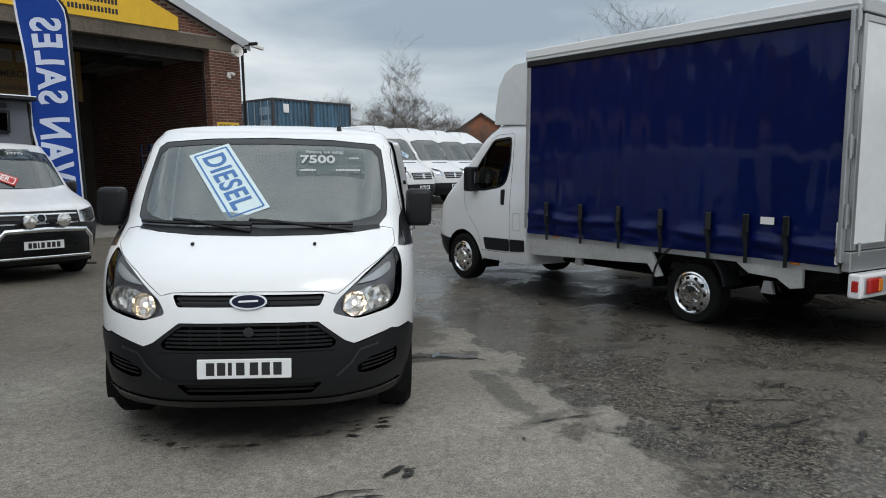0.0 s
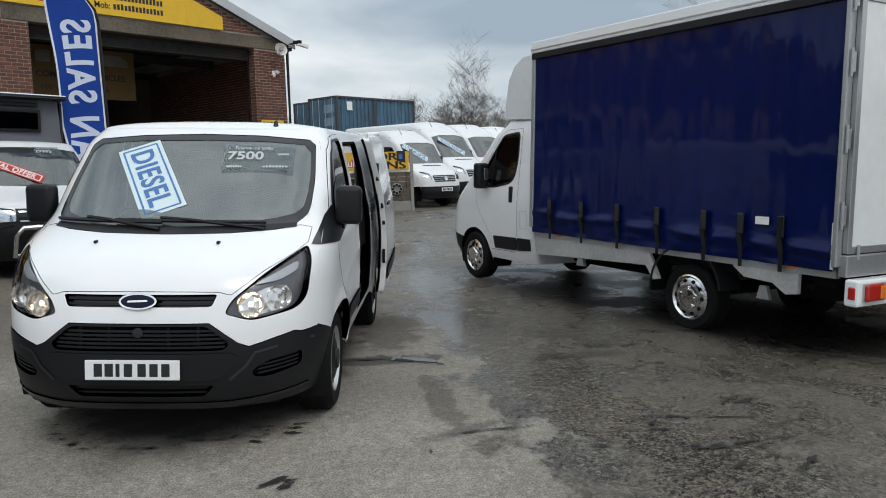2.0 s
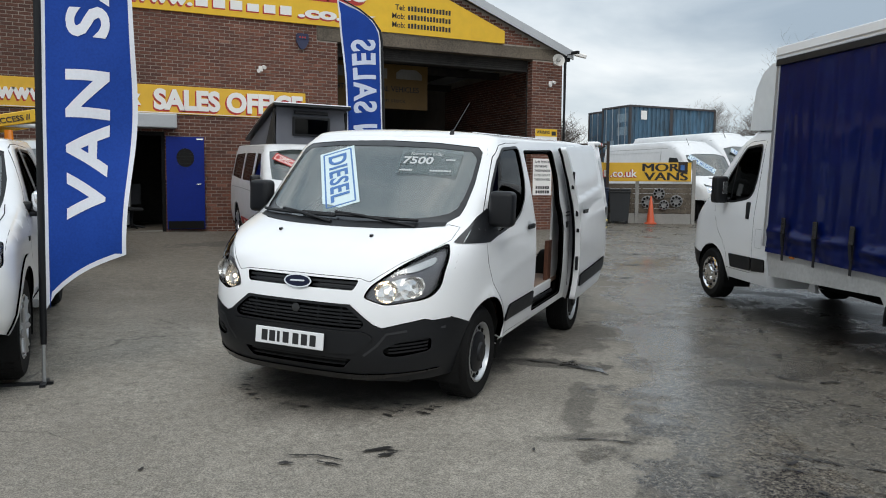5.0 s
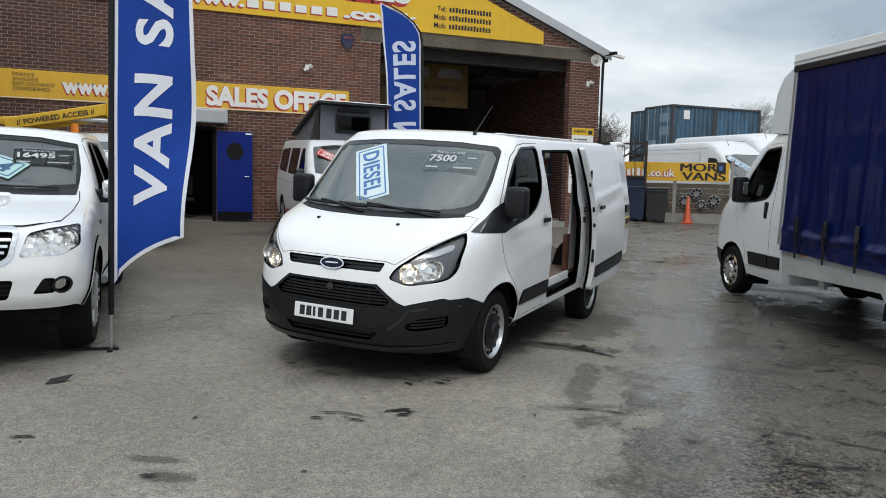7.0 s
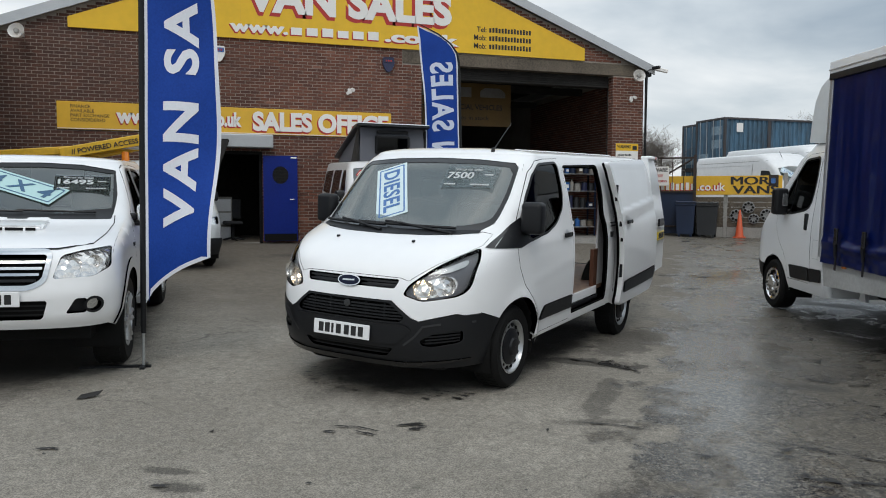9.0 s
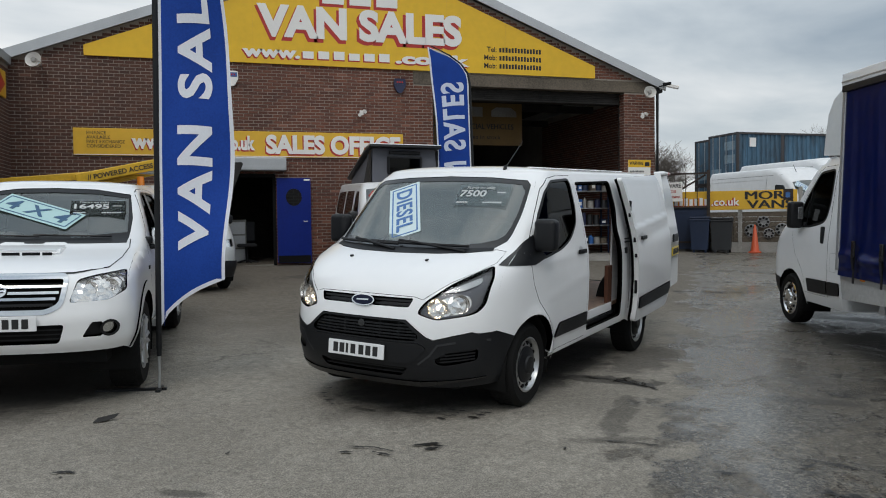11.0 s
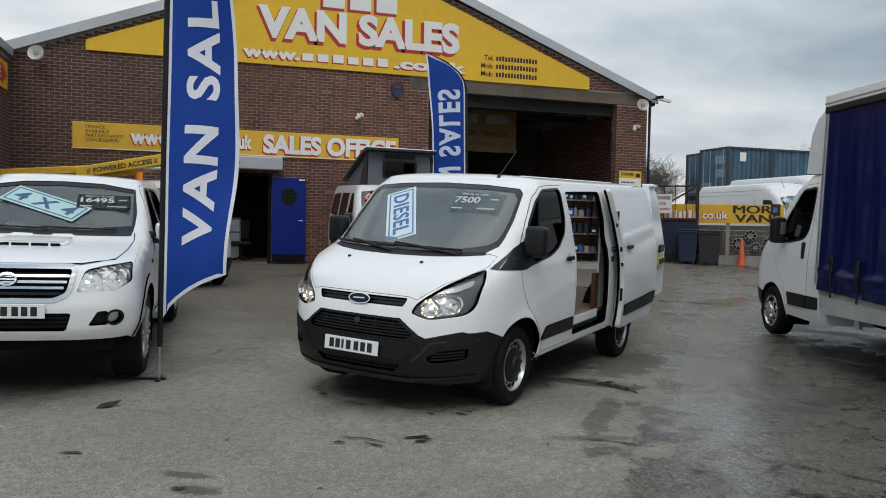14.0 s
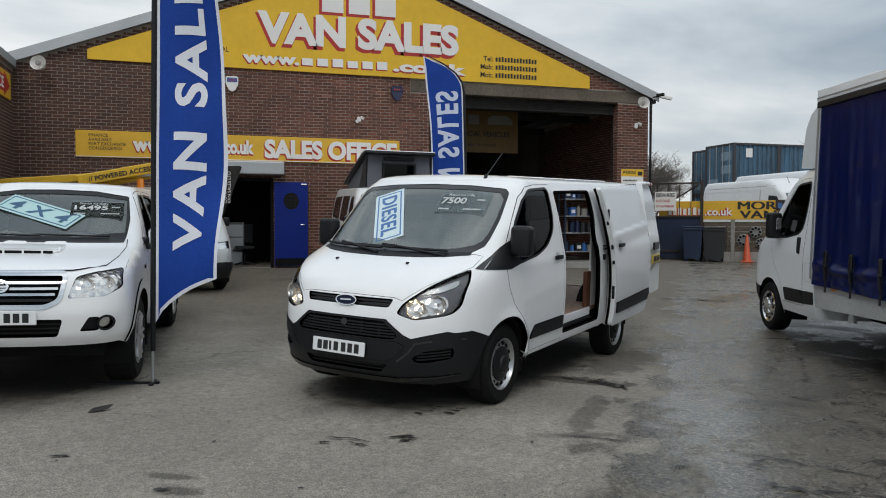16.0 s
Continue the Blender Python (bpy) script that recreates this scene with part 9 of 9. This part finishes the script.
def build_bin(k, out, color, label, w=0.62, h=1.12):
    b = thing("wheeled_bin", fence_pose(k, None, out), label, "bin", "wheeled bins")
    bm = prism(bmesh.new(), rounded([(-w * 0.42, 0.1), (w * 0.42, 0.1), (w * 0.5, h - 0.12), (-w * 0.5, h - 0.12)], 0.04), -0.32, 0.32)
    part("body", bm, color, b, smooth=30)
    part("rim", box(-w * 0.53, w * 0.53, -0.35, 0.35, h - 0.14, h - 0.08, 0.015), color, b)
    part("lid", box(-w * 0.52, w * 0.52, -0.36, 0.34, h - 0.075, h, 0.03, 3), color, b)
    for s in (-1, 1):
        part("wheel", cyl(bmesh.new(), (s * w * 0.36 - 0.03, 0.26, 0.1), (s * w * 0.36 + 0.03, 0.26, 0.1), 0.1), RUBBER, b)
        part("skid", box(s * w * 0.3 - 0.03, s * w * 0.3 + 0.03, -0.3, -0.2, 0.0, 0.11), color, b)


build_bin(3.08, 0.66, BIN_BLUE, "dark blue wheeled rubbish bin by the fence", 0.62, 1.2)
build_bin(2.40, 0.60, BIN_GREY, "dark grey wheeled rubbish bin by the fence", 0.68, 1.18)


def build_cone():
    c = thing("traffic_cone", fence_pose(1.38, None, 0.32), "orange traffic cone in front of the fence", "cone")
    part("base", box(-0.2, 0.2, -0.2, 0.2, 0, 0.04, 0.015), CONE_ORANGE, c)
    part("body", lathe(bmesh.new(), [(0.15, 0.04), (0.13, 0.08), (0.03, 0.92), (0.02, 0.93)], 24, Matrix.Rotation(radians(90), 4, "X")), CONE_ORANGE, c, smooth=50)


build_cone()


# ---- containers ----
def build_container(x, y, z, label, length=6.06):
    """A shipping container: its doors face -x."""
    w, h = 2.44, 2.59
    root = thing("shipping_container", pose(x, y, z), label, "container", "stacked containers")
    fr = bmesh.new()
    for a in (0.06, length - 0.06):
        for b in (0.06, w - 0.06):
            bbox(fr, a - 0.06, a + 0.06, b - 0.06, b + 0.06, 0, h)
    for b in (0.05, w - 0.05):
        for c in (0.06, h - 0.05):
            bbox(fr, 0.12, length - 0.12, b - 0.05, b + 0.05, c - 0.05, c + 0.05)
    for a in (0.05, length - 0.05):
        for c in (0.06, h - 0.05):
            bbox(fr, a - 0.05, a + 0.05, 0.12, w - 0.12, c - 0.05, c + 0.05)
    part("frame", fr, CONT_FRAME, root)
    for yy in (0.05, w - 0.05):
        verts, faces, i, a = [], [], 0, 0.12
        s = -1 if yy < 1 else 1
        pts = []
        while a < length - 0.12:
            pts += [(a, 0.0), (a + 0.10, 0.0), (a + 0.14, 0.06), (a + 0.25, 0.06)]
            a += 0.29
        for px, d in pts:
            verts += [(px, yy - s * d, 0.11), (px, yy - s * d, h - 0.1)]
        for k in range(len(pts) - 1):
            faces.append((2 * k, 2 * k + 2, 2 * k + 3, 2 * k + 1))
        mesh_object("corrugated_side", verts, faces, CONT_BLUE, root)
    part("top_sheet", box(0.1, length - 0.1, 0.1, w - 0.1, h - 0.06, h - 0.03), CONT_BLUE, root)
    part("rear_sheet", box(length - 0.06, length - 0.04, 0.1, w - 0.1, 0.1, h - 0.1), CONT_BLUE, root)
    for k in range(2):
        b0 = 0.12 + k * (w / 2 - 0.12)
        d = part("door", box(0.02, 0.06, b0 + 0.01, b0 + w / 2 - 0.13, 0.12, h - 0.12, 0.01), CONT_BLUE, root)
        for q in (0.25, 0.8):
            part("lock_rod", cyl(bmesh.new(), (-0.01, b0 + q, 0.1), (-0.01, b0 + q, h - 0.1), 0.02, seg=8), ALLOY, d)
        for c in (0.5, 1.2, 1.9):
            part("panel", box(0.012, 0.02, b0 + 0.12, b0 + w / 2 - 0.25, c - 0.2, c + 0.25), CONT_PALE if (c > 1) == (k == 0) else CONT_BLUE, d)
    part("placard", box(0.75, 1.15, 0.0, 0.012, h - 0.75, h - 0.28), SIGN_WHITE, root)
    part("dark_panel", box(3.6, 5.0, 0.0, 0.012, 0.35, 0.75), DARK, root)
    part("mid_post", box(2.75, 2.95, 0.01, 0.06, 0.1, h - 0.1), CONT_FRAME, root)
    return root


top_c = build_container(28.45, 31.15, 3.27, "weathered blue container with rusty frame on another")
low_c = copy_thing(top_c, pose(28.45, 31.15, 3.27 - 2.60))
c2 = copy_thing(top_c, pose(29.4, 33.75, 3.27))
c3 = copy_thing(top_c, pose(29.4, 33.75, 3.27 - 2.60))


# ---- bare trees and a house behind ----
def build_tree(x, y, height, seedv, spread=0.55, bushy=1.0, stems=1):
    rng = random.Random(seedv)
    root = thing("bare_tree", pose(x, y, ground(x, y) - 0.1), "leafless winter tree with fine twigs behind the yard", "tree", "bare trees")
    trunk, crown = [], []

    def grow(p, d, length, r, level, out):
        segs = 4 if level < 2 else 3
        pts, rad = [p.copy()], [r]
        for i in range(segs):
            d = (d + Vector((rng.uniform(-1, 1), rng.uniform(-1, 1), rng.uniform(-0.3, 0.6))) * 0.16).normalized()
            p = p + d * length / segs
            pts.append(p.copy())
            rad.append(r * (1 - 0.55 * (i + 1) / segs))
        out.append((pts, rad, 6 if level < 2 else (4 if level < 3 else 3)))
        if level >= 5:
            return
        kids = (4, 5, 5, 4, 4)[level]
        kids = max(2, int(kids * bushy))
        for i in range(kids):
            t = rng.uniform(0.3, 1.0) if level else rng.uniform(0.35, 1.0)
            k = min(segs - 1, int(t * segs))
            q = pts[k].lerp(pts[k + 1], t * segs - k)
            a = rng.uniform(0, 6.283)
            side = Vector((math.cos(a), math.sin(a), rng.uniform(0.1, 0.7)))
            nd = (d * (1 - spread) + side * spread).normalized()
            grow(q, nd, length * rng.uniform(0.5, 0.75), max(0.006, rad[k] * rng.uniform(0.4, 0.56)), level + 1, crown)

    for k in range(stems):
        lean = Vector((rng.uniform(-0.25, 0.25), rng.uniform(-0.25, 0.25), 1)).normalized() if stems > 1 else Vector((0.03, 0, 1))
        grow(Vector((rng.uniform(-0.6, 0.6) * (stems > 1), rng.uniform(-0.6, 0.6) * (stems > 1), 0)), lean, height * 0.52, height * 0.015, 0, trunk)
    for name, rows in (("trunk", trunk), ("crown", crown)):
        verts, faces = [], []
        for pts, rad, seg in rows:
            base = len(verts)
            for i, p in enumerate(pts):
                d = (pts[min(i + 1, len(pts) - 1)] - pts[max(i - 1, 0)]).normalized()
                q = d.to_track_quat("Z", "Y")
                for k in range(seg):
                    a = 6.2832 * k / seg
                    verts.append(p + q @ Vector((rad[i] * math.cos(a), rad[i] * math.sin(a), 0)))
            for i in range(len(pts) - 1):
                for k in range(seg):
                    faces.append((base + i * seg + k, base + i * seg + (k + 1) % seg, base + (i + 1) * seg + (k + 1) % seg, base + (i + 1) * seg + k))
        mesh_object(name, verts, faces, BARK, root, smooth=True)
    return root


for i, (x, y, h, st) in enumerate(((45.7, 38.3, 10.3, 1), (48.5, 37.5, 7.2, 3), (43.6, 41.3, 8.0, 3), (52.0, 37.5, 6.2, 3), (56.0, 36.5, 6.0, 3), (28.0, 38.5, 6.0, 3), (26.0, 36.5, 5.6, 3), (50.5, 42.0, 8.0, 3), (56.5, 21.2, 14.5, 3))):
    build_tree(x, y, h, 11 + i, 0.6, 1.0, st)


def build_house():
    gz = ground(63, 41)
    root = thing("brick_house", pose(68.6, 44.2, gz, 0, 0, -50), "orange brick house with brown tiled roof far behind", "house")
    part("wall", prism(bmesh.new(), [(-3.4, 0), (3.4, 0), (3.4, 4.9), (0, 7.2), (-3.4, 4.9)], 0, 9.0), HOUSE_BRICK, root)
    for s in (-1, 1):
        part("roof", prism(bmesh.new(), [(s * 3.7, 4.7), (0, 7.22), (0, 7.4), (s * 3.7, 4.88)], -0.25, 9.2), ROOF_TILE, root)
    w = part("window", box(-0.6, 0.6, -0.03, 0.0, 2.9, 3.9, 0.01), SIGN_WHITE, root)
    part("pane", box(-0.52, 0.52, -0.04, -0.03, 2.98, 3.82), WINDOW_DARK, w)
    f = thing("back_fence", pose(58.0, 37.0, ground(58, 37), 0, 0, 120), "dark boundary fence far behind the vans", "fence")
    part("rail", box(-9, 9, -0.05, 0.05, 2.2, 2.3), DARK, f)
    for k in range(60):
        part("pale", box(-9 + 0.3 * k, -8.9 + 0.3 * k, -0.03, 0.03, 0, 2.5), DARK, f)


build_house()


# ---- marks and litter on the ground ----
STAIN = mat("oily_black_stain", (0.022, 0.02, 0.018), 0.55, var=0.3, fine=30)
PUDDLE = mat("puddle_water", (0.07, 0.066, 0.06), 0.1, var=0.1, rvar=0.02)


def blot(verts, faces, x, y, rx, ry, turn, rng, lift=0.004, ragged=0.5, k=18):
    """Adds a ragged flat mark to a mesh."""
    base = len(verts)
    c, s = math.cos(radians(turn)), math.sin(radians(turn))
    verts.append((x, y, ground(x, y) + lift + 0.007))
    ph = rng.uniform(0, 99)
    for i in range(k):
        a = 2 * math.pi * i / k
        r = 1 + ragged * noise.noise((math.cos(a) * 1.6 + ph, math.sin(a) * 1.6, ph)) + ragged * 0.5 * noise.noise((math.cos(a) * 5 + ph, math.sin(a) * 5, 1))
        u, v = rx * r * math.cos(a), ry * r * math.sin(a)
        px, py = x + u * c - v * s, y + u * s + v * c
        verts.append((px, py, ground(px, py) + lift + 0.007))
    faces += [(base, base + 1 + i, base + 1 + (i + 1) % k) for i in range(k)]


def build_marks():
    rng = random.Random(3)
    verts, faces = [], []
    for x, y in ((3.11, 3.77), (3.11, 4.0), (3.05, 3.55), (3.54, 3.19), (3.29, 3.25), (3.93, 3.02), (4.16, 2.9), (3.89, 2.93), (3.7, 3.08), (4.1, 2.86)):
        for k in range(3):
            blot(verts, faces, x + rng.uniform(-0.1, 0.1), y + rng.uniform(-0.1, 0.1), rng.uniform(0.012, 0.048), rng.uniform(0.006, 0.018), rng.uniform(-70, -20), rng, 0.004 + 0.0004 * k, 0.9)
    for x, y in ((5.66, 1.2), (5.45, 0.67), (5.67, 0.3), (5.15, 1.24), (3.57, 2.24), (3.24, 2.27), (2.0, 1.65), (3.04, 2.33), (3.6, 2.21), (1.29, 2.28), (12.25, 10.91), (11.61, 9.32), (10.33, 9.44), (7.5, 3.4), (6.6, 1.0), (7.0, 5.0)):
        for k in range(2):
            blot(verts, faces, x + rng.uniform(-0.08, 0.08), y + rng.uniform(-0.08, 0.08), rng.uniform(0.02, 0.09), rng.uniform(0.008, 0.02), rng.uniform(-50, 10), rng, 0.004 + 0.0005 * k, 1.1)
    for k in range(150):
        x, y = rng.uniform(-1, 12), rng.uniform(-1, 12)
        blot(verts, faces, x, y, rng.uniform(0.006, 0.025), rng.uniform(0.004, 0.014), rng.uniform(0, 180), rng, 0.003, 0.8, 8)
    # Ragged cracks and scrapes.
    for pts, w in (([(5.42, 4.05), (5.6, 3.82), (5.74, 3.62), (5.8, 3.4), (5.9, 3.18)], 0.035), ([(5.73, 1.45), (5.92, 1.24), (6.13, 1.01), (6.3, 0.8)], 0.018), ([(5.45, 0.95), (5.6, 0.82), (5.78, 0.74)], 0.05),
                   ([(8.89, 4.4), (8.3, 3.75), (7.84, 3.2)], 0.02), ([(7.25, 2.7), (7.35, 2.5), (7.6, 2.4)], 0.03), ([(8.0, 2.85), (8.33, 2.46), (8.6, 2.2)], 0.03), ([(9.9, 5.8), (9.3, 4.9), (9.0, 4.6)], 0.04),
                   ([(10.4, 9.7), (10.9, 9.5), (11.5, 9.2)], 0.05), ([(12.0, 11.1), (12.6, 10.7), (13.2, 10.5)], 0.05), ([(9.4, 8.2), (10.0, 8.0)], 0.04), ([(13.6, 13.2), (15.0, 12.3)], 0.06), ([(5.2, 1.75), (4.85, 2.0), (4.6, 2.1)], 0.02)):
        for (x0, y0), (x1, y1) in zip(pts, pts[1:]):
            length, turn = math.dist((x0, y0), (x1, y1)), math.degrees(math.atan2(y1 - y0, x1 - x0))
            for k in range(max(2, int(length / 0.09))):
                t = rng.random()
                blot(verts, faces, x0 + (x1 - x0) * t + rng.uniform(-w, w), y0 + (y1 - y0) * t + rng.uniform(-w, w), rng.uniform(0.03, 0.12), w * rng.uniform(0.15, 0.6), turn + rng.uniform(-14, 14), rng, 0.003 + 0.0004 * k, 0.9, 12)
    ob = mesh_object("oil_stains", verts, faces, STAIN)
    tagged(ob, "scattered black oil spots and drips on the yard", "stain", kind="stuff")
    verts, faces = [], []
    for x, y, rx, ry, t in ((5.86, 3.5, 0.17, 0.045, -75), (5.8, 3.7, 0.09, 0.04, 20)):
        blot(verts, faces, x, y, rx, ry, t, rng, 0.005, 0.9, 40)
    ob = mesh_object("puddles", verts, faces, PUDDLE)
    tagged(ob, "shallow shiny puddles on the worn yard", "puddle", kind="stuff")
    leaf = thing("fallen_leaf", pose(1.41, 3.46, ground(1.41, 3.46) + 0.008, 0, 0, 30), "curled dark dead leaf on the concrete", "leaf")
    bm = bmesh.new()
    pts = [(-0.1, 0.0, 0.0), (-0.05, 0.03, 0.02), (0.02, 0.035, 0.01), (0.10, 0.01, 0.03), (0.05, -0.02, 0.01), (-0.04, -0.02, 0.0)]
    bm.faces.new([bm.verts.new(p) for p in pts])
    ext = bmesh.ops.extrude_face_region(bm, geom=bm.faces[:])
    for v in ext["geom"]:
        if isinstance(v, bmesh.types.BMVert):
            v.co.z += 0.004
    part("blade", bm, STAIN, leaf)


build_marks()


# ---- bricks, last ----
def build_bricks():
    L, H, J = 0.213, 0.0625, 0.0125
    sign_lo = [(-0.42, 5.26), (12.13, 5.26), (12.13, 5.5), (6.02, 7.88), (-0.42, 5.42)]

    def cuboid(verts, faces, a, b, z0, z1, front, back, along):
        base = len(verts)
        c = 0.004
        for (u, z, d) in ((a, z0, back), (b, z0, back), (b, z1, back), (a, z1, back), (a + c, z0 + c, front), (b - c, z0 + c, front), (b - c, z1 - c, front), (a + c, z1 - c, front)):
            verts.append((u, d, z) if along == "x" else (d, u, z))
        q = [(4, 5, 6, 7), (0, 1, 5, 4), (1, 2, 6, 5), (2, 3, 7, 6), (3, 0, 4, 7)]
        faces += [tuple(base + i for i in (f if along == "x" else f[::-1])) for f in q]

    rng = random.Random(9)
    verts, faces, pier = [], [], []
    course, z = 0, BASE + 0.1
    while z < APEX_Z - 0.1:
        x = EAVE_L + (0 if course % 2 else -0.1125)
        hw = 1e9 if z < EAVE_Z else (APEX_Z - z - 0.08) * (APEX_X - EAVE_L) / (APEX_Z - EAVE_Z)
        lo, hi = max(EAVE_L, APEX_X - hw), min(EAVE_R, APEX_X + hw)
        while x < hi:
            spans = [(max(x, lo), min(x + L, hi))]
            for a0, a1, zt in ((DOOR_L, DOOR_R, DOOR_TOP), (OPEN_L, OPEN_R, OPEN_TOP + 0.3)):
                if z < zt:
                    nxt = []
                    for a, b in spans:
                        if b <= a0 or a >= a1:
                            nxt.append((a, b))
                        else:
                            if a < a0:
                                nxt.append((a, a0))
                            if b > a1:
                                nxt.append((a1, b))
                    spans = nxt
            if OPEN_TOP - 0.07 < z < OPEN_TOP + 0.3:
                spans = [(a, min(b, OPEN_L - 0.51)) for a, b in spans if a < OPEN_L - 0.55]
            for a, b in spans:
                if b - a < 0.03:
                    continue
                mx, mz = (a + b) / 2, z + H / 2
                if (-0.68 < mx < 6.76 and 3.08 < mz < 3.57) or (z > 5.2 and inside(np.array([(mx, mz)]), sign_lo)[0]):
                    continue
                out = rng.uniform(0.007, 0.012)
                if a > OPEN_R - 0.01 and z < OPEN_TOP - 0.1 and b - a > 0.2:
                    pier.append((a, z, out))
                else:
                    cuboid(verts, faces, a, b, z, z + H, WALL_Y - out, WALL_Y + 0.002, "x")
            x += L + J
        z += H + J
        course += 1
    course, z = 0, BASE + 0.25
    while z < OPEN_TOP - 0.05:
        for x_face, y_from, y_to in ((OPEN_R, WALL_Y + 0.004, WALL_Y + 0.25), (EAVE_R - 0.25, WALL_Y + 0.26, WALL_Y + 7.0)):
            y = y_from - (0 if course % 2 else 0.1125)
            while y < y_to:
                a, b = max(y, y_from), min(y + L, y_to)
                if b - a > 0.03:
                    k = len(faces)
                    cuboid(verts, faces, a, b, z, z + H, x_face - rng.uniform(0.007, 0.012), x_face + 0.002, "y")
                    faces[k:] = [f[::-1] for f in faces[k:]]
                y += L + J
        z += H + J
        course += 1
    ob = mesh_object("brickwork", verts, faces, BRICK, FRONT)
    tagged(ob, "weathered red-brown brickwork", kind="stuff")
    bv, bf = [], []
    cuboid(bv, bf, 0, L, 0, H, -0.009, 0.002, "x")
    me = bpy.data.meshes.new("brick")
    me.from_pydata(bv, [], bf)
    me.materials.append(BRICK)
    for a, z, out in pier:
        br = new("brick", me)
        br.parent = FRONT
        br.matrix_basis = Matrix.Translation((a, WALL_Y - out + 0.009, z))
    verts, faces = [], []
    course, z = 0, BASE + 0.1
    while z < EAVE_Z - 0.2:
        y = 6.0 + (0 if course % 2 else -0.1125)
        while y < WALL_Y - 0.02:
            a, b = max(y, 6.0), min(y + L, WALL_Y - 0.02)
            if b - a > 0.03 and not (12.65 < (a + b) / 2 < 15.7 and 4.22 < z < 4.66):
                cuboid(verts, faces, a, b, z, z + H, EAVE_L + rng.uniform(0.007, 0.012), EAVE_L - 0.002, "y")
            y += L + J
        z += H + J
        course += 1
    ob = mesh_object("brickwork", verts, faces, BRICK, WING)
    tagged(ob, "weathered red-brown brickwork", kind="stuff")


build_bricks()
